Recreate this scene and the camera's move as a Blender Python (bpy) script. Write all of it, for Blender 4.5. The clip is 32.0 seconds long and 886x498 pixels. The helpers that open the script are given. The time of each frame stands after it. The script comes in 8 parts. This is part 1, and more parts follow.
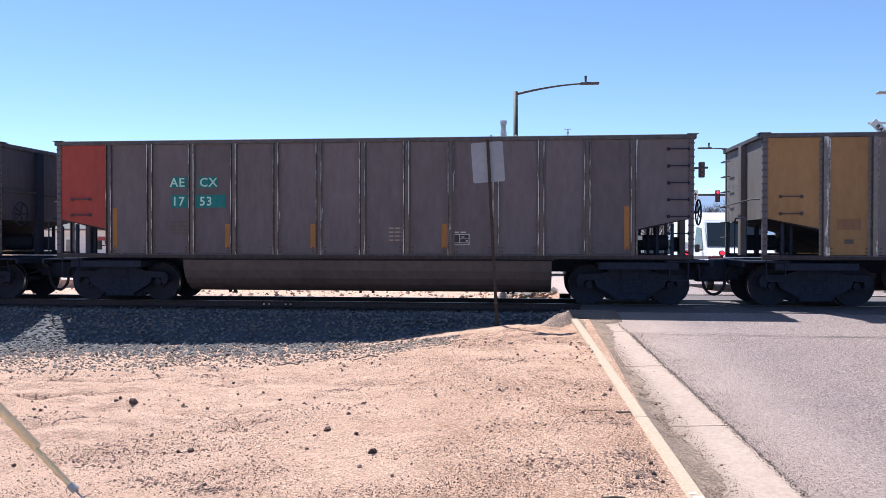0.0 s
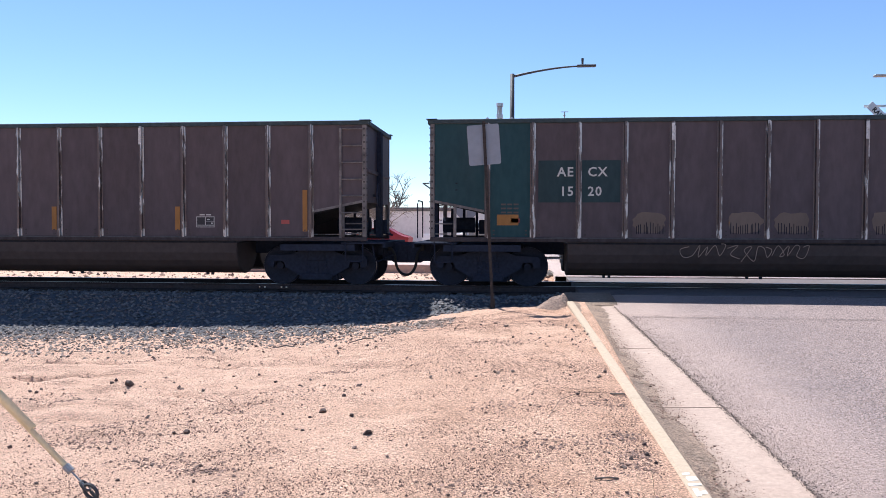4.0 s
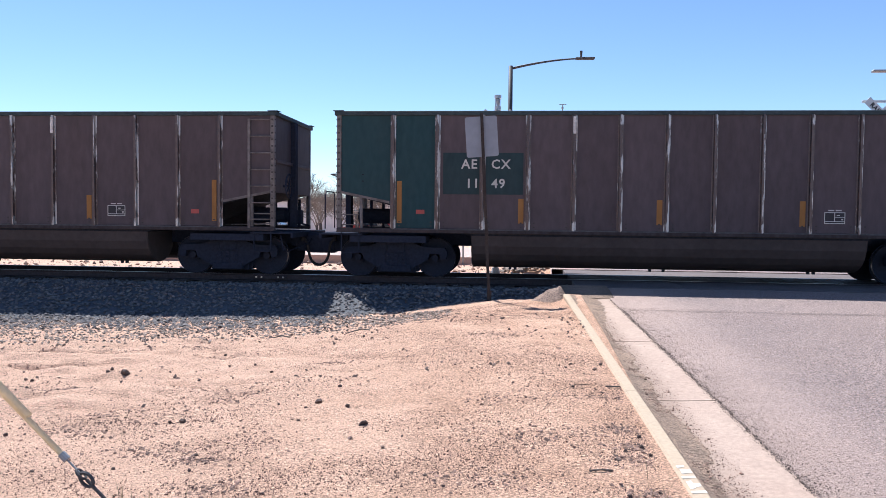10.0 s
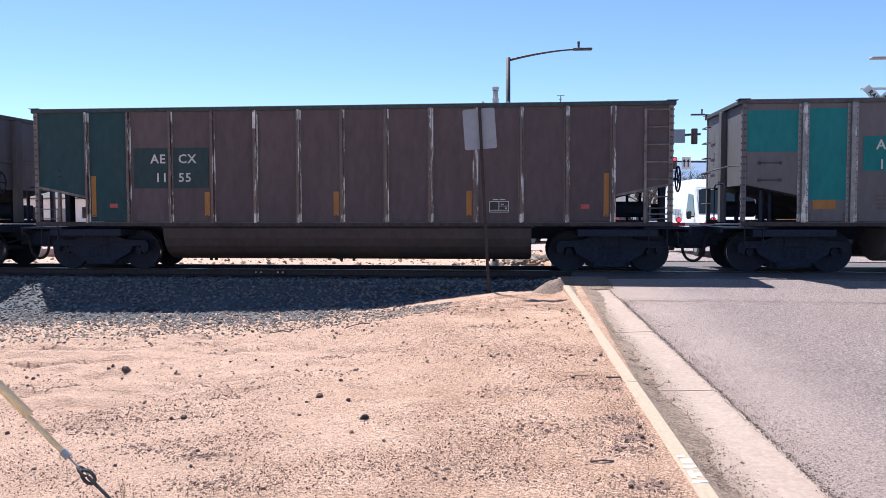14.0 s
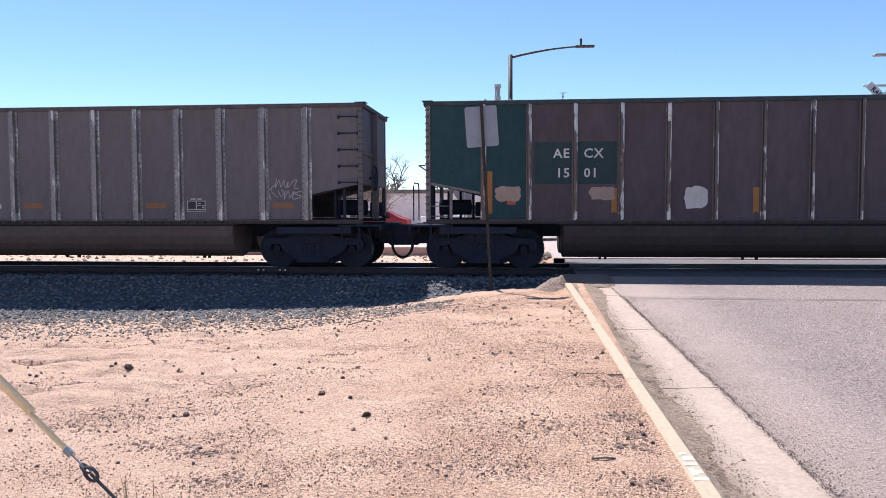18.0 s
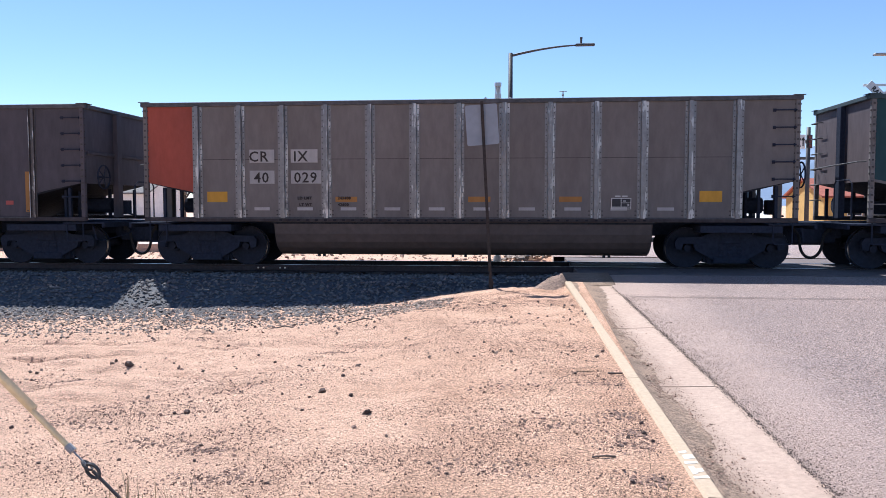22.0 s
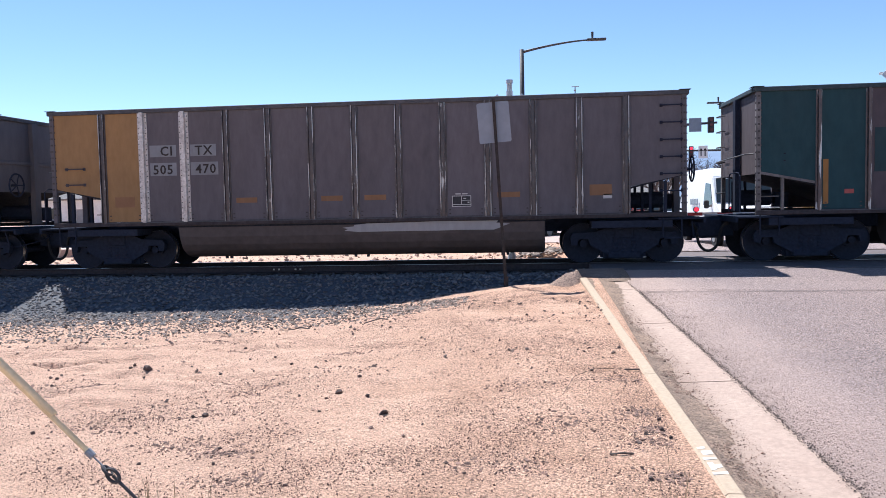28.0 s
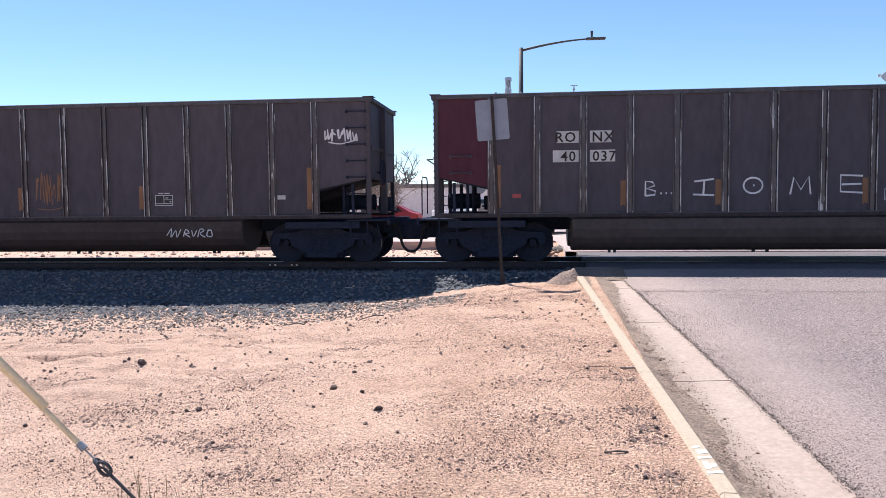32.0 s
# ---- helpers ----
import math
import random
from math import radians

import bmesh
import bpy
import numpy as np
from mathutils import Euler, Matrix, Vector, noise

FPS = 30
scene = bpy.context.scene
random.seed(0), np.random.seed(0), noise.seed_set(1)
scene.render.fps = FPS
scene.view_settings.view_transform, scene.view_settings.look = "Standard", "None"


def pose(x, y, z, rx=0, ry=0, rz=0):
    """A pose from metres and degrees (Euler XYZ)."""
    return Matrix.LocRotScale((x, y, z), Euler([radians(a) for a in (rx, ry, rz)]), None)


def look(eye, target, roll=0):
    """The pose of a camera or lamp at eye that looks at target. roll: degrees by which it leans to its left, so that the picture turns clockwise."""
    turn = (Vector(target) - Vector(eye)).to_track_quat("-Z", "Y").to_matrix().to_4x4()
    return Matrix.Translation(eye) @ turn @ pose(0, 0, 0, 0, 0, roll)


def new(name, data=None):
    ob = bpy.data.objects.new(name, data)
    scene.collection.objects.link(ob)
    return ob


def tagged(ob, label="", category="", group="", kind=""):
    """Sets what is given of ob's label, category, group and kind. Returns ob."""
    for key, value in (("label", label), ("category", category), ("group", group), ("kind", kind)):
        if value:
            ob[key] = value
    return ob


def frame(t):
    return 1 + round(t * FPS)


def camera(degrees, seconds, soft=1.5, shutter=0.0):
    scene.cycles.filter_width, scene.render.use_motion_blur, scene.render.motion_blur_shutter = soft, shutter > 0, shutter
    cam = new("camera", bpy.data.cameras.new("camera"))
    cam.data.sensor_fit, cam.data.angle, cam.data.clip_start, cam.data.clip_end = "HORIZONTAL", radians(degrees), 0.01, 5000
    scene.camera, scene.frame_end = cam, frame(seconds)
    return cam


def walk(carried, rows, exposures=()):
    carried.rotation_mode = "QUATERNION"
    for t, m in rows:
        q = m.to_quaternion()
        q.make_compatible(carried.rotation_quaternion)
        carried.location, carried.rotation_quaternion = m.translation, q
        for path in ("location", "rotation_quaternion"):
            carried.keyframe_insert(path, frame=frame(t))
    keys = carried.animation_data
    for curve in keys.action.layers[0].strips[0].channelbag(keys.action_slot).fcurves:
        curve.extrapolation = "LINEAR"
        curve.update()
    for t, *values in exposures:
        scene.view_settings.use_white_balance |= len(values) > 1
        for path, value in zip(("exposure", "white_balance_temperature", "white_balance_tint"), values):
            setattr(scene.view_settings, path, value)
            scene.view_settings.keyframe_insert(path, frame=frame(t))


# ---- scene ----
# ---------------------------------------------------------------- camera
cam = camera(58.643, 32.0, soft=0.75, shutter=0.0)
walk(cam, [
    (0, look((-0.017, -0.004, 1.462), (-2.027, 19.894, 1.246), 0.076)),
    (0.5, look((-0.013, 0.000, 1.460), (-2.038, 19.895, 1.160), -0.062)),
    (1, look((-0.005, 0.010, 1.461), (-2.031, 19.904, 1.094), -0.068)),
    (1.5, look((-0.013, 0.021, 1.461), (-2.013, 19.916, 1.032), -0.005)),
    (2, look((-0.013, 0.014, 1.464), (-1.972, 19.912, 0.982), 0.131)),
    (2.5, look((-0.015, 0.008, 1.457), (-1.903, 19.911, 0.918), 0.230)),
    (3, look((-0.002, 0.002, 1.459), (-1.863, 19.907, 0.879), 0.277)),
    (3.5, look((-0.004, 0.001, 1.454), (-1.875, 19.904, 0.837), 0.201)),
    (5.5, look((-0.010, -0.002, 1.456), (-2.094, 19.877, 0.750), 0.068)),
    (6, look((-0.016, -0.000, 1.459), (-2.096, 19.877, 0.711), 0.162)),
    (6.5, look((-0.017, -0.002, 1.456), (-2.099, 19.875, 0.684), 0.199)),
    (7, look((-0.016, -0.004, 1.456), (-2.133, 19.869, 0.685), 0.251)),
    (7.5, look((-0.023, -0.011, 1.458), (-2.131, 19.864, 0.724), 0.350)),
    (8, look((-0.030, -0.011, 1.463), (-2.101, 19.869, 0.767), 0.533)),
    (8.5, look((-0.020, -0.013, 1.461), (-2.039, 19.873, 0.780), 0.541)),
    (9, look((-0.018, -0.008, 1.463), (-1.957, 19.884, 0.743), 0.652)),
    (9.5, look((-0.012, -0.006, 1.456), (-1.891, 19.890, 0.673), 0.642)),
    (10, look((-0.007, -0.003, 1.454), (-1.841, 19.895, 0.602), 0.610)),
    (10.5, look((-0.008, 0.000, 1.458), (-1.821, 19.897, 0.554), 0.632)),
    (11, look((-0.012, -0.000, 1.459), (-1.799, 19.898, 0.543), 0.673)),
    (11.5, look((-0.022, 0.003, 1.460), (-1.781, 19.904, 0.542), 0.681)),
    (12, look((-0.014, -0.002, 1.464), (-1.752, 19.900, 0.525), 0.565)),
    (12.5, look((-0.006, -0.003, 1.455), (-1.760, 19.898, 0.509), 0.385)),
    (13, look((-0.008, -0.000, 1.459), (-1.777, 19.897, 0.474), 0.264)),
    (13.5, look((-0.006, -0.000, 1.458), (-1.803, 19.893, 0.446), 0.080)),
    (14, look((0.002, 0.003, 1.455), (-1.825, 19.892, 0.423), -0.106)),
    (14.5, look((0.013, 0.009, 1.457), (-1.829, 19.896, 0.403), -0.260)),
    (16.5, look((0.020, 0.006, 1.456), (-1.877, 19.889, 0.408), -0.315)),
    (17, look((0.014, 0.007, 1.459), (-1.888, 19.887, 0.384), -0.245)),
    (17.5, look((0.008, 0.006, 1.456), (-1.883, 19.886, 0.366), -0.247)),
    (18, look((0.010, -0.004, 1.458), (-1.878, 19.877, 0.362), -0.155)),
    (18.5, look((0.013, -0.005, 1.461), (-1.882, 19.875, 0.351), -0.154)),
    (19, look((0.008, -0.008, 1.465), (-1.879, 19.870, 0.329), -0.106)),
    (19.5, look((0.004, -0.009, 1.459), (-1.881, 19.868, 0.302), 0.014)),
    (20, look((0.000, -0.008, 1.458), (-1.897, 19.868, 0.300), 0.039)),
    (20.5, look((-0.004, -0.019, 1.461), (-1.921, 19.855, 0.301), 0.016)),
    (21, look((-0.008, -0.016, 1.457), (-1.951, 19.855, 0.289), -0.015)),
    (21.5, look((-0.005, -0.014, 1.459), (-1.943, 19.858, 0.301), 0.009)),
    (22, look((-0.004, -0.013, 1.458), (-1.876, 19.867, 0.316), 0.003)),
    (22.5, look((0.001, -0.007, 1.463), (-1.806, 19.880, 0.351), -0.026)),
    (23, look((0.006, -0.003, 1.457), (-1.718, 19.895, 0.400), -0.117)),
    (23.5, look((0.019, -0.008, 1.464), (-1.710, 19.891, 0.433), -0.288)),
    (24, look((0.024, 0.002, 1.462), (-1.780, 19.896, 0.475), -0.408)),
    (24.5, look((0.016, -0.001, 1.460), (-1.895, 19.883, 0.485), -0.501)),
    (25, look((0.013, 0.002, 1.460), (-1.993, 19.877, 0.481), -0.540)),
    (25.5, look((0.009, -0.000, 1.464), (-2.060, 19.866, 0.446), -0.563)),
    (27.5, look((0.001, -0.007, 1.466), (-2.186, 19.838, 0.293), -1.110)),
    (28, look((0.010, -0.009, 1.470), (-2.240, 19.829, 0.284), -1.187)),
    (28.5, look((0.007, -0.005, 1.467), (-2.282, 19.827, 0.249), -1.370)),
    (29, look((0.018, 0.003, 1.465), (-2.261, 19.832, 0.185), -1.518)),
    (29.5, look((0.025, 0.016, 1.463), (-2.195, 19.845, 0.089), -1.540)),
    (30, look((0.027, 0.017, 1.462), (-2.101, 19.850, 0.001), -1.485)),
    (30.5, look((0.029, 0.021, 1.457), (-2.051, 19.857, -0.030), -1.335)),
    (31, look((0.025, 0.021, 1.461), (-2.060, 19.860, 0.027), -1.024)),
    (31.5, look((0.013, 0.016, 1.460), (-2.111, 19.858, 0.115), -0.738)),
    (32, look((0.014, 0.019, 1.450), (-2.165, 19.861, 0.212), -0.560)),
], exposures=[(0, 0.76, 5560, 11), (32, 0.76, 5560, 11)])

# ---------------------------------------------------------------- light
SUN = Vector((-0.376, 0.52, 1.0)).normalized()
world = bpy.data.worlds.new("world")
scene.world = world
world.use_nodes = True
wn = world.node_tree.nodes
wl = world.node_tree.links
sky = wn.new("ShaderNodeTexSky")
sky.sky_type = "NISHITA"
sky.sun_disc = False
sky.sun_elevation = math.asin(SUN.z)
sky.sun_rotation = math.atan2(SUN.x, SUN.y)
sky.altitude = 1800
sky.air_density = 1.0
sky.dust_density = 0.0
sky.ozone_density = 1.2
wn["Background"].inputs["Strength"].default_value = 0.088
wl.new(sky.outputs["Color"], wn["Background"].inputs["Color"])
sun_data = bpy.data.lights.new("sun", "SUN")
sun_data.energy = 5.0
sun_data.angle = radians(0.53)
sun_data.color = (1.0, 0.92, 0.80)
sun = new("sun", sun_data)
sun.matrix_world = look(SUN * 60, (0, 0, 0))

# ---------------------------------------------------------------- materials


def mat(name, colour, rough=0.7, metal=0.0, grain=0.25, scale=12.0, stain=0.3, stain_scale=1.3,
        stain_colour=None, bump=0.25, bump_scale=60.0, per_object=0.0, spec=0.5, streak=1.0, bump_dist=0.02, speck=0.0, speck_scale=70.0, sharp=0.2):
    """A weathered surface: fine grain, large stains, bump."""
    m = bpy.data.materials.new(name)
    m.use_nodes = True
    n, l = m.node_tree.nodes, m.node_tree.links
    b = n["Principled BSDF"]
    b.inputs["Roughness"].default_value = rough
    b.inputs["Metallic"].default_value = metal
    b.inputs["Specular IOR Level"].default_value = spec
    geo = n.new("ShaderNodeTexCoord")
    mp = n.new("ShaderNodeMapping")
    mp.inputs["Scale"].default_value = (1, 1, streak)
    l.new(geo.outputs["Object"], mp.inputs["Vector"])
    info = n.new("ShaderNodeObjectInfo")
    off = n.new("ShaderNodeVectorMath")
    off.operation = "SCALE"
    off.inputs[0].default_value = (37.0, 19.0, 53.0)
    l.new(info.outputs["Random"], off.inputs["Scale"])
    add = n.new("ShaderNodeVectorMath")
    l.new(mp.outputs["Vector"], add.inputs[0])
    l.new(off.outputs["Vector"], add.inputs[1])

    def noise_tex(s, detail=5.0, r=0.6):
        t = n.new("ShaderNodeTexNoise")
        t.inputs["Scale"].default_value = s
        t.inputs["Detail"].default_value = detail
        t.inputs["Roughness"].default_value = r
        l.new(add.outputs["Vector"], t.inputs["Vector"])
        return t
    fine, big = noise_tex(scale), noise_tex(stain_scale, 6.0, 0.65)
    sc = stain_colour or tuple(c * 0.45 for c in colour)
    r1 = n.new("ShaderNodeMapRange")
    r1.inputs["From Min"].default_value = 0.38
    r1.inputs["From Max"].default_value = 0.72
    r1.inputs["To Max"].default_value = stain
    l.new(big.outputs["Fac"], r1.inputs["Value"])
    mix = n.new("ShaderNodeMix")
    mix.data_type = "RGBA"
    mix.inputs["A"].default_value = (*colour, 1)
    mix.inputs["B"].default_value = (*sc, 1)
    l.new(r1.outputs["Result"], mix.inputs["Factor"])
    r2 = n.new("ShaderNodeMapRange")
    r2.inputs["From Min"].default_value = 0.5 - sharp
    r2.inputs["From Max"].default_value = 0.5 + sharp
    r2.inputs["To Min"].default_value = 1.0 - grain
    r2.inputs["To Max"].default_value = 1.0 + grain
    l.new(fine.outputs["Fac"], r2.inputs["Value"])
    val = r2.outputs["Result"]
    if per_object:
        r3 = n.new("ShaderNodeMapRange")
        r3.inputs["To Min"].default_value = 1.0 - per_object
        r3.inputs["To Max"].default_value = 1.0 + per_object
        l.new(info.outputs["Random"], r3.inputs["Value"])
        mul = n.new("ShaderNodeMath")
        mul.operation = "MULTIPLY"
        l.new(val, mul.inputs[0])
        l.new(r3.outputs["Result"], mul.inputs[1])
        val = mul.outputs["Value"]
    if speck:
        sp = noise_tex(speck_scale, 2.0, 0.5)
        r4 = n.new("ShaderNodeMapRange")
        r4.inputs["From Min"].default_value = 0.30
        r4.inputs["From Max"].default_value = 0.46
        r4.inputs["To Min"].default_value = 1.0 - speck
        r4.inputs["To Max"].default_value = 1.0
        l.new(sp.outputs["Fac"], r4.inputs["Value"])
        mul2 = n.new("ShaderNodeMath")
        mul2.operation = "MULTIPLY"
        l.new(val, mul2.inputs[0])
        l.new(r4.outputs["Result"], mul2.inputs[1])
        val = mul2.outputs["Value"]
    vm = n.new("ShaderNodeVectorMath")
    vm.operation = "SCALE"
    l.new(mix.outputs["Result"], vm.inputs[0])
    l.new(val, vm.inputs["Scale"])
    l.new(vm.outputs["Vector"], b.inputs["Base Color"])
    if bump:
        bt = noise_tex(bump_scale, 6.0, 0.65)
        bn = n.new("ShaderNodeBump")
        bn.inputs["Strength"].default_value = bump
        bn.inputs["Distance"].default_value = bump_dist
        l.new(bt.outputs["Fac"], bn.inputs["Height"])
        l.new(bn.outputs["Normal"], b.inputs["Normal"])
    return m


def island_mat(name, c1, c2, rough=0.85, bump=0.4, bump_scale=40.0):
    """Loose stones: each island takes its own shade between two colours."""
    m = bpy.data.materials.new(name)
    m.use_nodes = True
    n, l = m.node_tree.nodes, m.node_tree.links
    b = n["Principled BSDF"]
    b.inputs["Roughness"].default_value = rough
    g = n.new("ShaderNodeNewGeometry")
    mix = n.new("ShaderNodeMix")
    mix.data_type = "RGBA"
    mix.inputs["A"].default_value = (*c1, 1)
    mix.inputs["B"].default_value = (*c2, 1)
    l.new(g.outputs["Random Per Island"], mix.inputs["Factor"])
    l.new(mix.outputs["Result"], b.inputs["Base Color"])
    t = n.new("ShaderNodeTexNoise")
    t.inputs["Scale"].default_value = bump_scale
    bn = n.new("ShaderNodeBump")
    bn.inputs["Strength"].default_value = bump
    bn.inputs["Distance"].default_value = 0.01
    l.new(t.outputs["Fac"], bn.inputs["Height"])
    l.new(bn.outputs["Normal"], b.inputs["Normal"])
    return m


def glow(name, colour, strength):
    m = bpy.data.materials.new(name)
    m.use_nodes = True
    b = m.node_tree.nodes["Principled BSDF"]
    b.inputs["Base Color"].default_value = (*colour, 1)
    b.inputs["Emission Color"].default_value = (*colour, 1)
    b.inputs["Emission Strength"].default_value = strength
    return m


M_DIRT = mat("dirt", (0.735, 0.47, 0.33), 0.95, grain=0.42, scale=46.0, stain=1.0, stain_scale=1.3, sharp=0.13,
             stain_colour=(0.53, 0.32, 0.212), bump=1.0, bump_scale=42.0, spec=0.2, bump_dist=0.05, speck=0.62, speck_scale=75.0)
M_ASPHALT = mat("asphalt", (0.325, 0.246, 0.226), 0.6, grain=0.62, scale=42.0, stain=0.7, stain_scale=0.3, sharp=0.12,
                stain_colour=(0.43, 0.315, 0.27), bump=1.0, bump_scale=45.0, spec=0.5, bump_dist=0.04, speck=0.6, speck_scale=60.0)


def margin(m, slope, start, lo, hi, amount, colour, wobble, scale):
    """A second soil or dust over a surface, from a line along the road outwards, with a ragged, fading edge."""
    n, l = m.node_tree.nodes, m.node_tree.links
    b = n["Principled BSDF"]
    co = n.new("ShaderNodeTexCoord")
    sep = n.new("ShaderNodeSeparateXYZ")
    l.new(co.outputs["Object"], sep.inputs["Vector"])
    along = n.new("ShaderNodeMath")
    along.operation = "MULTIPLY_ADD"
    along.inputs[1].default_value = slope
    along.inputs[2].default_value = -start
    l.new(sep.outputs["Y"], along.inputs[0])
    off = n.new("ShaderNodeMath")
    l.new(sep.outputs["X"], off.inputs[0])
    l.new(along.outputs["Value"], off.inputs[1])
    t = n.new("ShaderNodeTexNoise")
    t.inputs["Scale"].default_value = scale
    t.inputs["Detail"].default_value = 8
    t.inputs["Roughness"].default_value = 0.68
    l.new(co.outputs["Object"], t.inputs["Vector"])
    wob = n.new("ShaderNodeMath")
    wob.operation = "MULTIPLY_ADD"
    wob.inputs[1].default_value = wobble
    l.new(t.outputs["Fac"], wob.inputs[0])
    l.new(off.outputs["Value"], wob.inputs[2])
    q = n.new("ShaderNodeMapRange")
    q.inputs["From Min"].default_value = lo + wobble / 2
    q.inputs["From Max"].default_value = hi + wobble / 2
    q.inputs["To Min"].default_value = amount
    q.inputs["To Max"].default_value = 0.0
    l.new(wob.outputs["Value"], q.inputs["Value"])
    mix = n.new("ShaderNodeMix")
    mix.data_type = "RGBA"
    l.new(b.inputs["Base Color"].links[0].from_socket, mix.inputs["A"])
    mix.inputs["B"].default_value = (*colour, 1)
    l.new(q.outputs["Result"], mix.inputs["Factor"])
    l.new(mix.outputs["Result"], b.inputs["Base Color"])


margin(M_ASPHALT, 0.041, 2.458, -0.1, 1.6, 0.85, (0.55, 0.40, 0.33), 1.1, 1.3)
M_GUTTER = mat("gutter_concrete", (0.43, 0.315, 0.245), 0.75, grain=0.15, scale=20, stain=0.7, stain_scale=1.1,
               stain_colour=(0.34, 0.235, 0.18), bump=0.4, bump_scale=60)
M_SILT = mat("silt", (0.36, 0.25, 0.178), 0.95, grain=0.4, scale=30, stain=1.0, stain_scale=2.4, stain_colour=(0.20, 0.145, 0.107), bump=1.0, bump_scale=20, bump_dist=0.05, speck=0.4, speck_scale=60)
margin(M_GUTTER, 0.034, 1.585, 0.12, 0.52, 0.9, (0.25, 0.172, 0.125), 0.5, 2.6)
margin(M_DIRT, 0.0, 0.0, -3.2, 0.4, 0.42, (0.76, 0.515, 0.385), 2.5, 0.5)
M_KERB = mat("kerb_paint", (0.45, 0.345, 0.24), 0.85, grain=0.12, scale=25, stain=0.5, stain_scale=2.5,
             stain_colour=(0.43, 0.34, 0.25), bump=0.3, bump_scale=70)
M_PANEL = mat("crossing_panel", (0.15, 0.12, 0.115), 0.85, grain=0.3, scale=25, stain=0.5, stain_scale=0.8)
M_GRAVEL = mat("grey_gravel", (0.40, 0.28, 0.215), 0.95, grain=0.5, scale=26, stain=0.5, stain_scale=3.0, bump=1.0, bump_scale=28, bump_dist=0.06, speck=0.6, speck_scale=45)
M_CONCRETE = mat("concrete", (0.44, 0.39, 0.35), 0.9, grain=0.15, scale=18, stain=0.5, stain_scale=0.8)
# Ballast bed and stones are painted darker for shade; spill is the sunlit copy.
M_BALLAST_BED = mat("ballast_bed", (0.105, 0.109, 0.122), 0.95, grain=0.35, scale=28, stain=0.4, stain_scale=2.0, bump=1.0, bump_scale=30)
M_SPILL_LIT = island_mat("lit_spill_stone", (0.055, 0.043, 0.036), (0.46, 0.365, 0.30))
M_BALLAST_SHADED = island_mat("shaded_ballast_stone", (0.105, 0.099, 0.103), (0.225, 0.203, 0.193))
M_PEBBLE = island_mat("pebble", (0.085, 0.05, 0.04), (0.44, 0.28, 0.21))
M_CLOD = island_mat("clod", (0.10, 0.062, 0.05), (0.40, 0.25, 0.185))
M_CHIP = island_mat("asphalt_chip", (0.13, 0.098, 0.082), (0.68, 0.50, 0.41))
M_DARK_STONE = island_mat("dark_stone", (0.07, 0.05, 0.045), (0.25, 0.17, 0.135))
M_ROCK = mat("rock", (0.135, 0.092, 0.078), 0.9, grain=0.4, scale=18, bump=0.8, bump_scale=25, per_object=0.4)
M_TIE = mat("tie_wood", (0.10, 0.075, 0.06), 0.9, grain=0.4, scale=20, per_object=0.3)
M_RAIL = mat("rail_steel", (0.062, 0.050, 0.052), 0.85, 0.0, spec=0.15, grain=0.25, scale=15)
M_RAIL_TOP = mat("rail_polished", (0.62, 0.6, 0.58), 0.28, 1.0, grain=0.1, scale=30, bump=0)
# Dark running gear is lifted and blued to stand in for bluish haze.
M_HAZE_BLACK = mat("haze_tinted_undercarriage", (0.028, 0.034, 0.054), 0.95, grain=0.2, scale=14, stain=0.5, stain_colour=(0.030, 0.034, 0.048), stain_scale=3, spec=0.05, bump=0.1)
M_WHEEL = mat("haze_tinted_wheel_steel", (0.028, 0.033, 0.050), 0.85, 0.0, grain=0.2, scale=18, stain=0.5, stain_colour=(0.026, 0.024, 0.028), spec=0.1)
M_TREAD = mat("wheel_tread", (0.45, 0.44, 0.43), 0.35, 1.0, grain=0.1, scale=30, bump=0)
M_STEEL_GREY = mat("galvanised", (0.33, 0.34, 0.35), 0.5, 0.5, grain=0.1, scale=25, stain=0.3)
M_DARK_POLE = mat("dark_pole", (0.06, 0.06, 0.065), 0.6, 0.2, grain=0.2, scale=10)
M_RUST_POST = mat("rusty_post", (0.03, 0.027, 0.028), 0.8, 0.3, grain=0.4, scale=15, stain_colour=(0.055, 0.036, 0.03), stain=0.6)
M_WHITE = mat("white_paint", (0.78, 0.77, 0.75), 0.6, grain=0.06, scale=20, stain=0.15)
M_SIGN_BACK = mat("sign_back", (0.23, 0.26, 0.31), 0.6, 0.15, grain=0.06, scale=8, stain=0.2, bump=0.05)
M_SIGN_BLACK = mat("sign_black", (0.02, 0.02, 0.022), 0.6, grain=0.2)
M_YELLOW_GUARD = mat("guy_guard", (0.86, 0.73, 0.46), 0.5, grain=0.12, scale=20, stain=0.35, stain_scale=4, stain_colour=(0.5, 0.42, 0.25), bump=0.15)
M_LENS_RED = glow("red_lens", (0.9, 0.04, 0.07), 0.75)
M_GATE_RED = mat("gate_red", (0.42, 0.05, 0.055), 0.6, grain=0.1, stain=0.2)
M_LENS_DARK = mat("dark_lens", (0.10, 0.02, 0.02), 0.25, grain=0.1)
M_RUBBER = mat("rubber", (0.018, 0.018, 0.02), 0.8, grain=0.3)
# Bark is lightened to carry the distance haze over the far trees.
M_BARK = mat("bark", (0.12, 0.098, 0.085), 0.95, grain=0.3, scale=12)
M_TWIG = mat("pale_twigs", (0.25, 0.215, 0.185), 0.95, grain=0.3, scale=12)
M_BOARD = mat("weathered_board", (0.33, 0.30, 0.27), 0.9, grain=0.3, scale=9, stain=0.6, stain_scale=1.5, per_object=0.18, streak=0.2)
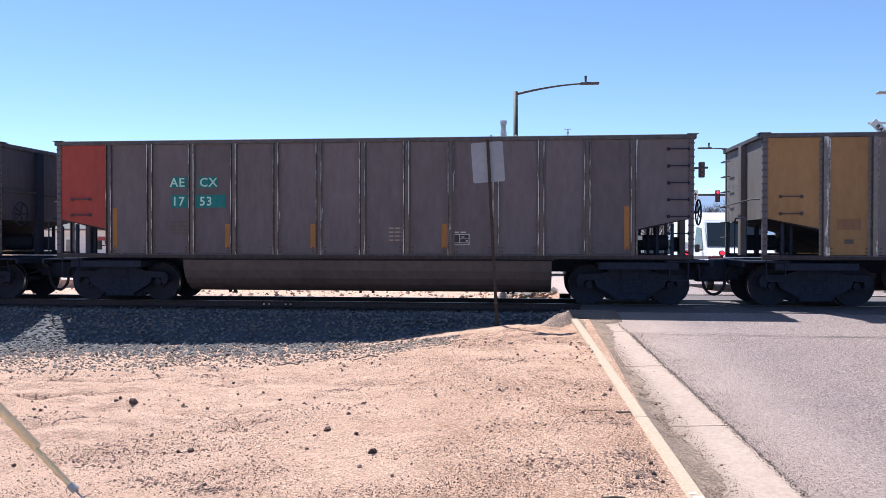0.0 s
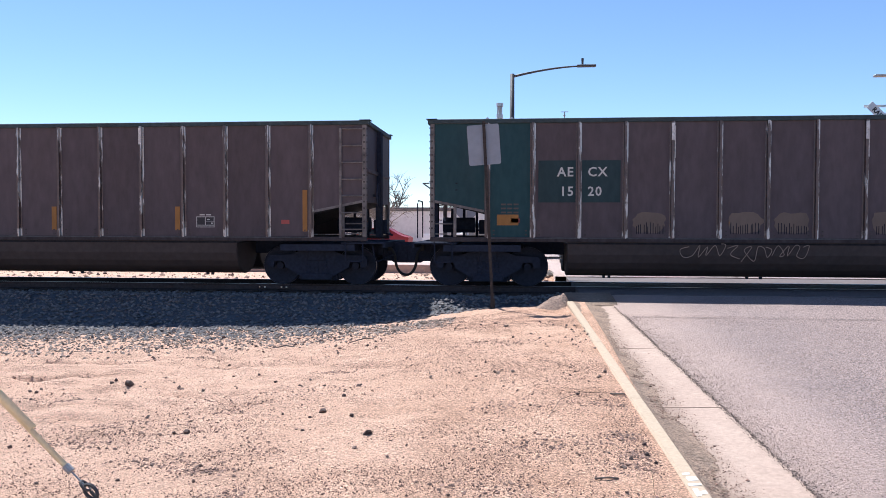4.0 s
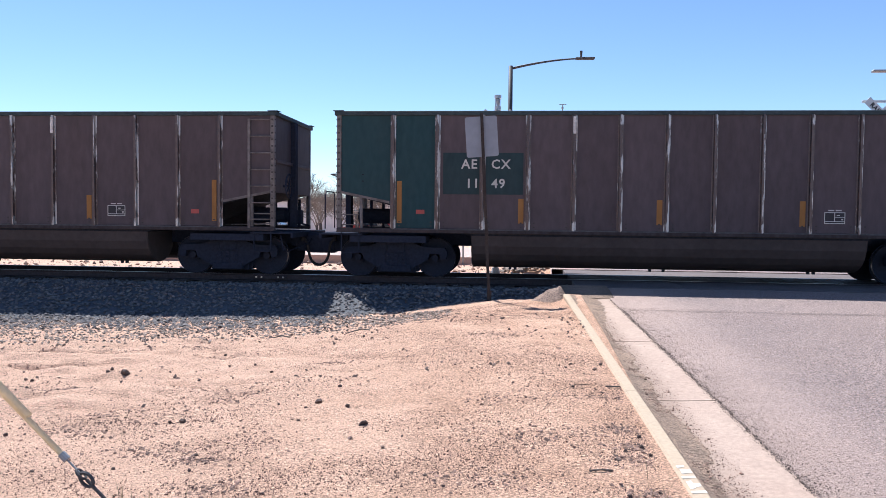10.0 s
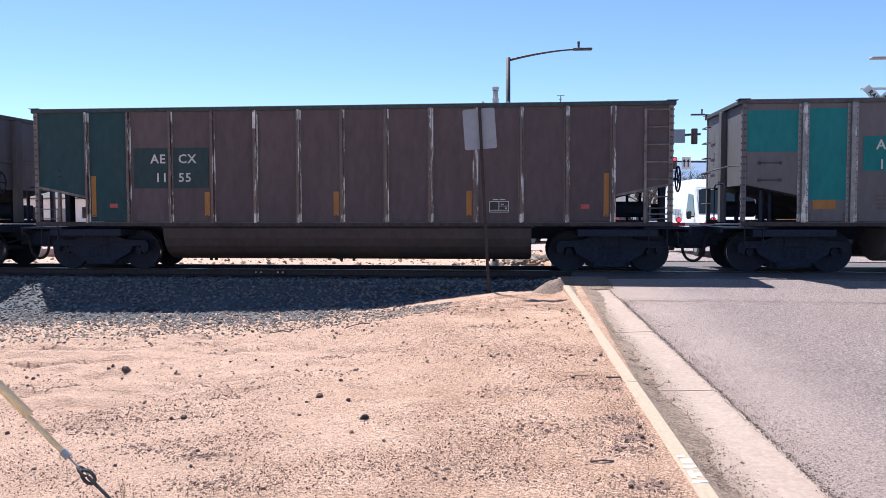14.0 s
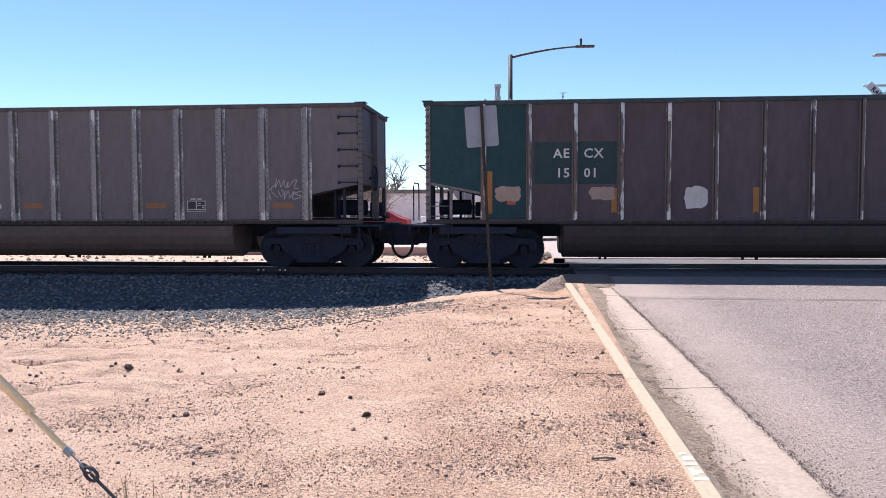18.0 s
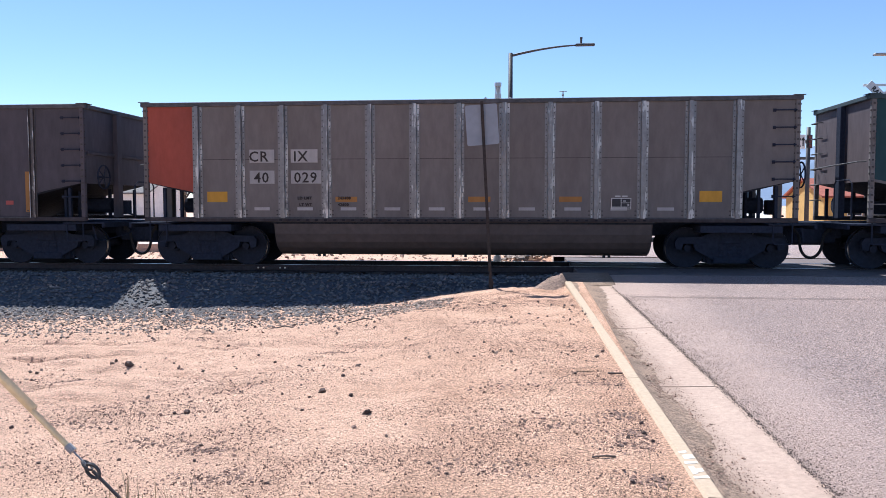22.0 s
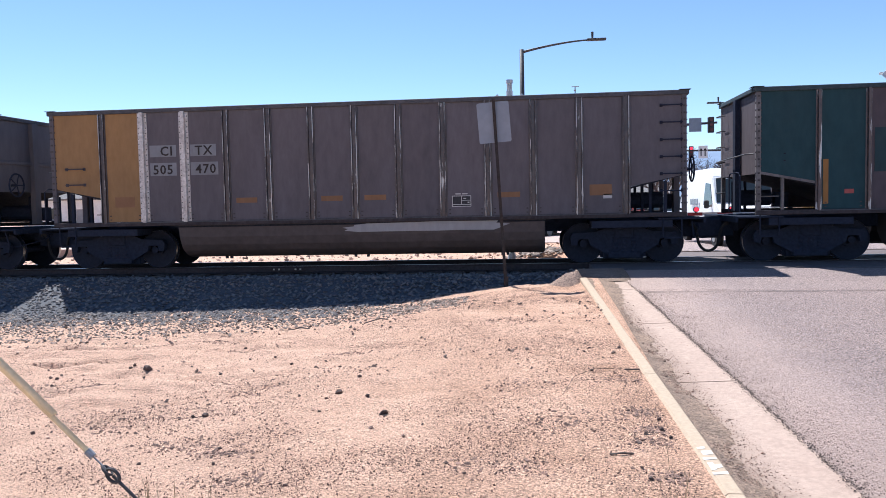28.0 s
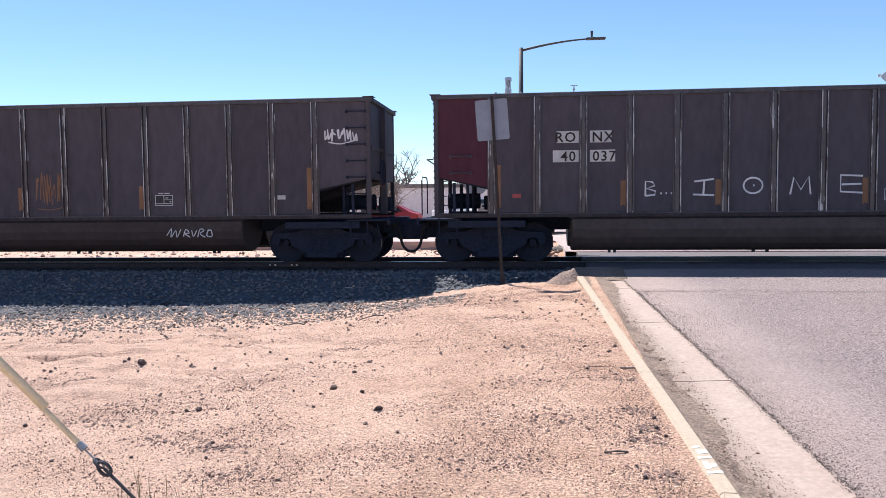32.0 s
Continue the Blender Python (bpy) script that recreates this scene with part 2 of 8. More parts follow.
# Distance haze is mixed into the hills' own colour.
M_HAZY_HILL = mat("haze_tinted_hills", (0.20, 0.26, 0.36), 1.0, grain=0.15, scale=0.01, stain=0.4, stain_scale=0.004, bump=0, spec=0.0)
M_STRAW = mat("dry_grass", (0.42, 0.33, 0.19), 0.9, grain=0.2, bump=0)
M_GLASS = mat("vehicle_glass", (0.03, 0.04, 0.045), 0.08, grain=0.05, stain=0.1, bump=0)

# railcar paints; the body skins are blued to carry the bluish haze
ALU = mat("weathered_aluminium", (0.134, 0.128, 0.138), 0.65, 0.15, grain=0.10, scale=7, stain=0.5, stain_scale=0.9,
          stain_colour=(0.094, 0.086, 0.090), bump=0.12, bump_scale=12, per_object=0.07, spec=0.2, streak=0.35)
ALU_WARM = mat("dusty_aluminium", (0.165, 0.150, 0.146), 0.65, 0.12, grain=0.10, scale=7, stain=0.5, stain_scale=0.9,
               stain_colour=(0.0938, 0.07865, 0.07541), bump=0.12, bump_scale=12, per_object=0.07, spec=0.2, streak=0.35)
BROWN = mat("oxide_brown", (0.090, 0.0735, 0.082), 0.7, 0.0, grain=0.14, scale=7, stain=0.5, stain_scale=0.8,
            stain_colour=(0.066, 0.051, 0.053), bump=0.12, bump_scale=12, per_object=0.10, spec=0.2, streak=0.35)
BROWN_DARK = mat("coal_brown", (0.078, 0.069, 0.082), 0.7, 0.0, grain=0.14, scale=7, stain=0.5, stain_scale=0.8,
                 stain_colour=(0.04511, 0.04412, 0.0497), bump=0.12, bump_scale=12, per_object=0.10, spec=0.2, streak=0.35)
BROWN_GREY = mat("dusty_brown", (0.122, 0.112, 0.126), 0.7, 0.04, grain=0.12, scale=7, stain=0.5, stain_scale=0.8,
                 stain_colour=(0.07519, 0.06883, 0.07191), bump=0.12, bump_scale=12, per_object=0.08, spec=0.2, streak=0.35)


# Tub copies of the body paints, darkened to carry the shade under the body.
TUB_SHADE_BROWN = mat("tub_shade_brown", (0.058, 0.047, 0.046), 0.7, grain=0.14, scale=7, stain=0.5, stain_scale=0.8, bump=0.1, spec=0.3)
TUB_SHADE_DUSTY = mat("tub_shade_dusty_brown", (0.095, 0.078, 0.074), 0.7, grain=0.14, scale=7, stain=0.5, stain_scale=0.8, bump=0.1, spec=0.3)


def paint(name, c, stain=0.45):
    return mat(name, c, 0.7, 0.0, spec=0.2, grain=0.12, scale=8, stain=stain, stain_scale=1.0,
               stain_colour=tuple(x * 0.5 + 0.02 for x in c), bump=0.1, bump_scale=14, per_object=0.05, streak=0.4)


GREEN = paint("faded_green", (0.020, 0.056, 0.066))
GREEN_DARK = paint("dark_green", (0.026, 0.050, 0.057))
TEAL = paint("teal", (0.02, 0.165, 0.17), 0.3)
PLATE = paint("placard_black", (0.045, 0.045, 0.05), 0.2)
RED = paint("faded_red", (0.30, 0.06, 0.05))
ORANGE_RED = paint("orange_red", (0.31, 0.072, 0.05))
MAROON = paint("maroon", (0.072, 0.022, 0.036))
YELLOW = paint("faded_yellow", (0.29, 0.175, 0.078))
GOLD = paint("gold", (0.50, 0.27, 0.04), 0.3)
STRIP = paint("reflective_strip", (0.31, 0.155, 0.05), 0.3)
STRIP_DULL = paint("dull_strip", (0.235, 0.13, 0.07), 0.4)
LETTER = paint("white_lettering", (0.54, 0.54, 0.52), 0.35)
LETTER_DARK = paint("dark_lettering", (0.035, 0.03, 0.03), 0.2)
LETTER_FAINT = paint("faint_lettering", (0.10, 0.082, 0.075), 0.2)
LETTER_TEAL = paint("pale_teal_lettering", (0.40, 0.62, 0.55), 0.3)
SPRAY_WHITE = paint("white_spray", (0.62, 0.62, 0.62), 0.2)
SPRAY_TEAL = paint("teal_spray", (0.13, 0.21, 0.225), 0.4)
SPRAY_FAINT = paint("faint_white_spray", (0.36, 0.36, 0.39), 0.5)
SPRAY_ROSE = paint("pale_rose_spray", (0.46, 0.36, 0.38), 0.4)
BARE_PANEL = paint("bare_grey_panel", (0.235, 0.225, 0.235), 0.7)
TAN = paint("primer_patch", (0.33, 0.26, 0.215), 0.5)
PINK = paint("red_decal", (0.36, 0.095, 0.085), 0.2)
SPRAY_PINK = paint("faded_pink_spray", (0.19, 0.085, 0.105), 0.4)
PLATE_PALE = paint("dusty_number_patch", (0.36, 0.35, 0.35), 0.4)
PALE_PATCH = paint("pale_grey_patch", (0.23, 0.24, 0.26), 0.3)
WORN = mat("worn_bare_metal", (0.58, 0.56, 0.54), 0.45, 0.3, grain=0.3, scale=16, stain=0.6, stain_scale=3.0,
           stain_colour=(0.25, 0.2, 0.18), bump=0.1)
TUB_GREY = mat("pale_tub", (0.27, 0.225, 0.195), 0.7, 0.15, grain=0.12, scale=7, stain=0.5, stain_scale=1.0)
RIVET = mat("rivet_grime", (0.06, 0.053, 0.052), 0.8, grain=0.3, scale=12)
TAN_DULL = paint("dull_primer_patch", (0.175, 0.135, 0.112), 0.7)
# Coal dust, raised and blued to stand in for haze over deep darks.
COAL_DUST = mat("coal_dust", (0.026, 0.029, 0.038), 0.95, grain=0.3, scale=12, spec=0.1)
# Sill paint, about half as bright as the body skins.
SILL = mat("dark_sill", (0.058, 0.050, 0.054), 0.8, grain=0.25, scale=9, stain=0.6, stain_scale=2.0, stain_colour=(0.034, 0.031, 0.035), bump=0.15, spec=0.15, streak=0.5)
CHORD = mat("grimy_chord", (0.085, 0.085, 0.095), 0.7, grain=0.25, scale=9, stain=0.7, stain_scale=1.6, stain_colour=(0.045, 0.05, 0.055), bump=0.15, spec=0.2)
CHORD_GREEN = mat("grimy_green_chord", (0.045, 0.066, 0.074), 0.7, grain=0.25, scale=9, stain=0.7, stain_scale=1.6, stain_colour=(0.03, 0.036, 0.04), bump=0.15, spec=0.2)
CORNER = mat("bare_corner_post", (0.19, 0.175, 0.17), 0.6, 0.1, grain=0.3, scale=8, stain=0.8, stain_scale=2.5, stain_colour=(0.07, 0.058, 0.058), bump=0.2, spec=0.25)


def worn_highlit_post(name, c, worn=0.55, edge=0.1, crest_highlight=0.0):
    """Post paint that is rubbed to bare metal in patches along its height, with highlights painted on edge and crest.
    """
    m = mat(name, c, 0.36, 0.5, grain=0.2, scale=9, stain=0.0, bump=0.1)
    n, l = m.node_tree.nodes, m.node_tree.links
    b = n["Principled BSDF"]
    co = n.new("ShaderNodeTexCoord")
    mp = n.new("ShaderNodeMapping")
    mp.inputs["Scale"].default_value = (4, 4, 0.8)
    l.new(co.outputs["Object"], mp.inputs["Vector"])
    info = n.new("ShaderNodeObjectInfo")
    sc = n.new("ShaderNodeVectorMath")
    sc.operation = "SCALE"
    sc.inputs[0].default_value = (91.0, 57.0, 73.0)
    l.new(info.outputs["Random"], sc.inputs["Scale"])
    add = n.new("ShaderNodeVectorMath")
    l.new(mp.outputs["Vector"], add.inputs[0])
    l.new(sc.outputs["Vector"], add.inputs[1])
    t = n.new("ShaderNodeTexNoise")
    t.inputs["Scale"].default_value = 1.5
    t.inputs["Detail"].default_value = 5
    t.inputs["Roughness"].default_value = 0.7
    l.new(add.outputs["Vector"], t.inputs["Vector"])
    sep = n.new("ShaderNodeSeparateXYZ")
    l.new(co.outputs["Object"], sep.inputs["Vector"])

    def ramp(src, lo, hi, amount):
        q = n.new("ShaderNodeMapRange")
        q.inputs["From Min"].default_value = lo
        q.inputs["From Max"].default_value = hi
        q.inputs["To Max"].default_value = amount
        l.new(src, q.inputs["Value"])
        return q.outputs["Result"]

    def plus(a, c):
        q = n.new("ShaderNodeMath")
        l.new(a, q.inputs[0])
        l.new(c, q.inputs[1])
        return q.outputs["Value"]
    total = plus(t.outputs["Fac"], ramp(sep.outputs["X"], -0.01, 0.03, edge))
    total = plus(total, ramp(sep.outputs["Z"], 3.45, 3.5, edge * 0.5))
    total = plus(total, ramp(sep.outputs["Z"], 1.36, 1.3, edge * 0.8))
    total = plus(total, ramp(sep.outputs["Y"], -0.050, -0.060, crest_highlight))
    r = n.new("ShaderNodeMapRange")
    r.inputs["From Min"].default_value = worn
    r.inputs["From Max"].default_value = worn + 0.07
    l.new(total, r.inputs["Value"])
    mix = n.new("ShaderNodeMix")
    mix.data_type = "RGBA"
    old = b.inputs["Base Color"].links[0].from_socket
    l.new(old, mix.inputs["A"])
    mix.inputs["B"].default_value = (0.45, 0.445, 0.445, 1)
    l.new(r.outputs["Result"], mix.inputs["Factor"])
    l.new(mix.outputs["Result"], b.inputs["Base Color"])
    return m


POST_BROWN = worn_highlit_post("worn_brown_post", (0.095, 0.072, 0.07), 0.61, 0.12)
# Aluminium and twin posts carry bright edge lines painted for sky highlights.
POST_ALU = worn_highlit_post("worn_highlit_aluminium_post", (0.18, 0.176, 0.182), 0.62, 0.09)
POST_TWIN = worn_highlit_post("worn_highlit_twin_post", (0.085, 0.073, 0.075), 0.63, 0.0, 0.15)
POST_GREY = worn_highlit_post("worn_grey_post", (0.13, 0.117, 0.116), 0.64, 0.09)

# ---------------------------------------------------------------- mesh helpers


def box(bm, x0, x1, y0, y1, z0, z1, bevel=0.0):
    vs = [bm.verts.new((x, y, z)) for z in (z0, z1) for y in (y0, y1) for x in (x0, x1)]
    fs = [bm.faces.new([vs[i] for i in q]) for q in
          ((0, 2, 3, 1), (4, 5, 7, 6), (0, 1, 5, 4), (2, 6, 7, 3), (0, 4, 6, 2), (1, 3, 7, 5))]
    if bevel:
        es = list({e for f in fs for e in f.edges})
        bmesh.ops.bevel(bm, geom=es, offset=bevel, segments=1, affect="EDGES", clamp_overlap=True)
    return bm


def tube(bm, p0, p1, r, n=8, r2=None, caps=True):
    p0, p1 = Vector(p0), Vector(p1)
    q = (p1 - p0).to_track_quat("Z", "Y")
    rings = []
    for p, rr in ((p0, r), (p1, r if r2 is None else r2)):
        rings.append([bm.verts.new(p + q @ Vector((rr * math.cos(2 * math.pi * i / n), rr * math.sin(2 * math.pi * i / n), 0)))
                      for i in range(n)])
    for i in range(n):
        bm.faces.new((rings[0][i], rings[0][(i + 1) % n], rings[1][(i + 1) % n], rings[1][i]))
    if caps:
        bm.faces.new(rings[0][::-1])
        bm.faces.new(rings[1])
    return bm


def path_tube(bm, pts, r, n=6):
    """A round bar bent along points."""
    pts = [Vector(p) for p in pts]
    rings = []
    up = Vector((0.13, 0.31, 0.94))
    for i, p in enumerate(pts):
        d = (pts[min(i + 1, len(pts) - 1)] - pts[max(i - 1, 0)]).normalized()
        a = d.cross(up)
        if a.length < 1e-4:
            a = d.cross(Vector((1, 0, 0)))
        a.normalize()
        b = d.cross(a)
        rr = r[i] if isinstance(r, (list, tuple)) else r
        rings.append([bm.verts.new(p + rr * (a * math.cos(2 * math.pi * k / n) + b * math.sin(2 * math.pi * k / n))) for k in range(n)])
    for i in range(len(rings) - 1):
        for k in range(n):
            bm.faces.new((rings[i][k], rings[i][(k + 1) % n], rings[i + 1][(k + 1) % n], rings[i + 1][k]))
    bm.faces.new(rings[0][::-1])
    bm.faces.new(rings[-1])
    return bm


def prism(bm, prof, a0, a1, axis="x"):
    """A profile swept straight. axis x: profile of (y, z); axis y: profile of (x, z)."""
    def v(a, p):
        return (a, p[0], p[1]) if axis == "x" else (p[0], a, p[1]) if axis == "y" else (p[0], p[1], a)
    r0 = [bm.verts.new(v(a0, p)) for p in prof]
    r1 = [bm.verts.new(v(a1, p)) for p in prof]
    n = len(prof)
    for i in range(n):
        bm.faces.new((r0[i], r0[(i + 1) % n], r1[(i + 1) % n], r1[i]))
    bm.faces.new(r0[::-1])
    bm.faces.new(r1)
    return bm


def disc(bm, c, n_dir, r, h, n=20, r2=None):
    c, d = Vector(c), Vector(n_dir).normalized()
    return tube(bm, c - d * h / 2, c + d * h / 2, r, n, r2)


def to_mesh(bm, name, smooth=False):
    bmesh.ops.recalc_face_normals(bm, faces=bm.faces)
    me = bpy.data.meshes.new(name)
    bm.to_mesh(me)
    bm.free()
    if smooth:
        me.shade_smooth()
    return me


def place(name, me, material, parent=None, m=None, label=""):
    """One object on a mesh that may be shared; the material sits on the object."""
    if not me.materials:
        me.materials.append(None)
    ob = new(name, me)
    ob.material_slots[0].link = "OBJECT"
    ob.material_slots[0].material = material
    if parent:
        ob.parent = parent
    if m is not None:
        ob.matrix_basis = m
    if label:
        ob["label"] = label
    return ob


def part(name, bm, material, parent=None, label="", smooth=False):
    me = to_mesh(bm, name, smooth)
    me.materials.append(material)
    ob = new(name, me)
    if parent:
        ob.parent = parent
    if label:
        ob["label"] = label
    return ob


def thing(name, m, label, category, group=""):
    ob = new(name)
    ob.empty_display_size = 0.2
    ob.matrix_basis = m
    return tagged(ob, label, category, group)


_fonts = {}


def text_mesh(s, height, spacing=1.0, thick=0.012):
    """Lettering as a mesh in the x-z plane facing -y, its left foot at the origin."""
    key = (s, round(height, 3), spacing, thick)
    if key not in _fonts:
        c = bpy.data.curves.new("lettering", "FONT")
        c.body, c.size, c.space_character = s, height * 1.37, spacing
        c.resolution_u, c.extrude, c.offset = 2, 0.003, thick
        ob = new("lettering_tmp", c)
        dg = bpy.context.evaluated_depsgraph_get()
        me = bpy.data.meshes.new_from_object(ob.evaluated_get(dg))
        bpy.data.objects.remove(ob)
        me.transform(Matrix.Rotation(radians(90), 4, "X"))
        xs = [v.co.x for v in me.vertices]
        me.transform(Matrix.Translation((-min(xs), 0, 0)))
        me.materials.clear()
        _fonts[key] = (me, max(xs) - min(xs))
    return _fonts[key]


def smooth01(a, b, x):
    t = min(1.0, max(0.0, (x - a) / (b - a)))
    return t * t * (3 - 2 * t)


def fbm(x, y, s, o=0.0):
    return noise.noise(Vector((x * s, y * s, o)))


# ---------------------------------------------------------------- ground, track and road
TRACK_Y = 19.28


def kerb_z(y):
    return -0.36 + 0.0463 * (max(3.0, min(16.0, y)) - 8.38)


def road_z(y):
    near = kerb_z(y) - 0.10 + 0.10 * smooth01(15.0, 16.8, y)
    far = -0.40 * smooth01(22.0, 45.0, y)
    return near + far


def ground_z(x, y):
    base = -0.53 - 0.024 * max(0.0, min(10.0, -x - 0.8))
    z = base + (kerb_z(y) - 0.02 - 0.13 * smooth01(12.5, 15.2, y) - base) * smooth01(-5.0 + 1.6 * smooth01(10.5, 15.0, y), 0.6, x)
    z += 0.10 * smooth01(12.5, 15.2, y) * smooth01(0.65, 1.05, x)
    if y > 15.5:
        z = z + (-0.78 - z) * smooth01(15.6, 17.0, y)
        z = z + 0.33 * smooth01(21.0, 25.0, y)
        z = z + (road_z(y) - 0.03 - z) * smooth01(-2.5, 0.9, x) * smooth01(21.0, 22.5, y) * smooth01(60.0, 30.0, y)
    if x > 1.35:
        z = min(z, road_z(y) - 0.25)
    return z


WHEEL_TRACKS = (((-11.5, 11.1), (-7.79, 11.29), (-6.9, 11.25), (-6.08, 11.34), (-5.42, 11.5)),
                ((-10.5, 10), (-7.01, 10.14), (-6.27, 10.22), (-5.43, 10.4), (-4.72, 10.23)),
                ((-4.8, 8.44), (-4.54, 8.94), (-4.02, 9), (-3.29, 8.48), (-2.65, 7.82)),
                ((-4.33, 7.53), (-4.21, 8.05), (-3.84, 8.13)),
                ((-4.91, 10.65), (-4.12, 10.64), (-3.44, 11.15)))


def relief(x, y):
    if not (-16 < x < 1.2 and 0 < y < 16.5):
        return 0.0
    e = smooth01(1.15, 0.8, x)
    z = 0.03 * fbm(x, y, 0.7) + 0.012 * fbm(x, y, 2.6, 5.0) + 0.010 * fbm(x, y, 6.5, 9.0) + 0.008 * fbm(x, y, 13.0, 15.0)
    # scraped furrows that run along the track, strongest on the open dirt
    warp = 0.35 * fbm(x, y, 0.35, 3.0)
    open_dirt = smooth01(-0.4, -3.2, x) * smooth01(6.0, 8.0, y) * smooth01(13.2, 12.0, y)
    furrow = 0.4 * fbm(x * 0.3, y + warp, 2.6, 21.0) + 0.4 * fbm(x * 0.35, y + warp, 5.5, 31.0)
    tracks = math.sin((y + warp) * 13.0 + 0.5 * x) * smooth01(9.4, 10.0, y) * smooth01(12.6, 11.8, y)
    clods = max(0.0, fbm(x, y, 5.0, 41.0)) * max(0.0, fbm(x, y, 0.55, 51.0) + 0.15)
    # old wheel tracks with a soft berm beside each
    for k, line in enumerate(WHEEL_TRACKS):
        if line[0][0] < x < line[-1][0]:
            d = y + 0.05 * fbm(x, y, 1.2, 7.0 + k) - np.interp(x, [p[0] for p in line], [p[1] for p in line])
            if abs(d) < 0.5:
                fade = smooth01(line[0][0], line[0][0] + 0.5, x) * smooth01(line[-1][0], line[-1][0] - 0.7, x)
                z += fade * (0.026 * math.exp(-((d - 0.10) / 0.07) ** 2) - 0.034 * math.exp(-(d / 0.08) ** 2) + 0.014 * math.exp(-((d + 0.16) / 0.09) ** 2))
    ruts = (0.15 * furrow + 0.014 * tracks) * (0.12 + 0.88 * open_dirt) + 0.08 * clods
    # crumbly crust, coarser in patches and by the kerb, smooth on the open sand
    crust = max(0.12, 0.42 + 1.1 * fbm(x, y, 0.7, 61.0)) * (1.0 - 0.5 * open_dirt)
    ruts += crust * (0.034 * max(0.0, fbm(x, y, 8.0, 91.0)) + 0.026 * max(0.0, fbm(x, y, 17.0, 95.0)))
    return (z + ruts) * e


def axis_cuts(lo, hi, step, far):
    a = list(np.arange(lo, hi + 1e-6, step))
    out, d, p, q = [], step, lo, hi
    left, right = [], []
    while p > -far or q < far:
        d *= 1.35
        p, q = p - d, q + d
        left.append(max(p, -far))
        right.append(min(q, far))
    return sorted(set(left)) + a + sorted(set(right))


def build_ground():
    xs = axis_cuts(-12.0, -6.0, 0.06, 2500.0)
    xs = [x for x in xs if x < -6.0] + list(np.arange(-6.0, 1.281, 0.026)) + axis_cuts(1.29, 1.35, 0.06, 2500.0)[-30:]
    ys = axis_cuts(4.2, 8.6, 0.026, 2500.0)
    ys = [y for y in ys if y < 8.6] + list(np.arange(8.6, 16.6, 0.05)) + [y for y in axis_cuts(16.0, 16.6, 0.05, 2500.0) if y > 16.61]
    verts, faces = [], []
    for y in ys:
        for x in xs:
            verts.append((x, y, ground_z(x, y) + relief(x, y)))
    n = len(xs)
    for j in range(len(ys) - 1):
        for i in range(n - 1):
            a = j * n + i
            faces.append((a, a + 1, a + n + 1, a + n))
    me = bpy.data.meshes.new("ground")
    me.from_pydata(verts, [], faces)
    me.shade_smooth()
    me.materials.append(M_DIRT)
    tagged(new("ground", me), "pinkish sandy dirt ground with pebbles and ruts", "ground", kind="structure")


def strip(name, x_edges, ys, zf, material, label, thick=0.3):
    """A slab that follows the road's long profile."""
    bm = bmesh.new()
    rows = []
    for y in ys:
        rows.append([bm.verts.new((x, y, zf(x, y))) for x in x_edges])
    low = [[bm.verts.new((x, y, zf(x, y) - thick)) for x in (x_edges[0], x_edges[-1])] for y in ys]
    for j in range(len(ys) - 1):
        for i in range(len(x_edges) - 1):
            bm.faces.new((rows[j][i], rows[j][i + 1], rows[j + 1][i + 1], rows[j + 1][i]))
        bm.faces.new((low[j][0], rows[j][0], rows[j + 1][0], low[j + 1][0]))
        bm.faces.new((rows[j][-1], low[j][1], low[j + 1][1], rows[j + 1][-1]))
    me = to_mesh(bm, name, True)
    me.materials.append(material)
    return tagged(new(name, me), label, name.split("_")[0], kind="structure")


def kerb_x(y):
    return 1.225 - 0.034 * (y - 6.3)


def gutter_x(y):
    return 2.22 - 0.041 * (y - 5.8)


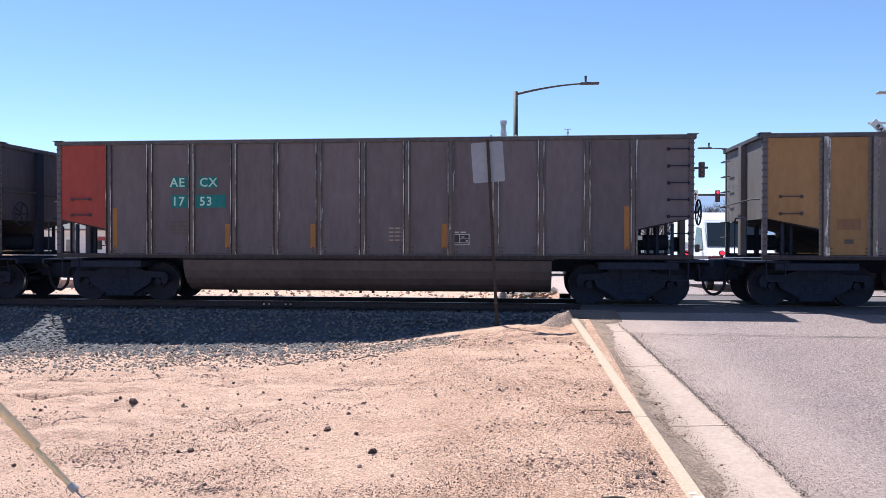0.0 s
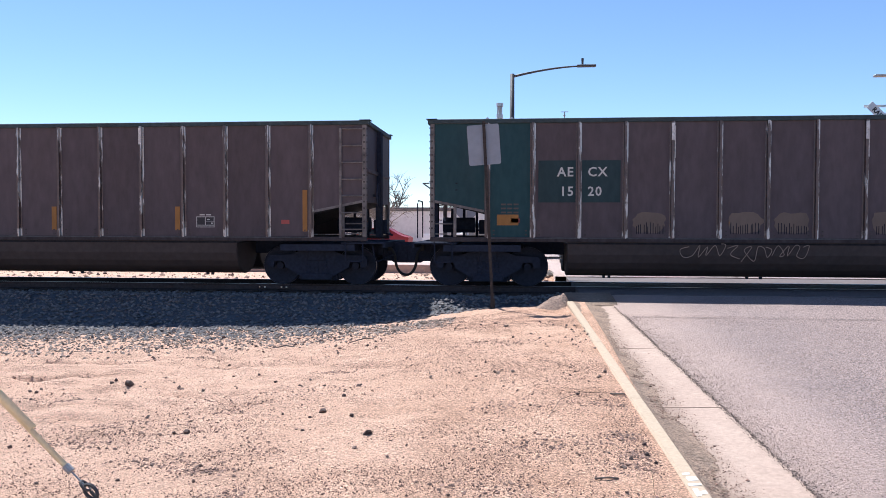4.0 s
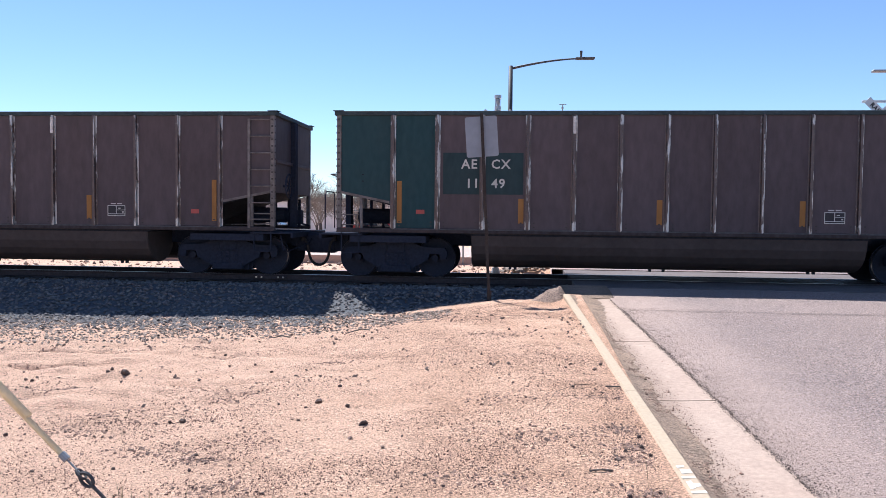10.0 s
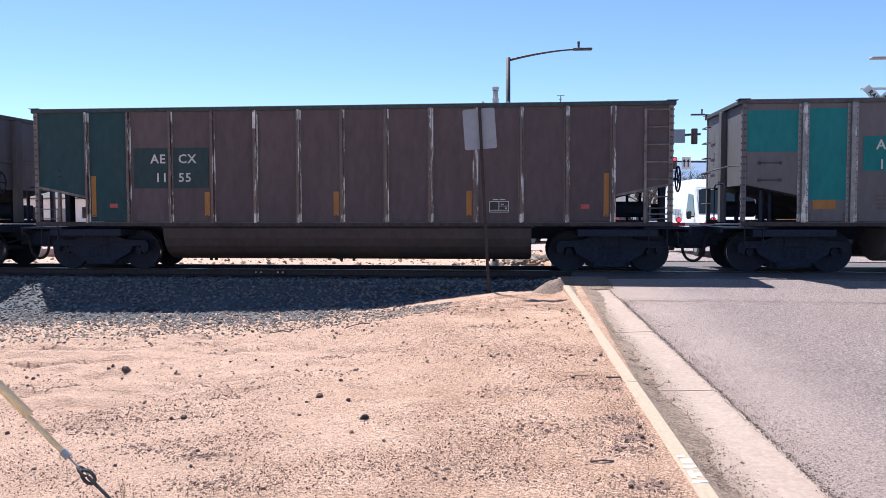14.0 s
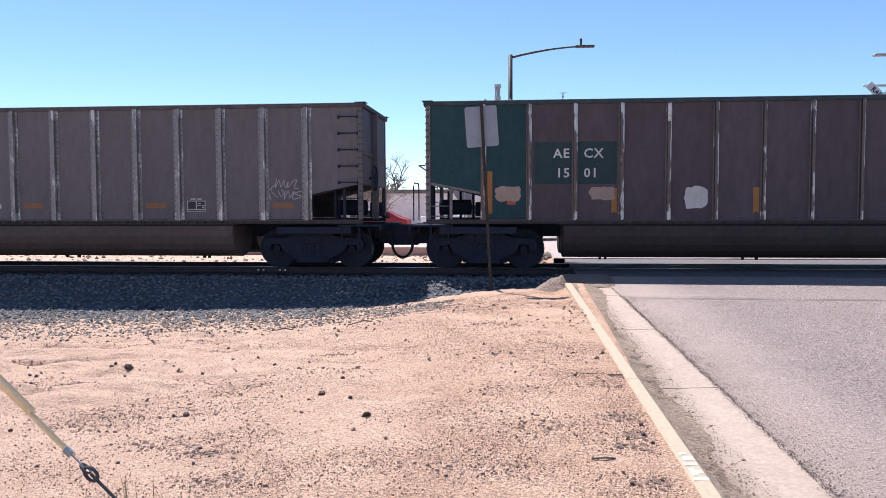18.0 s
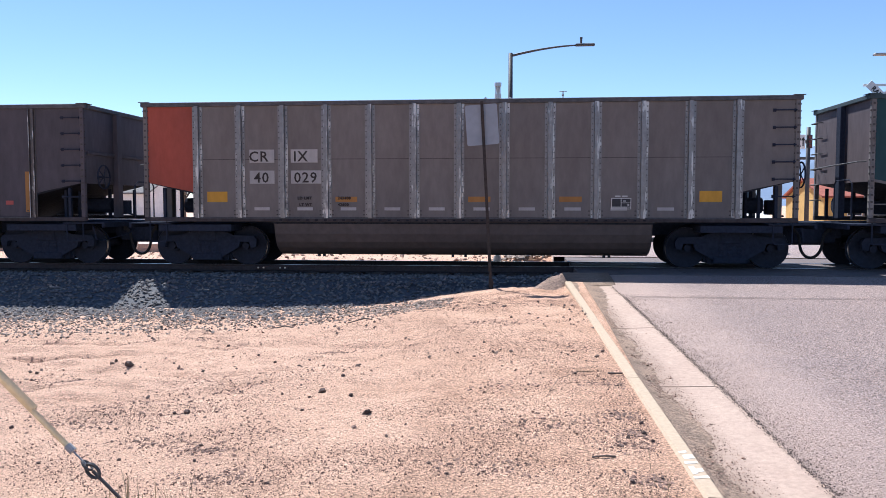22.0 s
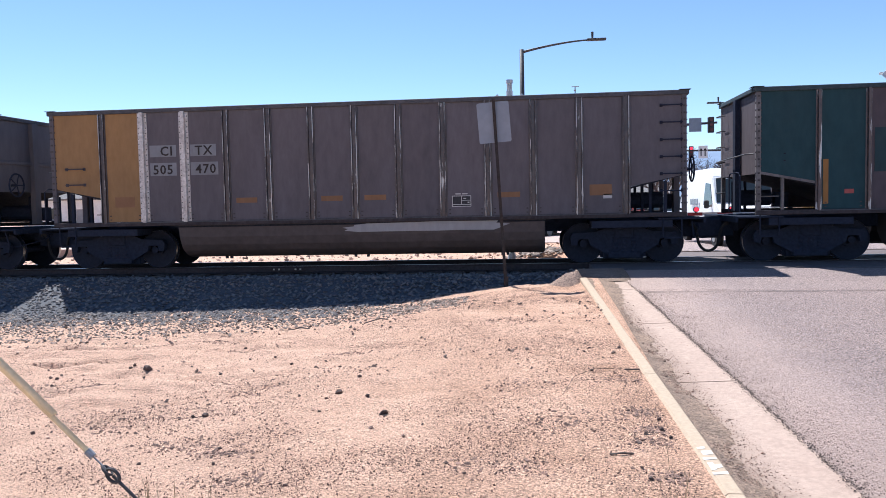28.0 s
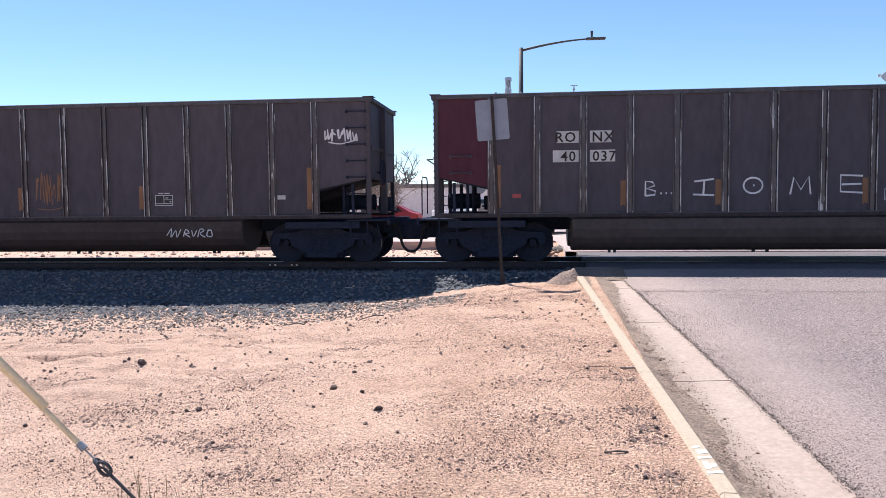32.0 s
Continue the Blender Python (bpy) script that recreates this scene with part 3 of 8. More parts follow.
def build_road():
    near = [-40, -25, -12, -5, 0] + list(np.arange(1.0, 16.9, 0.5))
    ex = list(np.linspace(0, 13.0, 14))
    o = strip("road", [2.2 + e for e in ex], near, lambda x, y: road_z(y) + 0.006 + 0.012 * fbm(x, y, 0.5), M_ASPHALT,
              "worn grey-pink asphalt road up to the crossing", 0.4)
    for v in o.data.vertices:
        w = max(0.0, 1 - (v.co.x - 2.2) / 2.0)
        v.co.x += w * (gutter_x(v.co.y) - 2.2)
    far = list(np.arange(22.0, 60.0, 2.0)) + [80, 120, 200]
    strip("road_far", [1.0 + e * 1.1 for e in ex], far, lambda x, y: road_z(y) + 0.006, M_ASPHALT,
          "worn asphalt road beyond the crossing", 0.4)
    strip("pavement_apron", [0.96, 1.3, 1.6, 1.9], list(np.linspace(15.37, 16.86, 9)), lambda x, y: road_z(y) + 0.012 + 0.008 * fbm(x, y, 3.0), M_SILT,
          "sandy strip between the kerb's end and the crossing", 0.3)
    # cross street
    bm = bmesh.new()
    box(bm, -120, 120, 30, 38.5, -0.7, -0.13)
    me = to_mesh(bm, "road_cross")
    me.materials.append(M_ASPHALT)
    tagged(new("road_cross", me), "asphalt cross street behind the railway", "road", kind="structure")
    # gutter pans, one slab a piece
    gut = new("gutter")
    tagged(gut, "pale concrete gutter pan beside the kerb, dusty", "gutter", kind="structure")
    y = -0.70 - 3.04 * 12
    while y < 15.0:
        bm = bmesh.new()
        y1 = min(y + 3.03, 15.6)
        ys = np.linspace(y + 0.006, y1 - 0.006, 6)
        top = [(kerb_x(v) + 0.145, gutter_x(v) - 0.005) for v in ys]
        r = []
        for v, (a, b) in zip(ys, top):
            r.append([bm.verts.new(p) for p in ((a, v, road_z(v) - 0.3), (a, v, road_z(v) - 0.022), ((a + b) / 2, v, road_z(v) - 0.012), (b, v, road_z(v) + 0.004), (b, v, road_z(v) - 0.3))])
        for p, q in zip(r, r[1:]):
            for i in range(4):
                bm.faces.new((p[i], p[i + 1], q[i + 1], q[i]))
        bm.faces.new(r[0])
        bm.faces.new(r[-1][::-1])
        part("gutter_slab", bm, M_GUTTER, gut)
        y += 3.04
    kerb = new("kerb")
    tagged(kerb, "concrete kerb with worn pale yellow paint", "kerb", kind="structure")
    y = -0.78 - 3.04 * 12
    while y < 15.2:
        y1 = min(y + 3.04, 15.35)
        bm = bmesh.new()
        r = []
        for v in np.linspace(y + 0.006, y1 - 0.006, 6):
            a, z = kerb_x(v), road_z(v)
            h = kerb_z(v)
            r.append([bm.verts.new(p) for p in ((a - 0.01, v, z - 0.3), (a, v, h - 0.02), (a + 0.02, v, h), (a + 0.118, v, h), (a + 0.14, v, h - 0.025), (a + 0.15, v, z - 0.3))])
        for p, q in zip(r, r[1:]):
            for i in range(5):
                bm.faces.new((p[i], p[i + 1], q[i + 1], q[i]))
        bm.faces.new(r[0])
        bm.faces.new(r[-1][::-1])
        part("kerb_stone", bm, M_KERB, kerb)
        y += 3.04
    # faded white paint mark on the kerb
    bm = bmesh.new()
    for a, b, w0, w1 in ((5.62, 5.68, 0.01, 0.12), (5.7, 5.86, 0.02, 0.06), (5.74, 5.82, 0.06, 0.11), (5.9, 5.96, 0.01, 0.11), (6.0, 6.1, 0.03, 0.11), (6.12, 6.18, 0.02, 0.08)):
        vs = []
        for yy, ww in ((a, w0), (a + 0.02, w1), (b, w1), (b - 0.02, w0)):
            vs.append(bm.verts.new((kerb_x(yy) + ww, yy, kerb_z(yy) + 0.003)))
        bm.faces.new(vs)
    part("kerb_mark", bm, M_WHITE, kerb, "faded white stencil bars on the kerb")
    # a wedge of dirt washed in along the kerb
    bm = bmesh.new()
    rows = []
    for i in range(200):
        v = 0.2 + i * 0.077
        a = kerb_x(v) + 0.139
        wdt = 0.30 + 0.45 * smooth01(12.2, 15.2, v) + 0.14 * fbm(v, 0, 0.9, 4.0) + 0.09 * fbm(v, 0, 4.0, 6.0) + 0.05 * fbm(v, 0, 9.0, 8.0)
        hk, hg = kerb_z(v) - 0.035 + 0.015 * fbm(v, 1, 2.0), road_z(v) - 0.014
        r = []
        for u in (0.0, 0.25, 0.5, 0.75, 1.0):
            r.append(bm.verts.new((a + u * wdt, v, hk + (hg - 0.006 - hk) * u ** 0.7 + (0.012 * fbm(a + u, v, 7.0) if 0 < u < 1 else 0))))
        rows.append(r)
    for p, q in zip(rows, rows[1:]):
        for i in range(4):
            bm.faces.new((p[i], p[i + 1], q[i + 1], q[i]))
    me = to_mesh(bm, "gutter_dirt", True)
    me.materials.append(M_SILT)
    tagged(new("gutter_dirt", me), "brown dirt washed into the gutter along the kerb", "dirt", kind="structure")
    # saw cut across the road
    bm = bmesh.new()
    pts = [(2.0 + i * 0.55, 14.1 + 0.02 * math.sin(i * 2.1)) for i in range(22)]
    for p, q in zip(pts, pts[1:]):
        f = [bm.verts.new((x, y + d, road_z(y) + 0.02)) for (x, y), d in ((p, -0.014), (q, -0.014), (q, 0.014), (p, 0.014))]
        bm.faces.new(f)
    me = to_mesh(bm, "road_joint")
    me.materials.append(M_SIGN_BLACK)
    tagged(new("road_joint", me), "dark tar joint across the asphalt", "joint", kind="structure")


def build_track():
    # ballast bed
    prof = [(13.4, -0.86), (14.6, -0.76), (15.6, -0.66), (16.3, -0.50), (17.3, -0.21), (21.3, -0.21), (22.6, -0.6), (23.6, -0.95)]
    bm = bmesh.new()
    xs = list(np.arange(-60, 1.30, 0.18))
    rows = []
    for x in xs:
        lift = 0.14 * smooth01(-3.8, -0.8, x)
        r = []
        for y, z in prof:
            zz = z
            if y < 17:
                zz = z + lift * (0.9 if y > 14 else 0.2) * smooth01(13, 15.5, y)
                zz += (-0.03 - 0.05 * (17.3 - y) - zz) * smooth01(-0.5, 1.0, x) * smooth01(14.0, 15.6, y)
            r.append(bm.verts.new((x, y, zz + 0.03 * fbm(x, y, 2.2) * smooth01(1.2, 0.6, x))))
        rows.append(r)
    for p, q in zip(rows, rows[1:]):
        for i in range(len(prof) - 1):
            bm.faces.new((p[i], q[i], q[i + 1], p[i + 1]))
    me = to_mesh(bm, "ballast_bed", True)
    me.materials.append(M_BALLAST_BED)
    tagged(new("ballast_bed", me), "grey crushed-stone ballast shoulder under the track", "ballast", kind="structure")
    # far right bed
    bm = bmesh.new()
    prism(bm, [(16.9, -0.9), (17.2, -0.2), (21.4, -0.2), (21.8, -0.9)], 15.2, 300)
    me = to_mesh(bm, "ballast_far")
    me.materials.append(M_BALLAST_BED)
    tagged(new("ballast_far", me), "ballast bed beyond the road", "ballast", kind="structure")
    track = thing("railway_track", pose(0, 0, 0), "steel rails on dark wooden ties in ballast", "track")
    rp = [(-0.076, -0.171), (0.076, -0.171), (0.076, -0.158), (0.012, -0.14), (0.012, -0.04), (0.036, -0.03), (0.036, -0.004), (-0.036, -0.004), (-0.036, -0.03), (-0.012, -0.04), (-0.012, -0.14), (-0.076, -0.158)]
    for c in (TRACK_Y - 0.755, TRACK_Y + 0.755):
        bm = bmesh.new()
        prism(bm, [(c + y, z) for y, z in rp], -300, 300)
        rail = part("rail", bm, M_RAIL, track)
        bm = bmesh.new()
        prism(bm, [(c - 0.034, -0.006), (c + 0.034, -0.006), (c + 0.03, 0.0), (c - 0.03, 0.0)], -300, 300)
        part("rail_head", bm, M_RAIL_TOP, rail, "polished rail head")
    tie = to_mesh(box(bmesh.new(), -0.115, 0.115, -1.3, 1.3, -0.35, -0.165, 0.012), "tie")
    for i in range(90):
        place("tie", tie, M_TIE, track, pose(0.9 - 0.52 * i, TRACK_Y, 0.004 * (i % 3), 0, 0, 0.6 * math.sin(i * 7.3)))
    spike = to_mesh(box(bmesh.new(), -0.09, 0.09, -0.09, 0.09, -0.165, -0.14, 0.01), "tie_plate")
    for i in range(40):
        place("tie_plate", spike, M_RAIL, track, pose(0.9 - 0.52 * i, TRACK_Y - 0.87, 0))
    # rail joint with its bar and bolts
    bm = bmesh.new()
    box(bm, -6.3, -5.48, TRACK_Y - 0.755 - 0.05, TRACK_Y - 0.755 - 0.02, -0.125, -0.035, 0.006)
    joint = part("joint_bar", bm, M_RAIL, track, "rusty bar bolted over a rail joint")
    bolt = to_mesh(box(bmesh.new(), -0.02, 0.02, -0.03, 0.0, -0.02, 0.02, 0.006), "bolt")
    for x in (-6.22, -6.09, -5.68, -5.56):
        place("bolt", bolt, M_RAIL_TOP, joint, pose(x, TRACK_Y - 0.755 - 0.05, -0.075))
    # crossing panels
    cross = thing("crossing_surface", pose(0, 0, 0), "dark crossing panels between and beside the rails", "crossing")
    for i in range(6):
        for y0, y1 in ((16.85, TRACK_Y - 0.80), (TRACK_Y - 0.68, TRACK_Y + 0.68), (TRACK_Y + 0.80, 22.0)):
            bm = bmesh.new()
            box(bm, 1.3 + i * 2.3, 3.585 + i * 2.3, y0, y1, -0.22, -0.012 if y0 > 17 and y1 < 21 else -0.02, 0.01)
            part("panel", bm, M_PANEL, cross)


def rock_mesh(seed, flat=0.8):
    """An angular stone: the hull of a few corners."""
    rnd = random.Random(seed)
    bm = bmesh.new()
    for k in range(11):
        a, z = 2.4 * k + rnd.uniform(-0.3, 0.3), rnd.choice((-0.7, -0.2, 0.45, 0.8))
        r = rnd.uniform(0.75, 1.15) * (1.0 if z < 0.5 else 0.6)
        bm.verts.new((r * math.cos(a), r * 0.8 * math.sin(a), z * flat))
    bmesh.ops.convex_hull(bm, input=bm.verts)
    return bm


def scatter(name, rnd, count, where, size, material, label, squash=0.6, category="stones", simple=False):
    """Loose stones as one mesh; each is a small uneven octahedron or wedge."""
    base = np.array([(1, 0, 0), (0, 1, 0), (-1, 0, 0), (0, -1, 0), (0, 0, 1), (0, 0, -1),
                     (0.72, 0.72, 0.3), (-0.72, 0.65, 0.25), (-0.7, -0.72, 0.3), (0.7, -0.7, 0.2)], float)
    fc = [(0, 6, 4), (6, 1, 4), (1, 7, 4), (7, 2, 4), (2, 8, 4), (8, 3, 4), (3, 9, 4), (9, 0, 4),
          (6, 0, 5), (1, 6, 5), (7, 1, 5), (2, 7, 5), (8, 2, 5), (3, 8, 5), (9, 3, 5), (0, 9, 5)]
    if simple:
        base = base[:6]
        fc = [(0, 1, 4), (1, 2, 4), (2, 3, 4), (3, 0, 4), (1, 0, 5), (2, 1, 5), (3, 2, 5), (0, 3, 5)]
    nv = len(base)
    pos = []
    while len(pos) < count:
        p = where(rnd)
        if p is not None:
            pos.append((*p, size(rnd), rnd.uniform(0, 6.28)))
    P = np.array(pos)
    g = np.random.default_rng(rnd.randint(0, 10 ** 6))
    s, a = P[:, 3], P[:, 4]
    q = base[None] * g.uniform(0.7, 1.2, (count, nv, 3))
    q *= np.stack([s, s * g.uniform(0.6, 1.0, count), s * squash * g.uniform(0.7, 1.2, count)], -1)[:, None]
    q[:, :, 2] += g.uniform(-0.5, 0.5, count)[:, None] * q[:, :, 0]
    ca, sa = np.cos(a)[:, None], np.sin(a)[:, None]
    V = np.stack([P[:, 0:1] + q[:, :, 0] * ca - q[:, :, 1] * sa, P[:, 1:2] + q[:, :, 0] * sa + q[:, :, 1] * ca,
                  P[:, 2:3] + q[:, :, 2] + (s * squash * 0.35)[:, None]], -1).reshape(-1, 3).tolist()
    F = (np.array(fc)[None] + nv * np.arange(count)[:, None, None]).reshape(-1, 3).tolist()
    me = bpy.data.meshes.new(name)
    me.from_pydata(V, [], F)
    me.materials.append(material)
    return tagged(new(name, me), label, category, kind="stuff")


def bed_z(x, y):
    prof = [(13.4, -0.86), (14.6, -0.76), (15.6, -0.66), (16.3, -0.50), (17.3, -0.21), (21.3, -0.21)]
    lift = 0.14 * smooth01(-3.8, -0.8, x)
    for (a, za), (b, zb) in zip(prof, prof[1:]):
        if a <= y <= b:
            zz = za + (zb - za) * (y - a) / (b - a)
            if y < 17:
                zz += lift * (0.9 if y > 14 else 0.2) * smooth01(13, 15.5, y)
                zz += (-0.03 - 0.05 * (17.3 - y) - zz) * smooth01(-0.5, 1.0, x) * smooth01(14.0, 15.6, y)
            return zz
    return -9.0


def top_z(x, y):
    return max(ground_z(x, y) + relief(x, y), bed_z(x, y))


def build_stones():
    def on_bed(r):
        x, y = r.uniform(-15.5, 1.2), r.uniform(13.6, 18.3)
        if y < 15.5 and r.random() > smooth01(13.2, 15.2, y) + 0.05:
            return None
        if x > -3.5 and y < 15.9 + 0.2 * x:
            return None
        return x, y, top_z(x, y)
    scatter("ballast", random.Random(3), 9000, on_bed, lambda r: r.uniform(0.022, 0.055), M_BALLAST_SHADED,
            "crushed grey ballast stones on the track shoulder", 0.75)

    def spill(r):
        x, y = r.uniform(-15, -1.2), 10.6 + 4.6 * r.random() ** 0.55
        edge = 11.4 + 0.30 * max(0.0, x + 8.5)
        if y < edge + r.gauss(0, 0.35):
            return None
        return x, y, top_z(x, y)
    scatter("ballast_spill", random.Random(4), 9000, spill, lambda r: r.uniform(0.012, 0.034), M_SPILL_LIT,
            "thin spill of grey gravel at the edge of the dirt", 0.7)

    def on_dirt(r):
        y = 3.0 + 12.2 * r.random() ** 0.85
        x = r.uniform(-0.62 * y - 1.0, 1.15)
        thick = 0.5 + 1.1 * fbm(x * 0.6, y, 0.55, 61.0) + 0.9 * fbm(x * 0.6, y, 1.6, 71.0)
        if r.random() > thick * (1.0 - 0.68 * smooth01(-0.6, -3.0, x) * smooth01(6.6, 8.6, y)):
            return None
        return x, y, ground_z(x, y) + relief(x, y)
    scatter("pebbles", random.Random(5), 105000, on_dirt, lambda r: 0.0026 + 0.0075 * r.random() ** 5, M_PEBBLE,
            "scattered pebbles and grit on the dirt", 0.95, simple=True)

    def patch(r):
        c = r.choice(((-3.98, 7.64, 0.45), (-3.98, 7.5, 0.45), (-3.1, 8.2, 0.36), (-3.22, 7.09, 0.44), (-3.09, 6.32, 0.2), (-2.52, 6.02, 0.12), (-2.4, 9.87, 0.13), (-4.77, 11.53, 0.15), (-4.2, 12.9, 0.8),
                      (-2.39, 6.48, 0.4), (-2.31, 8.72, 0.4), (-4.09, 6.93, 0.3), (-5.71, 8.64, 0.3), (-5.25, 8.72, 0.14), (-2.24, 5.47, 0.2), (0.3, 6.81, 0.32), (0.3, 6.81, 0.32), (-0.05, 7.93, 0.25),
                      (0.92, 8.12, 0.2), (1.05, 6.6, 0.12), (0.93, 7.05, 0.14), (-0.25, 5.77, 0.25), (-0.23, 11.36, 0.3), (0.94, 6.3, 0.18), (1.0, 5.6, 0.12)))
        x, y = r.gauss(c[0], c[2]), r.gauss(c[1], c[2] * 0.5)
        if r.random() < 0.3:
            line = r.choice(WHEEL_TRACKS)
            x = r.uniform(max(-8.0, line[0][0]), line[-1][0])
            y = float(np.interp(x, [p[0] for p in line], [p[1] for p in line])) + r.gauss(-0.03, 0.06)
            if fbm(x, y, 1.3, 33.0) < -0.05:
                return None
        if x > 1.1 or y < 3:
            return None
        return x, y, ground_z(x, y) + relief(x, y) - 0.002
    scatter("clods", random.Random(6), 11000, patch, lambda r: 0.004 + 0.018 * r.random() ** 5, M_CLOD,
            "small dark clods and chips lying in patches", 0.6)

    def beside(r):
        y = r.uniform(3.5, 15.2)
        d = 0.17 + abs(r.gauss(0, 0.25))
        x = kerb_x(y) + d
        return (x, y, kerb_z(y) - 0.05 + (road_z(y) - 0.012 - kerb_z(y) + 0.05) * min(1.0, (d - 0.14) / 0.26) ** 0.7) if x < gutter_x(y) else None
    scatter("gutter_grit", random.Random(7), 15000, beside, lambda r: 0.0025 + (0.006 if r.random() < 0.98 else 0.018) * r.random() ** 3, M_CLOD,
            "grit and dirt gathered in the gutter", 0.6)

    def seam(r):
        y = 3.5 + 11.8 * r.random()
        d = r.gauss(0.0, 0.022) + (abs(r.gauss(0, 0.14)) if r.random() < 0.3 else 0.0)
        return gutter_x(y) + d, y, road_z(y) + 0.008
    scatter("seam_grit", random.Random(9), 6000, seam, lambda r: 0.003 + 0.006 * r.random() ** 2, M_ROCK,
            "dark grit along the seam between gutter and asphalt", 0.5)

    def on_road(r):
        y = 3.8 + 10.6 * r.random() ** 0.9
        x = gutter_x(y) + 0.02 + (0.62 * y + 1.5 - gutter_x(y)) * r.random() ** 1.1
        return x, y, road_z(y) + 0.006 + 0.012 * fbm(x, y, 0.5)
    scatter("asphalt_chips", random.Random(10), 70000, on_road, lambda r: 0.004 + 0.005 * r.random() ** 2, M_CHIP,
            "worn stone chips standing proud of the asphalt", 0.6, simple=True)

    def beyond(r):
        x, y = r.uniform(-45, 1.0), 22.8 + 7.0 * r.random() ** 1.5
        return x, y, ground_z(x, y)
    scatter("rubble", random.Random(8), 3500, beyond, lambda r: 0.02 + 0.10 * r.random() ** 6, M_PEBBLE,
            "rubble and gravel scattered behind the track", 0.7)
    def heap(r):
        x, y = r.gauss(0.35, 0.45), r.gauss(23.6, 0.6)
        return (x, y, ground_z(x, y)) if x < 0.95 and y > 22.2 else None
    scatter("broken_rubble", random.Random(11), 260, heap, lambda r: 0.03 + 0.10 * r.random() ** 2, M_SPILL_LIT,
            "broken concrete rubble heaped beside the signal foundation", 0.6)
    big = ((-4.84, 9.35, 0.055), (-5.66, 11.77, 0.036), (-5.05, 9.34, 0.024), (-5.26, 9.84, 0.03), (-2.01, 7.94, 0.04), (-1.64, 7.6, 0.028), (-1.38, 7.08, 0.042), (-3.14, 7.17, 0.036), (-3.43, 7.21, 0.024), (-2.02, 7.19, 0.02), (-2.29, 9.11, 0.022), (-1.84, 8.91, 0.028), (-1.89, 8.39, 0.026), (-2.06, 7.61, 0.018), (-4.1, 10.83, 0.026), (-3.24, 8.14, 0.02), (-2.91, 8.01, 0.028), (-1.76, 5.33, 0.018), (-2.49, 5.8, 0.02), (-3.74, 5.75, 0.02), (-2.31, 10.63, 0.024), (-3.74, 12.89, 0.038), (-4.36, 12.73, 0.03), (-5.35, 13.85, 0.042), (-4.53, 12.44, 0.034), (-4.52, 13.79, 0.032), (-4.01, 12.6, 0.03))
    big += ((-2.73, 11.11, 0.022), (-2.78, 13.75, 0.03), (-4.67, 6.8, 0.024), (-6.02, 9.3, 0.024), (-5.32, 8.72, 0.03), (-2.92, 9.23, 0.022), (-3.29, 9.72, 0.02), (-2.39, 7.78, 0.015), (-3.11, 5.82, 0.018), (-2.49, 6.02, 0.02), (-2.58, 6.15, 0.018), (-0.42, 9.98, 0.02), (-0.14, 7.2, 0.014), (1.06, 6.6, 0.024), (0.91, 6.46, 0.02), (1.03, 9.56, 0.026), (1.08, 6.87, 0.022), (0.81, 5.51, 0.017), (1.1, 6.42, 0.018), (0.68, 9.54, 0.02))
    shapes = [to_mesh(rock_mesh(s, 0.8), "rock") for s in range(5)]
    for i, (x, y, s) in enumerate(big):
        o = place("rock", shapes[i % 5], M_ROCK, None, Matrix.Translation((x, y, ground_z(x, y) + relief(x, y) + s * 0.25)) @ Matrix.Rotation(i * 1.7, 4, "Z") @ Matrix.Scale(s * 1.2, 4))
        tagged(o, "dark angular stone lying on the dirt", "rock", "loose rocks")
    def stray(r):
        x, y = r.uniform(-6.5, 1.1), 6.0 + 8.0 * r.random() ** 0.6
        if x < -0.62 * y - 0.5 or r.random() > 0.25 + 1.6 * fbm(x, y, 0.6, 81.0) + 0.5 * smooth01(10.5, 13.0, y) * smooth01(-0.5, -2.5, x):
            return None
        return x, y, top_z(x, y)
    scatter("stray_stones", random.Random(13), 420, stray, lambda r: 0.010 + 0.022 * r.random() ** 2, M_DARK_STONE,
            "small dark stones strewn over the dirt", 0.8)
    for pts, rr in (([(0.98, 8.55, 0), (1.06, 8.5, 0.012), (1.13, 8.52, 0.01)], 0.010), ([(0.58, 6.06, 0), (0.68, 6.04, 0.012), (0.76, 6.05, 0)], 0.008),
                    ([(0.28, 7.55, 0), (0.42, 8.1, 0.03), (0.66, 8.5, 0.03), (0.95, 8.58, 0)], 0.0028), ([(-3.95, 12.5, 0), (-3.8, 12.55, 0.04), (-3.62, 12.42, 0)], 0.012),
                    ([(-2.75, 12.6, 0), (-2.5, 12.7, 0.02), (-2.35, 12.6, 0)], 0.01)):
        bm = bmesh.new()
        path_tube(bm, [(x, y, top_z(x, y) + rr * 0.6 + dz) for x, y, dz in pts], rr, 6)
        tagged(part("stick", bm, M_BARK, None), "short dry stick lying on the dirt", "stick", "loose sticks")
    # gravel heap at the kerb's end
    bm = bmesh.new()
    bmesh.ops.create_grid(bm, x_segments=40, y_segments=30, size=0.6)
    for v in bm.verts:
        r = math.hypot(v.co.x / (0.62 if v.co.x < 0 else 0.26), v.co.y / 0.45)
        v.co.z = 0.36 * max(0.0, 1 - r ** 1.2) + (0.05 * fbm(v.co.x, v.co.y, 6.0) + 0.035 * fbm(v.co.x, v.co.y, 14.0)) * max(0.0, 1.2 - r) - 0.05
    o = part("dirt_mound", bm, M_GRAVEL, None, smooth=True)
    o.matrix_basis = pose(0.84, 15.5, -0.21)
    tagged(o, "small mound of gravelly dirt at the end of the kerb", "mound")


build_ground()
build_road()
build_track()
build_stones()
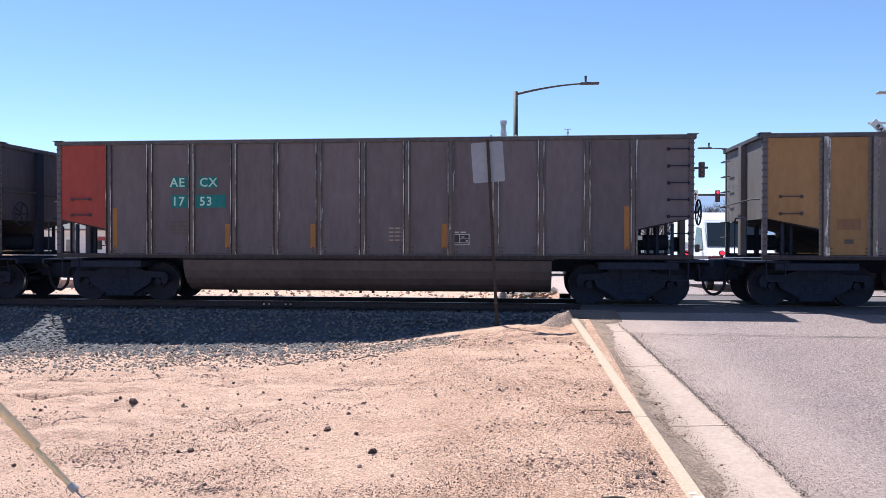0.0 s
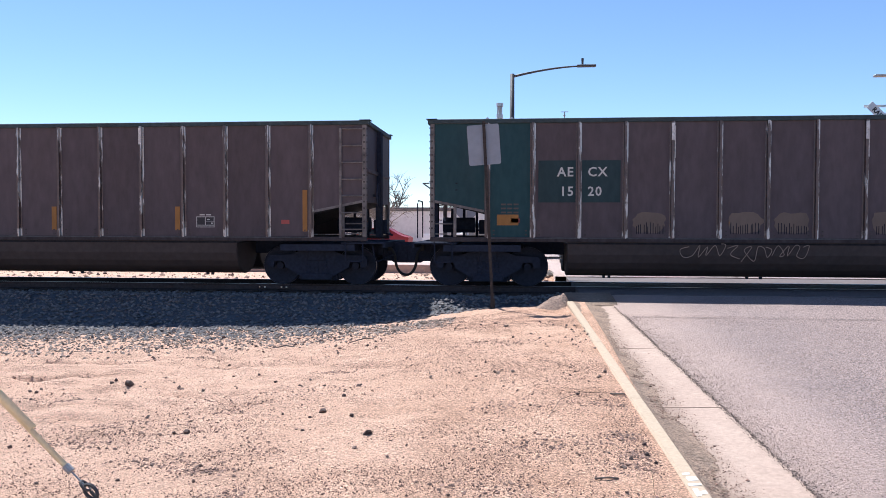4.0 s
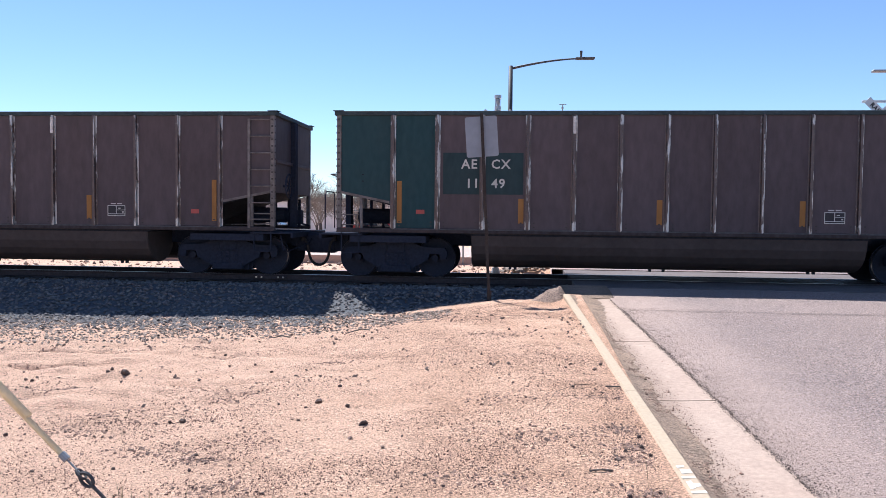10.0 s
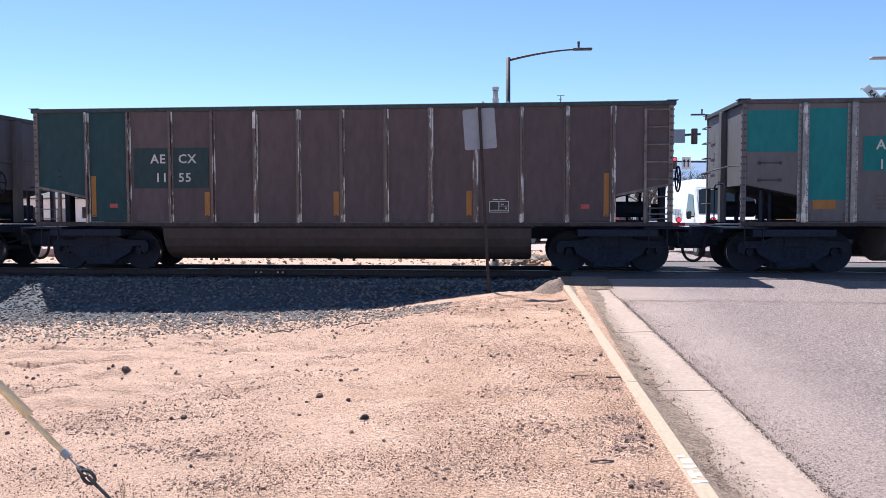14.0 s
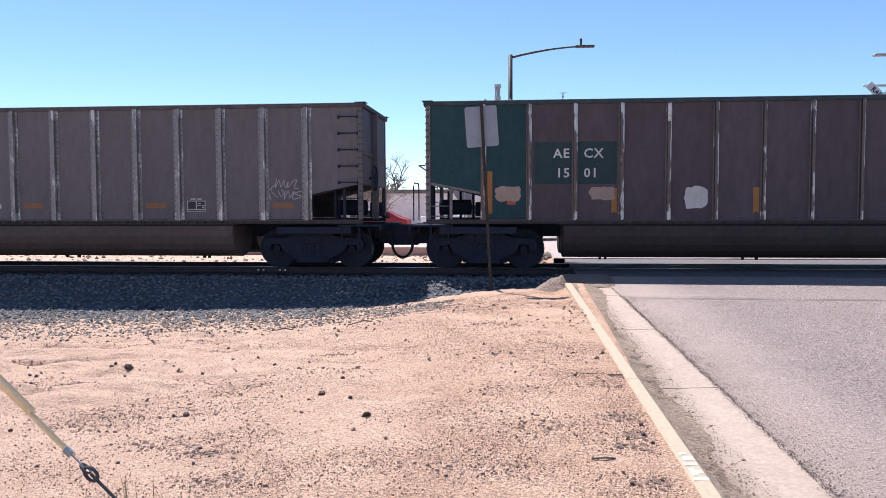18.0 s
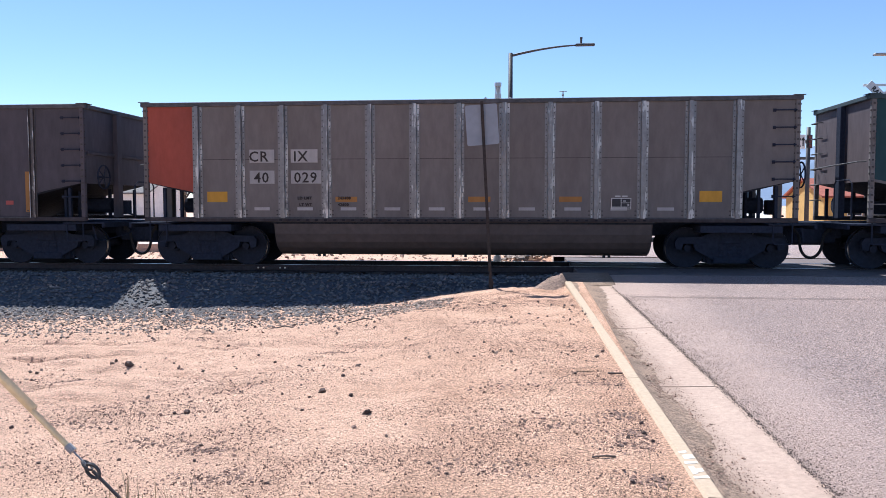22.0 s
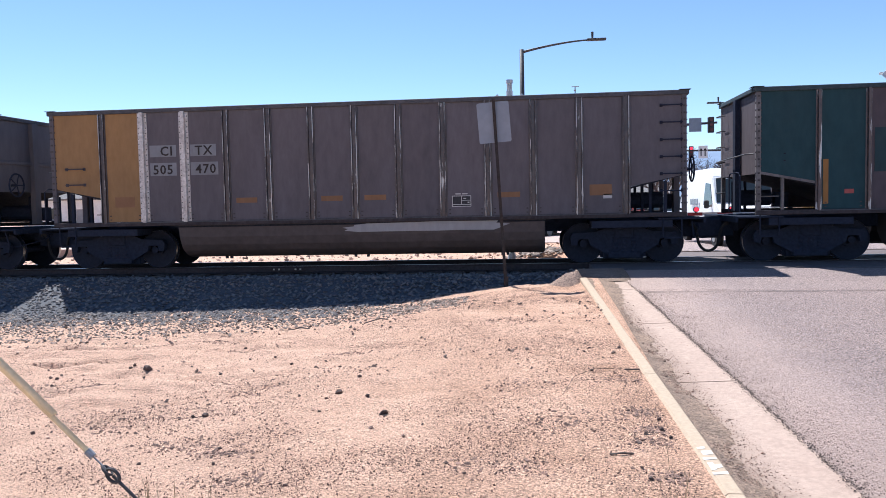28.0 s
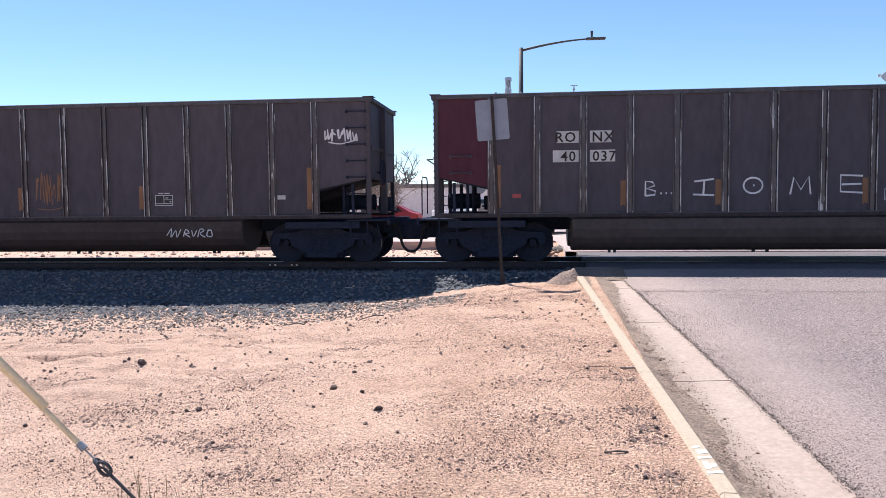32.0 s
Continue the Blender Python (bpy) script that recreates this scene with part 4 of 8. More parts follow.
# ---------------------------------------------------------------- the coal train
PITCH, HALF, SIDE = 16.15, 7.35, 1.575   # car spacing, half body length, half width
END_PANEL = 1.29                          # the end panels are wider than the twelve between
PANEL = (2 * HALF - 2 * END_PANEL) / 12


def post_x(i):
    """Place of post i, counted from the left end (0) to the right end (14)."""
    return -HALF if i == 0 else HALF if i == 14 else -HALF + END_PANEL + (i - 1) * PANEL


Z_SILL, Z_SHEET, Z_TOP = 1.05, 1.155, 3.79
WHEEL_R = 0.457
TRUCK_X, AXLE = 6.06, 0.91


def meshes_for_train():
    me = {}
    w = PANEL / 2
    # flat side panel with pressed edges, facing -y
    bm = bmesh.new()
    box(bm, -w, w, 0.0, 0.02, Z_SHEET, 3.71)
    me["panel"] = to_mesh(bm, "panel")
    # end panels, cut to the slope of the floor above the truck
    for key, s in (("panel_left", 1), ("panel_right", -1)):
        bm = bmesh.new()
        e = END_PANEL / 2
        prof = [(-e * s, 1.97), (e * s, 1.71), (e * s, 3.71), (-e * s, 3.71)]
        prism(bm, prof, 0.0, 0.02, "y")
        me[key] = to_mesh(bm, key)
    # slim pressed post with flanges
    bm = bmesh.new()
    prism(bm, [(-0.062, 0.0), (-0.062, -0.008), (-0.036, -0.012), (-0.026, -0.075), (0.026, -0.075), (0.036, -0.012), (0.062, -0.008), (0.062, 0.0)], Z_SHEET - 0.02, 3.70, "z")
    me["post_slim"] = to_mesh(bm, "post")
    # broad riveted hat post
    bm = bmesh.new()
    prism(bm, [(-0.115, 0.0), (-0.115, -0.012), (-0.055, -0.012), (-0.045, -0.085), (0.045, -0.085), (0.055, -0.012), (0.115, -0.012), (0.115, 0.0)], Z_SHEET - 0.02, 3.70, "z")
    me["post_broad"] = to_mesh(bm, "post")
    # twin-ribbed post with a groove down its middle
    bm = bmesh.new()
    prism(bm, [(-0.095, 0.0), (-0.09, -0.01), (-0.072, -0.012), (-0.066, -0.058), (-0.05, -0.064), (-0.036, -0.02), (0.036, -0.02), (0.05, -0.064), (0.066, -0.058), (0.072, -0.012), (0.09, -0.01), (0.095, 0.0)], Z_SHEET - 0.02, 3.70, "z")
    me["post_twin"] = to_mesh(bm, "post")
    bm = bmesh.new()
    for s in (-0.087, 0.087):
        z = Z_SHEET + 0.06
        while z < 3.68:
            box(bm, s - 0.011, s + 0.011, -0.022, -0.011, z - 0.011, z + 0.011)
            z += 0.125
    me["rivets"] = to_mesh(bm, "rivets")
    # worn flat bracket plates on a few posts
    bm = bmesh.new()
    box(bm, -0.034, 0.034, -0.088, -0.074, 3.28, 3.66, 0.004)
    box(bm, 0.04, 0.066, -0.03, -0.006, 2.9, 3.6, 0.004)
    me["bracket"] = to_mesh(bm, "bracket")
    # corner post
    bm = bmesh.new()
    box(bm, -0.05, 0.05, -0.05, 0.05, 1.15, 3.71, 0.01)
    me["corner_post"] = to_mesh(bm, "corner_post")
    bm = bmesh.new()
    for k in range(16):
        z = 1.35 + 0.15 * k
        box(bm, -0.022, 0.022, -0.064, -0.049, z - 0.02, z + 0.02)
        box(bm, -0.066, -0.049, -0.03, 0.0, z - 0.016, z + 0.016)
        box(bm, 0.049, 0.066, -0.03, 0.0, z - 0.016, z + 0.016)
    me["corner_rivets"] = to_mesh(bm, "corner_rivets")
    bm = bmesh.new()
    for z in (1.21, 1.30):
        for x in (-0.36, 0.36):
            box(bm, x - 0.02, x + 0.02, -0.012, 0.0, z - 0.012, z + 0.012)
    me["panel_rivets"] = to_mesh(bm, "panel_rivets")
    # top chord all round
    bm = bmesh.new()
    for y0, y1 in ((-SIDE - 0.05, -SIDE + 0.07), (SIDE - 0.07, SIDE + 0.05)):
        box(bm, -HALF - 0.05, HALF + 0.05, y0, y1, 3.69, Z_TOP, 0.012)
    for x0, x1 in ((-HALF - 0.06, -HALF + 0.07), (HALF - 0.07, HALF + 0.06)):
        box(bm, x0, x1, -SIDE + 0.075, SIDE - 0.075, 3.69, Z_TOP - 0.004, 0.012)
    for sx in (-1, 1):
        for sy in (-1, 1):
            xa, xb = sorted((sx * (HALF - 0.16), sx * (HALF + 0.09)))
            ya, yb = sorted((sy * (SIDE - 0.22), sy * (SIDE + 0.075)))
            box(bm, xa, xb, ya, yb, Z_TOP + 0.002, Z_TOP + 0.014, 0.004)
    me["top_chord"] = to_mesh(bm, "top_chord")
    # flange along the cut lower edge of the end panels, a rail, and the drip lip under the panels
    for key, sg in (("slope_edge_left", 1), ("slope_edge_right", -1)):
        bm = bmesh.new()
        e = END_PANEL / 2 - 0.08
        prism(bm, [(-e * sg, 1.935), (e * sg, 1.708), (e * sg, 1.762), (-e * sg, 1.99)], -0.018, 0.05, "y")
        me[key] = to_mesh(bm, key)
    bm = bmesh.new()
    box(bm, -HALF + END_PANEL, HALF - END_PANEL, -0.056, -0.041, Z_SHEET - 0.034, Z_SHEET - 0.006)
    me["sill_lip"] = to_mesh(bm, "sill_lip")
    # side sill with a row of rivets
    bm = bmesh.new()
    box(bm, -HALF, HALF, -0.04, 0.08, Z_SILL, Z_SHEET - 0.004, 0.01)
    me["side_sill"] = to_mesh(bm, "side_sill")
    bm = bmesh.new()
    x = -HALF + 3.15 + 0.1
    while x < HALF - 3.15:
        box(bm, x - 0.03, x + 0.03, -0.052, -0.038, 1.075, 1.105)
        x += 0.21
    me["sill_rivets"] = to_mesh(bm, "sill_rivets")
    # twin tubs hung between the trucks
    prof = []
    for i in range(13):
        a = math.pi * i / 12
        prof.append((-0.79 + 0.745 * -math.cos(a), 1.06 - 0.80 * math.sin(a) ** 0.75))
    full = [(-1.535, 1.09)] + prof + [(-0.045, 1.09)]
    x0, x1 = -HALF + 3.15 - 0.08, HALF - 3.15 + 0.08
    bm = bmesh.new()
    prism(bm, full, x0, x1)
    bmesh.ops.bevel(bm, geom=[e for e in bm.edges if abs(e.verts[0].co.x - e.verts[1].co.x) < 1e-5 and abs(e.verts[0].co.x) > 3], offset=0.03, segments=1, affect="EDGES")
    me["tub"] = to_mesh(bm, "tub")
    # small skirt feet and drain plugs under the tub
    bm = bmesh.new()
    box(bm, -0.03, 0.03, -0.85, -0.79, 0.21, 0.30)
    me["drain"] = to_mesh(bm, "drain")
    # floor with the two slope sheets
    bm = bmesh.new()
    pr = [(-HALF + 0.02, 1.96), (-6.2, 1.69), (-4.3, 1.0), (4.3, 1.0), (6.2, 1.69), (HALF - 0.02, 1.96),
          (HALF - 0.02, 2.0), (6.2, 1.73), (4.3, 1.04), (-4.3, 1.04), (-6.2, 1.73), (-HALF + 0.02, 2.0)]
    prism(bm, pr, -SIDE + 0.03, SIDE - 0.03, "y")
    me["floor_sheet"] = to_mesh(bm, "floor_sheet")
    # far side wall in one, with its posts
    bm = bmesh.new()
    prism(bm, [(-HALF, 1.97), (-HALF + END_PANEL, 1.71), (-HALF + END_PANEL, Z_SHEET), (HALF - END_PANEL, Z_SHEET), (HALF - END_PANEL, 1.71), (HALF, 1.97), (HALF, 3.71), (-HALF, 3.71)], -0.02, 0.0, "y")
    for i in range(1, 14):
        box(bm, post_x(i) - 0.045, post_x(i) + 0.045, 0.0, 0.08, Z_SHEET, 3.70)
    me["far_side"] = to_mesh(bm, "far_side")
    # end wall, ribs
    bm = bmesh.new()
    box(bm, -0.015, 0.015, -SIDE + 0.06, SIDE - 0.06, 1.94, 3.70)
    me["end_sheet"] = to_mesh(bm, "end_sheet")
    bm = bmesh.new()
    box(bm, -0.14, 0.0, -0.12, 0.12, 1.12, 3.69, 0.01)
    me["end_post"] = to_mesh(bm, "end_post")
    bm = bmesh.new()
    box(bm, -0.06, 0.0, -SIDE + 0.1, SIDE - 0.1, 2.62, 2.70, 0.01)
    me["end_beam"] = to_mesh(bm, "end_beam")
    # centre sill and end platform
    bm = bmesh.new()
    box(bm, -HALF - 0.25, HALF + 0.25, -0.2, 0.2, 0.72, 1.06, 0.01)
    me["centre_sill"] = to_mesh(bm, "centre_sill")
    bm = bmesh.new()
    box(bm, -0.36, 0.62, -SIDE + 0.02, SIDE - 0.02, 0.985, 1.025, 0.008)
    box(bm, -0.40, -0.34, -SIDE + 0.02, SIDE - 0.02, 0.90, 1.025, 0.008)
    me["platform"] = to_mesh(bm, "platform")
    bm = bmesh.new()
    box(bm, -0.25, 1.5, -SIDE + 0.05, SIDE - 0.05, 0.82, 0.98, 0.01)
    me["bolster_box"] = to_mesh(bm, "bolster_box")
    # uprights that carry the slope sheet
    bm = bmesh.new()
    box(bm, -0.032, 0.032, -0.04, 0.04, 1.1, 1.84, 0.006)
    me["upright"] = to_mesh(bm, "upright")
    bm = bmesh.new()
    tube(bm, (0, 0, 1.42), (0.5, 0, 1.42), 0.014, 6)
    me["opening_rail"] = to_mesh(bm, "opening_rail")
    # ladder stile and rungs
    bm = bmesh.new()
    box(bm, -0.03, 0.03, -0.05, -0.012, 1.12, 3.62, 0.006)
    me["stile"] = to_mesh(bm, "stile")
    bm = bmesh.new()
    tube(bm, (-0.25, -0.04, 0), (0.25, -0.04, 0), 0.017, 6)
    me["rung"] = to_mesh(bm, "rung")
    bm = bmesh.new()
    path_tube(bm, [(-0.22, 0.0, 0), (-0.22, -0.075, 0), (-0.2, -0.09, 0), (0.2, -0.09, 0), (0.22, -0.075, 0), (0.22, 0.0, 0)], 0.014, 6)
    for s in (-0.22, 0.22):
        box(bm, s - 0.03, s + 0.03, -0.02, 0.0, -0.035, 0.035)
    me["handhold"] = to_mesh(bm, "handhold")
    bm = bmesh.new()
    path_tube(bm, [(0.0, -0.22, 0), (-0.1, -0.22, 0), (-0.12, -0.2, 0), (-0.12, 0.2, 0), (-0.1, 0.22, 0), (0.0, 0.22, 0)], 0.014, 6)
    me["end_rung"] = to_mesh(bm, "end_rung")
    bm = bmesh.new()
    path_tube(bm, [(0.0, 1.4, 2.0), (-0.15, 1.35, 2.01), (-0.18, 0.0, 2.04), (-0.15, -1.4, 2.07), (0, -1.5, 2.07)], 0.016, 6)
    me["grab_iron"] = to_mesh(bm, "grab_iron")
    bm = bmesh.new()
    path_tube(bm, [(-0.3, -1.45, 1.12), (-0.3, -1.45, 1.9), (-0.3, -1.3, 1.98), (-0.3, -0.6, 1.98), (-0.3, -0.5, 1.9), (-0.3, -0.5, 1.12)], 0.016, 6)
    me["platform_rail"] = to_mesh(bm, "platform_rail")
    # brake wheel
    bm = bmesh.new()
    n = 20
    ring = [(0.0, 0.28 * math.cos(2 * math.pi * i / n), 0.28 * math.sin(2 * math.pi * i / n)) for i in range(n + 1)]
    path_tube(bm, ring, 0.02, 6)
    for i in range(5):
        a = 2 * math.pi * i / 5
        tube(bm, (0, 0, 0), (0, 0.27 * math.cos(a), 0.27 * math.sin(a)), 0.014, 5)
    tube(bm, (-0.02, 0, 0), (-0.14, 0, 0), 0.03, 8)
    me["brake_wheel"] = to_mesh(bm, "brake_wheel")
    # valve and reservoir clutter behind the opening
    bm = bmesh.new()
    tube(bm, (-0.45, 0, 1.42), (0.35, 0, 1.42), 0.19, 12)
    box(bm, 0.45, 0.75, -0.12, 0.16, 1.2, 1.55, 0.02)
    tube(bm, (0.4, 0, 1.3), (0.9, 0.1, 1.16), 0.025, 6)
    me["brake_gear"] = to_mesh(bm, "brake_gear")
    # coupler with knuckle
    bm = bmesh.new()
    box(bm, 0.0, 0.42, -0.09, 0.09, 0.76, 0.94, 0.02)
    box(bm, 0.28, 0.745, -0.20, 0.19, 0.50, 1.00, 0.06)
    box(bm, 0.05, 0.40, -0.17, 0.17, 0.54, 0.99, 0.03)
    box(bm, -0.05, 0.1, -0.22, 0.22, 0.66, 1.05, 0.02)
    tube(bm, (0.5, 0.03, 0.62), (0.5, 0.03, 1.01), 0.05, 10)
    me["coupler"] = to_mesh(bm, "coupler")
    bm = bmesh.new()
    pts = [(0.33, -0.34, 0.86), (0.42, -0.34, 0.74)]
    for i in range(9):
        a = math.pi * i / 16
        pts.append((0.705 - 0.25 * math.cos(a), -0.34 + 0.02 * i / 8, 0.56 - 0.35 * math.sin(a)))
    path_tube(bm, pts, 0.034, 8)
    tube(bm, (0.30, -0.34, 0.8), (0.30, -0.34, 0.95), 0.045, 8)
    me["air_hose"] = to_mesh(bm, "air_hose")
    me["air_hose_left"] = me["air_hose"].copy()
    me["air_hose_left"].transform(Matrix.Diagonal((-1, 1, 1, 1)))
    me["air_hose_left"].flip_normals()
    bm = bmesh.new()
    path_tube(bm, [(0.1, -1.5, 0.95), (0.15, -1.45, 0.62), (0.2, -1.3, 0.58), (0.45, -0.5, 0.72), (0.5, -0.1, 0.9)], 0.015, 6)
    me["cut_lever"] = to_mesh(bm, "cut_lever")
    # stirrup step
    bm = bmesh.new()
    path_tube(bm, [(-0.2, 0, 1.1), (-0.2, 0, 0.62), (-0.17, 0, 0.58), (0.17, 0, 0.58), (0.2, 0, 0.62), (0.2, 0, 1.1)], 0.016, 6)
    me["stirrup"] = to_mesh(bm, "stirrup")
    # wheelset: axle, two wheels with flange, bearing caps
    bm = bmesh.new()
    for s in (-1, 1):
        yc = 0.755 * s
        tube(bm, (0, yc - 0.045, 0), (0, yc + 0.045, 0), WHEEL_R, 32)
        tube(bm, (0, yc - 0.075 * s - 0.014, 0), (0, yc - 0.075 * s + 0.014, 0), WHEEL_R + 0.026, 32)
        tube(bm, (0, yc - 0.09, 0), (0, yc + 0.09, 0), 0.15, 16)
    tube(bm, (0, -1.0, 0), (0, 1.0, 0), 0.085, 12)
    me["wheelset"] = to_mesh(bm, "wheelset")
    bm = bmesh.new()
    tube(bm, (0, -0.046, 0), (0, 0.046, 0), WHEEL_R + 0.002, 40, caps=False)
    me["tread"] = to_mesh(bm, "tread")
    bm = bmesh.new()
    for s in (-1, 1):
        tube(bm, (0, 0.99 * s, 0), (0, 1.13 * s, 0), 0.13, 14)
        for i in range(3):
            a = 2 * math.pi * i / 3
            tube(bm, (0.07 * math.cos(a), 1.13 * s, 0.07 * math.sin(a)), (0.07 * math.cos(a), 1.16 * s, 0.07 * math.sin(a)), 0.02, 6)
    me["bearing_cap"] = to_mesh(bm, "bearing_cap")
    # cast side frame with open windows
    bm = bmesh.new()
    out = [(-1.18, 0.60), (-1.12, 0.70), (-0.62, 0.72), (-0.42, 0.80), (0.42, 0.80), (0.62, 0.72), (1.12, 0.70), (1.18, 0.60),
           (1.16, 0.44), (1.03, 0.42), (1.0, 0.56), (0.78, 0.56), (0.74, 0.42), (0.36, 0.20), (-0.36, 0.20), (-0.74, 0.42), (-0.78, 0.56), (-1.0, 0.56), (-1.03, 0.42), (-1.16, 0.44)]
    prism(bm, [(x * AXLE / 0.89, z) for x, z in out], -0.07, 0.07, "y")
    box(bm, -0.36, 0.36, -0.1, 0.1, 0.12, 0.28, 0.02)
    me["side_frame"] = to_mesh(bm, "side_frame")
    bm = bmesh.new()
    ring = [(0.085 if k % 2 else 0.10, 0.28 + 0.04 * k) for k in range(9)]
    rows = [[bm.verts.new((r * math.cos(i * 0.6283), r * math.sin(i * 0.6283), z)) for i in range(10)] for r, z in ring]
    for p, q in zip(rows, rows[1:]):
        for i in range(10):
            bm.faces.new((p[i], p[(i + 1) % 10], q[(i + 1) % 10], q[i]))
    bm.faces.new(rows[0][::-1])
    bm.faces.new(rows[-1])
    me["spring"] = to_mesh(bm, "spring")
    bm = bmesh.new()
    box(bm, -0.22, 0.22, -1.12, 1.12, 0.56, 0.84, 0.03)
    box(bm, -0.3, 0.3, -0.3, 0.3, 0.8, 0.9, 0.02)
    me["bolster"] = to_mesh(bm, "bolster")
    # brake beam with its two shoes against the wheels
    bm = bmesh.new()
    box(bm, -0.09, 0.09, -0.92, 0.92, 0.10, 0.40, 0.02)
    for c in (-0.755, 0.755):
        box(bm, 0.02, 0.16, c - 0.06, c + 0.06, 0.12, 0.62, 0.02)
    me["brake_beam"] = to_mesh(bm, "brake_beam")
    # strips, placards, bars of fine print
    bm = bmesh.new()
    box(bm, -0.06, 0.06, -0.006, 0.0, 0, 0.55)
    me["strip_tall"] = to_mesh(bm, "strip")
    bm = bmesh.new()
    box(bm, -0.055, 0.055, -0.006, 0.0, 0, 0.95)
    me["strip_long"] = to_mesh(bm, "strip")
    bm = bmesh.new()
    box(bm, -0.25, 0.25, -0.006, 0.0, 0, 0.12)
    me["strip_flat"] = to_mesh(bm, "strip")
    bm = bmesh.new()
    box(bm, -0.24, 0.24, -0.006, 0.0, 0, 0.24)
    me["strip_square"] = to_mesh(bm, "strip")
    bm = bmesh.new()
    for x0, x1, z0, z1 in ((-0.27, 0.27, 0.0, 0.018), (-0.27, 0.27, 0.292, 0.31), (-0.27, -0.252, 0.018, 0.292), (0.252, 0.27, 0.018, 0.292),
                           (-0.012, 0.006, 0.07, 0.292), (-0.252, 0.252, 0.052, 0.07), (0.006, 0.252, 0.17, 0.182),
                           (0.05, 0.13, 0.215, 0.24), (0.17, 0.22, 0.1, 0.135), (-0.17, -0.02, 0.345, 0.375), (0.02, 0.17, 0.345, 0.375)):
        box(bm, x0, x1, -0.009, -0.005, z0, z1)
    me["placard"] = to_mesh(bm, "placard")
    bm = bmesh.new()
    box(bm, -0.27, 0.27, -0.005, 0.0, 0.0, 0.31)
    me["placard_plate"] = to_mesh(bm, "placard_plate")
    bm = bmesh.new()
    for r in range(4):
        for k in range(3):
            box(bm, -0.2 + 0.14 * k, -0.09 + 0.14 * k, -0.005, 0.0, 0.09 * r, 0.09 * r + 0.035)
    me["fine_print"] = to_mesh(bm, "fine_print")
    bm = bmesh.new()
    box(bm, -0.095, 0.095, -0.006, 0, 0, 0.095)
    me["decal"] = to_mesh(bm, "decal")
    bm = bmesh.new()
    box(bm, -0.18, 0.18, -0.006, 0, 0, 0.07)
    me["sill_label"] = to_mesh(bm, "sill_label")
    return me


TM = meshes_for_train()


def catmull(pts, k=5):
    """A smooth line through points (x, z)."""
    out = []
    for i in range(len(pts) - 1):
        p0, p1, p2, p3 = pts[max(i - 1, 0)], pts[i], pts[i + 1], pts[min(i + 2, len(pts) - 1)]
        for j in range(k):
            t = j / k
            out.append(tuple(0.5 * (2 * b_ + (c_ - a_) * t + (2 * a_ - 5 * b_ + 4 * c_ - d_) * t * t + (3 * b_ - a_ - 3 * c_ + d_) * t ** 3)
                             for a_, b_, c_, d_ in zip(p0, p1, p2, p3)))
    out.append(tuple(pts[-1]))
    return out


def scribble(seed, width, height, marks=6, r=0.016):
    """A fast tag-like tangle of spray strokes, with no letters in it."""
    rnd = random.Random(seed)
    bm = bmesh.new()
    for k in range(marks):
        x0 = -width / 2 + width * (k + 0.5) / marks
        hw = width / marks * 0.62
        n = rnd.randint(4, 7)
        pts, up = [], rnd.random() < 0.5
        for i in range(n):
            z = height * (rnd.uniform(0.68, 1.0) if up else rnd.uniform(0.0, 0.3))
            if rnd.random() < 0.25:
                z = height * rnd.uniform(0.35, 0.65)
            pts.append((x0 + hw * (rnd.uniform(-1, 1) * 0.5 + (i / (n - 1) - 0.5) * rnd.uniform(0.6, 1.5)), z))
            up = not up
        path_tube(bm, [(x, -0.004, z) for x, z in catmull(pts, 4)], r * rnd.uniform(0.8, 1.1), 4)
    pts = [(-width * 0.4, height * rnd.uniform(-0.1, 0.1)), (0, height * rnd.uniform(-0.12, 0.02)), (width * 0.5, height * rnd.uniform(-0.05, 0.2))]
    path_tube(bm, [(x, -0.004, z) for x, z in catmull(pts, 4)], r * 0.8, 4)
    for v in bm.verts:
        v.co.y = -0.004 + (v.co.y + 0.004) * 0.25
    return to_mesh(bm, "graffiti")


def loops(seed, width, height, n=6, r=0.015):
    """Rounded overlapping outlines in a row, with no letters in them."""
    rnd = random.Random(seed)
    bm = bmesh.new()
    for k in range(n):
        cx = -width / 2 + width * (k + 0.5) / n
        w, h = width / n * rnd.uniform(0.5, 0.75), height * rnd.uniform(0.38, 0.5)
        cz = height * rnd.uniform(0.4, 0.55)
        ph, turns = rnd.uniform(0, 6.28), rnd.uniform(0.75, 1.3)
        pts = []
        for i in range(9):
            a = ph + 6.283 * turns * i / 8
            q = 1.0 - 0.35 * i / 8 + rnd.uniform(-0.12, 0.12)
            pts.append((cx + w * q * math.cos(a), cz + h * q * math.sin(a)))
        path_tube(bm, [(x, -0.004, z) for x, z in catmull(pts, 4)], r * rnd.uniform(0.8, 1.15), 4)
    for v in bm.verts:
        v.co.y = -0.004 + (v.co.y + 0.004) * 0.25
    return to_mesh(bm, "graffiti")


def stroke_letters(segments, r=0.018):
    bm = bmesh.new()
    for pts in segments:
        path_tube(bm, [(x, -0.004, z) for x, z in pts], r, 4)
    for v in bm.verts:
        v.co.y = -0.004 + (v.co.y + 0.004) * 0.25
    return to_mesh(bm, "graffiti")


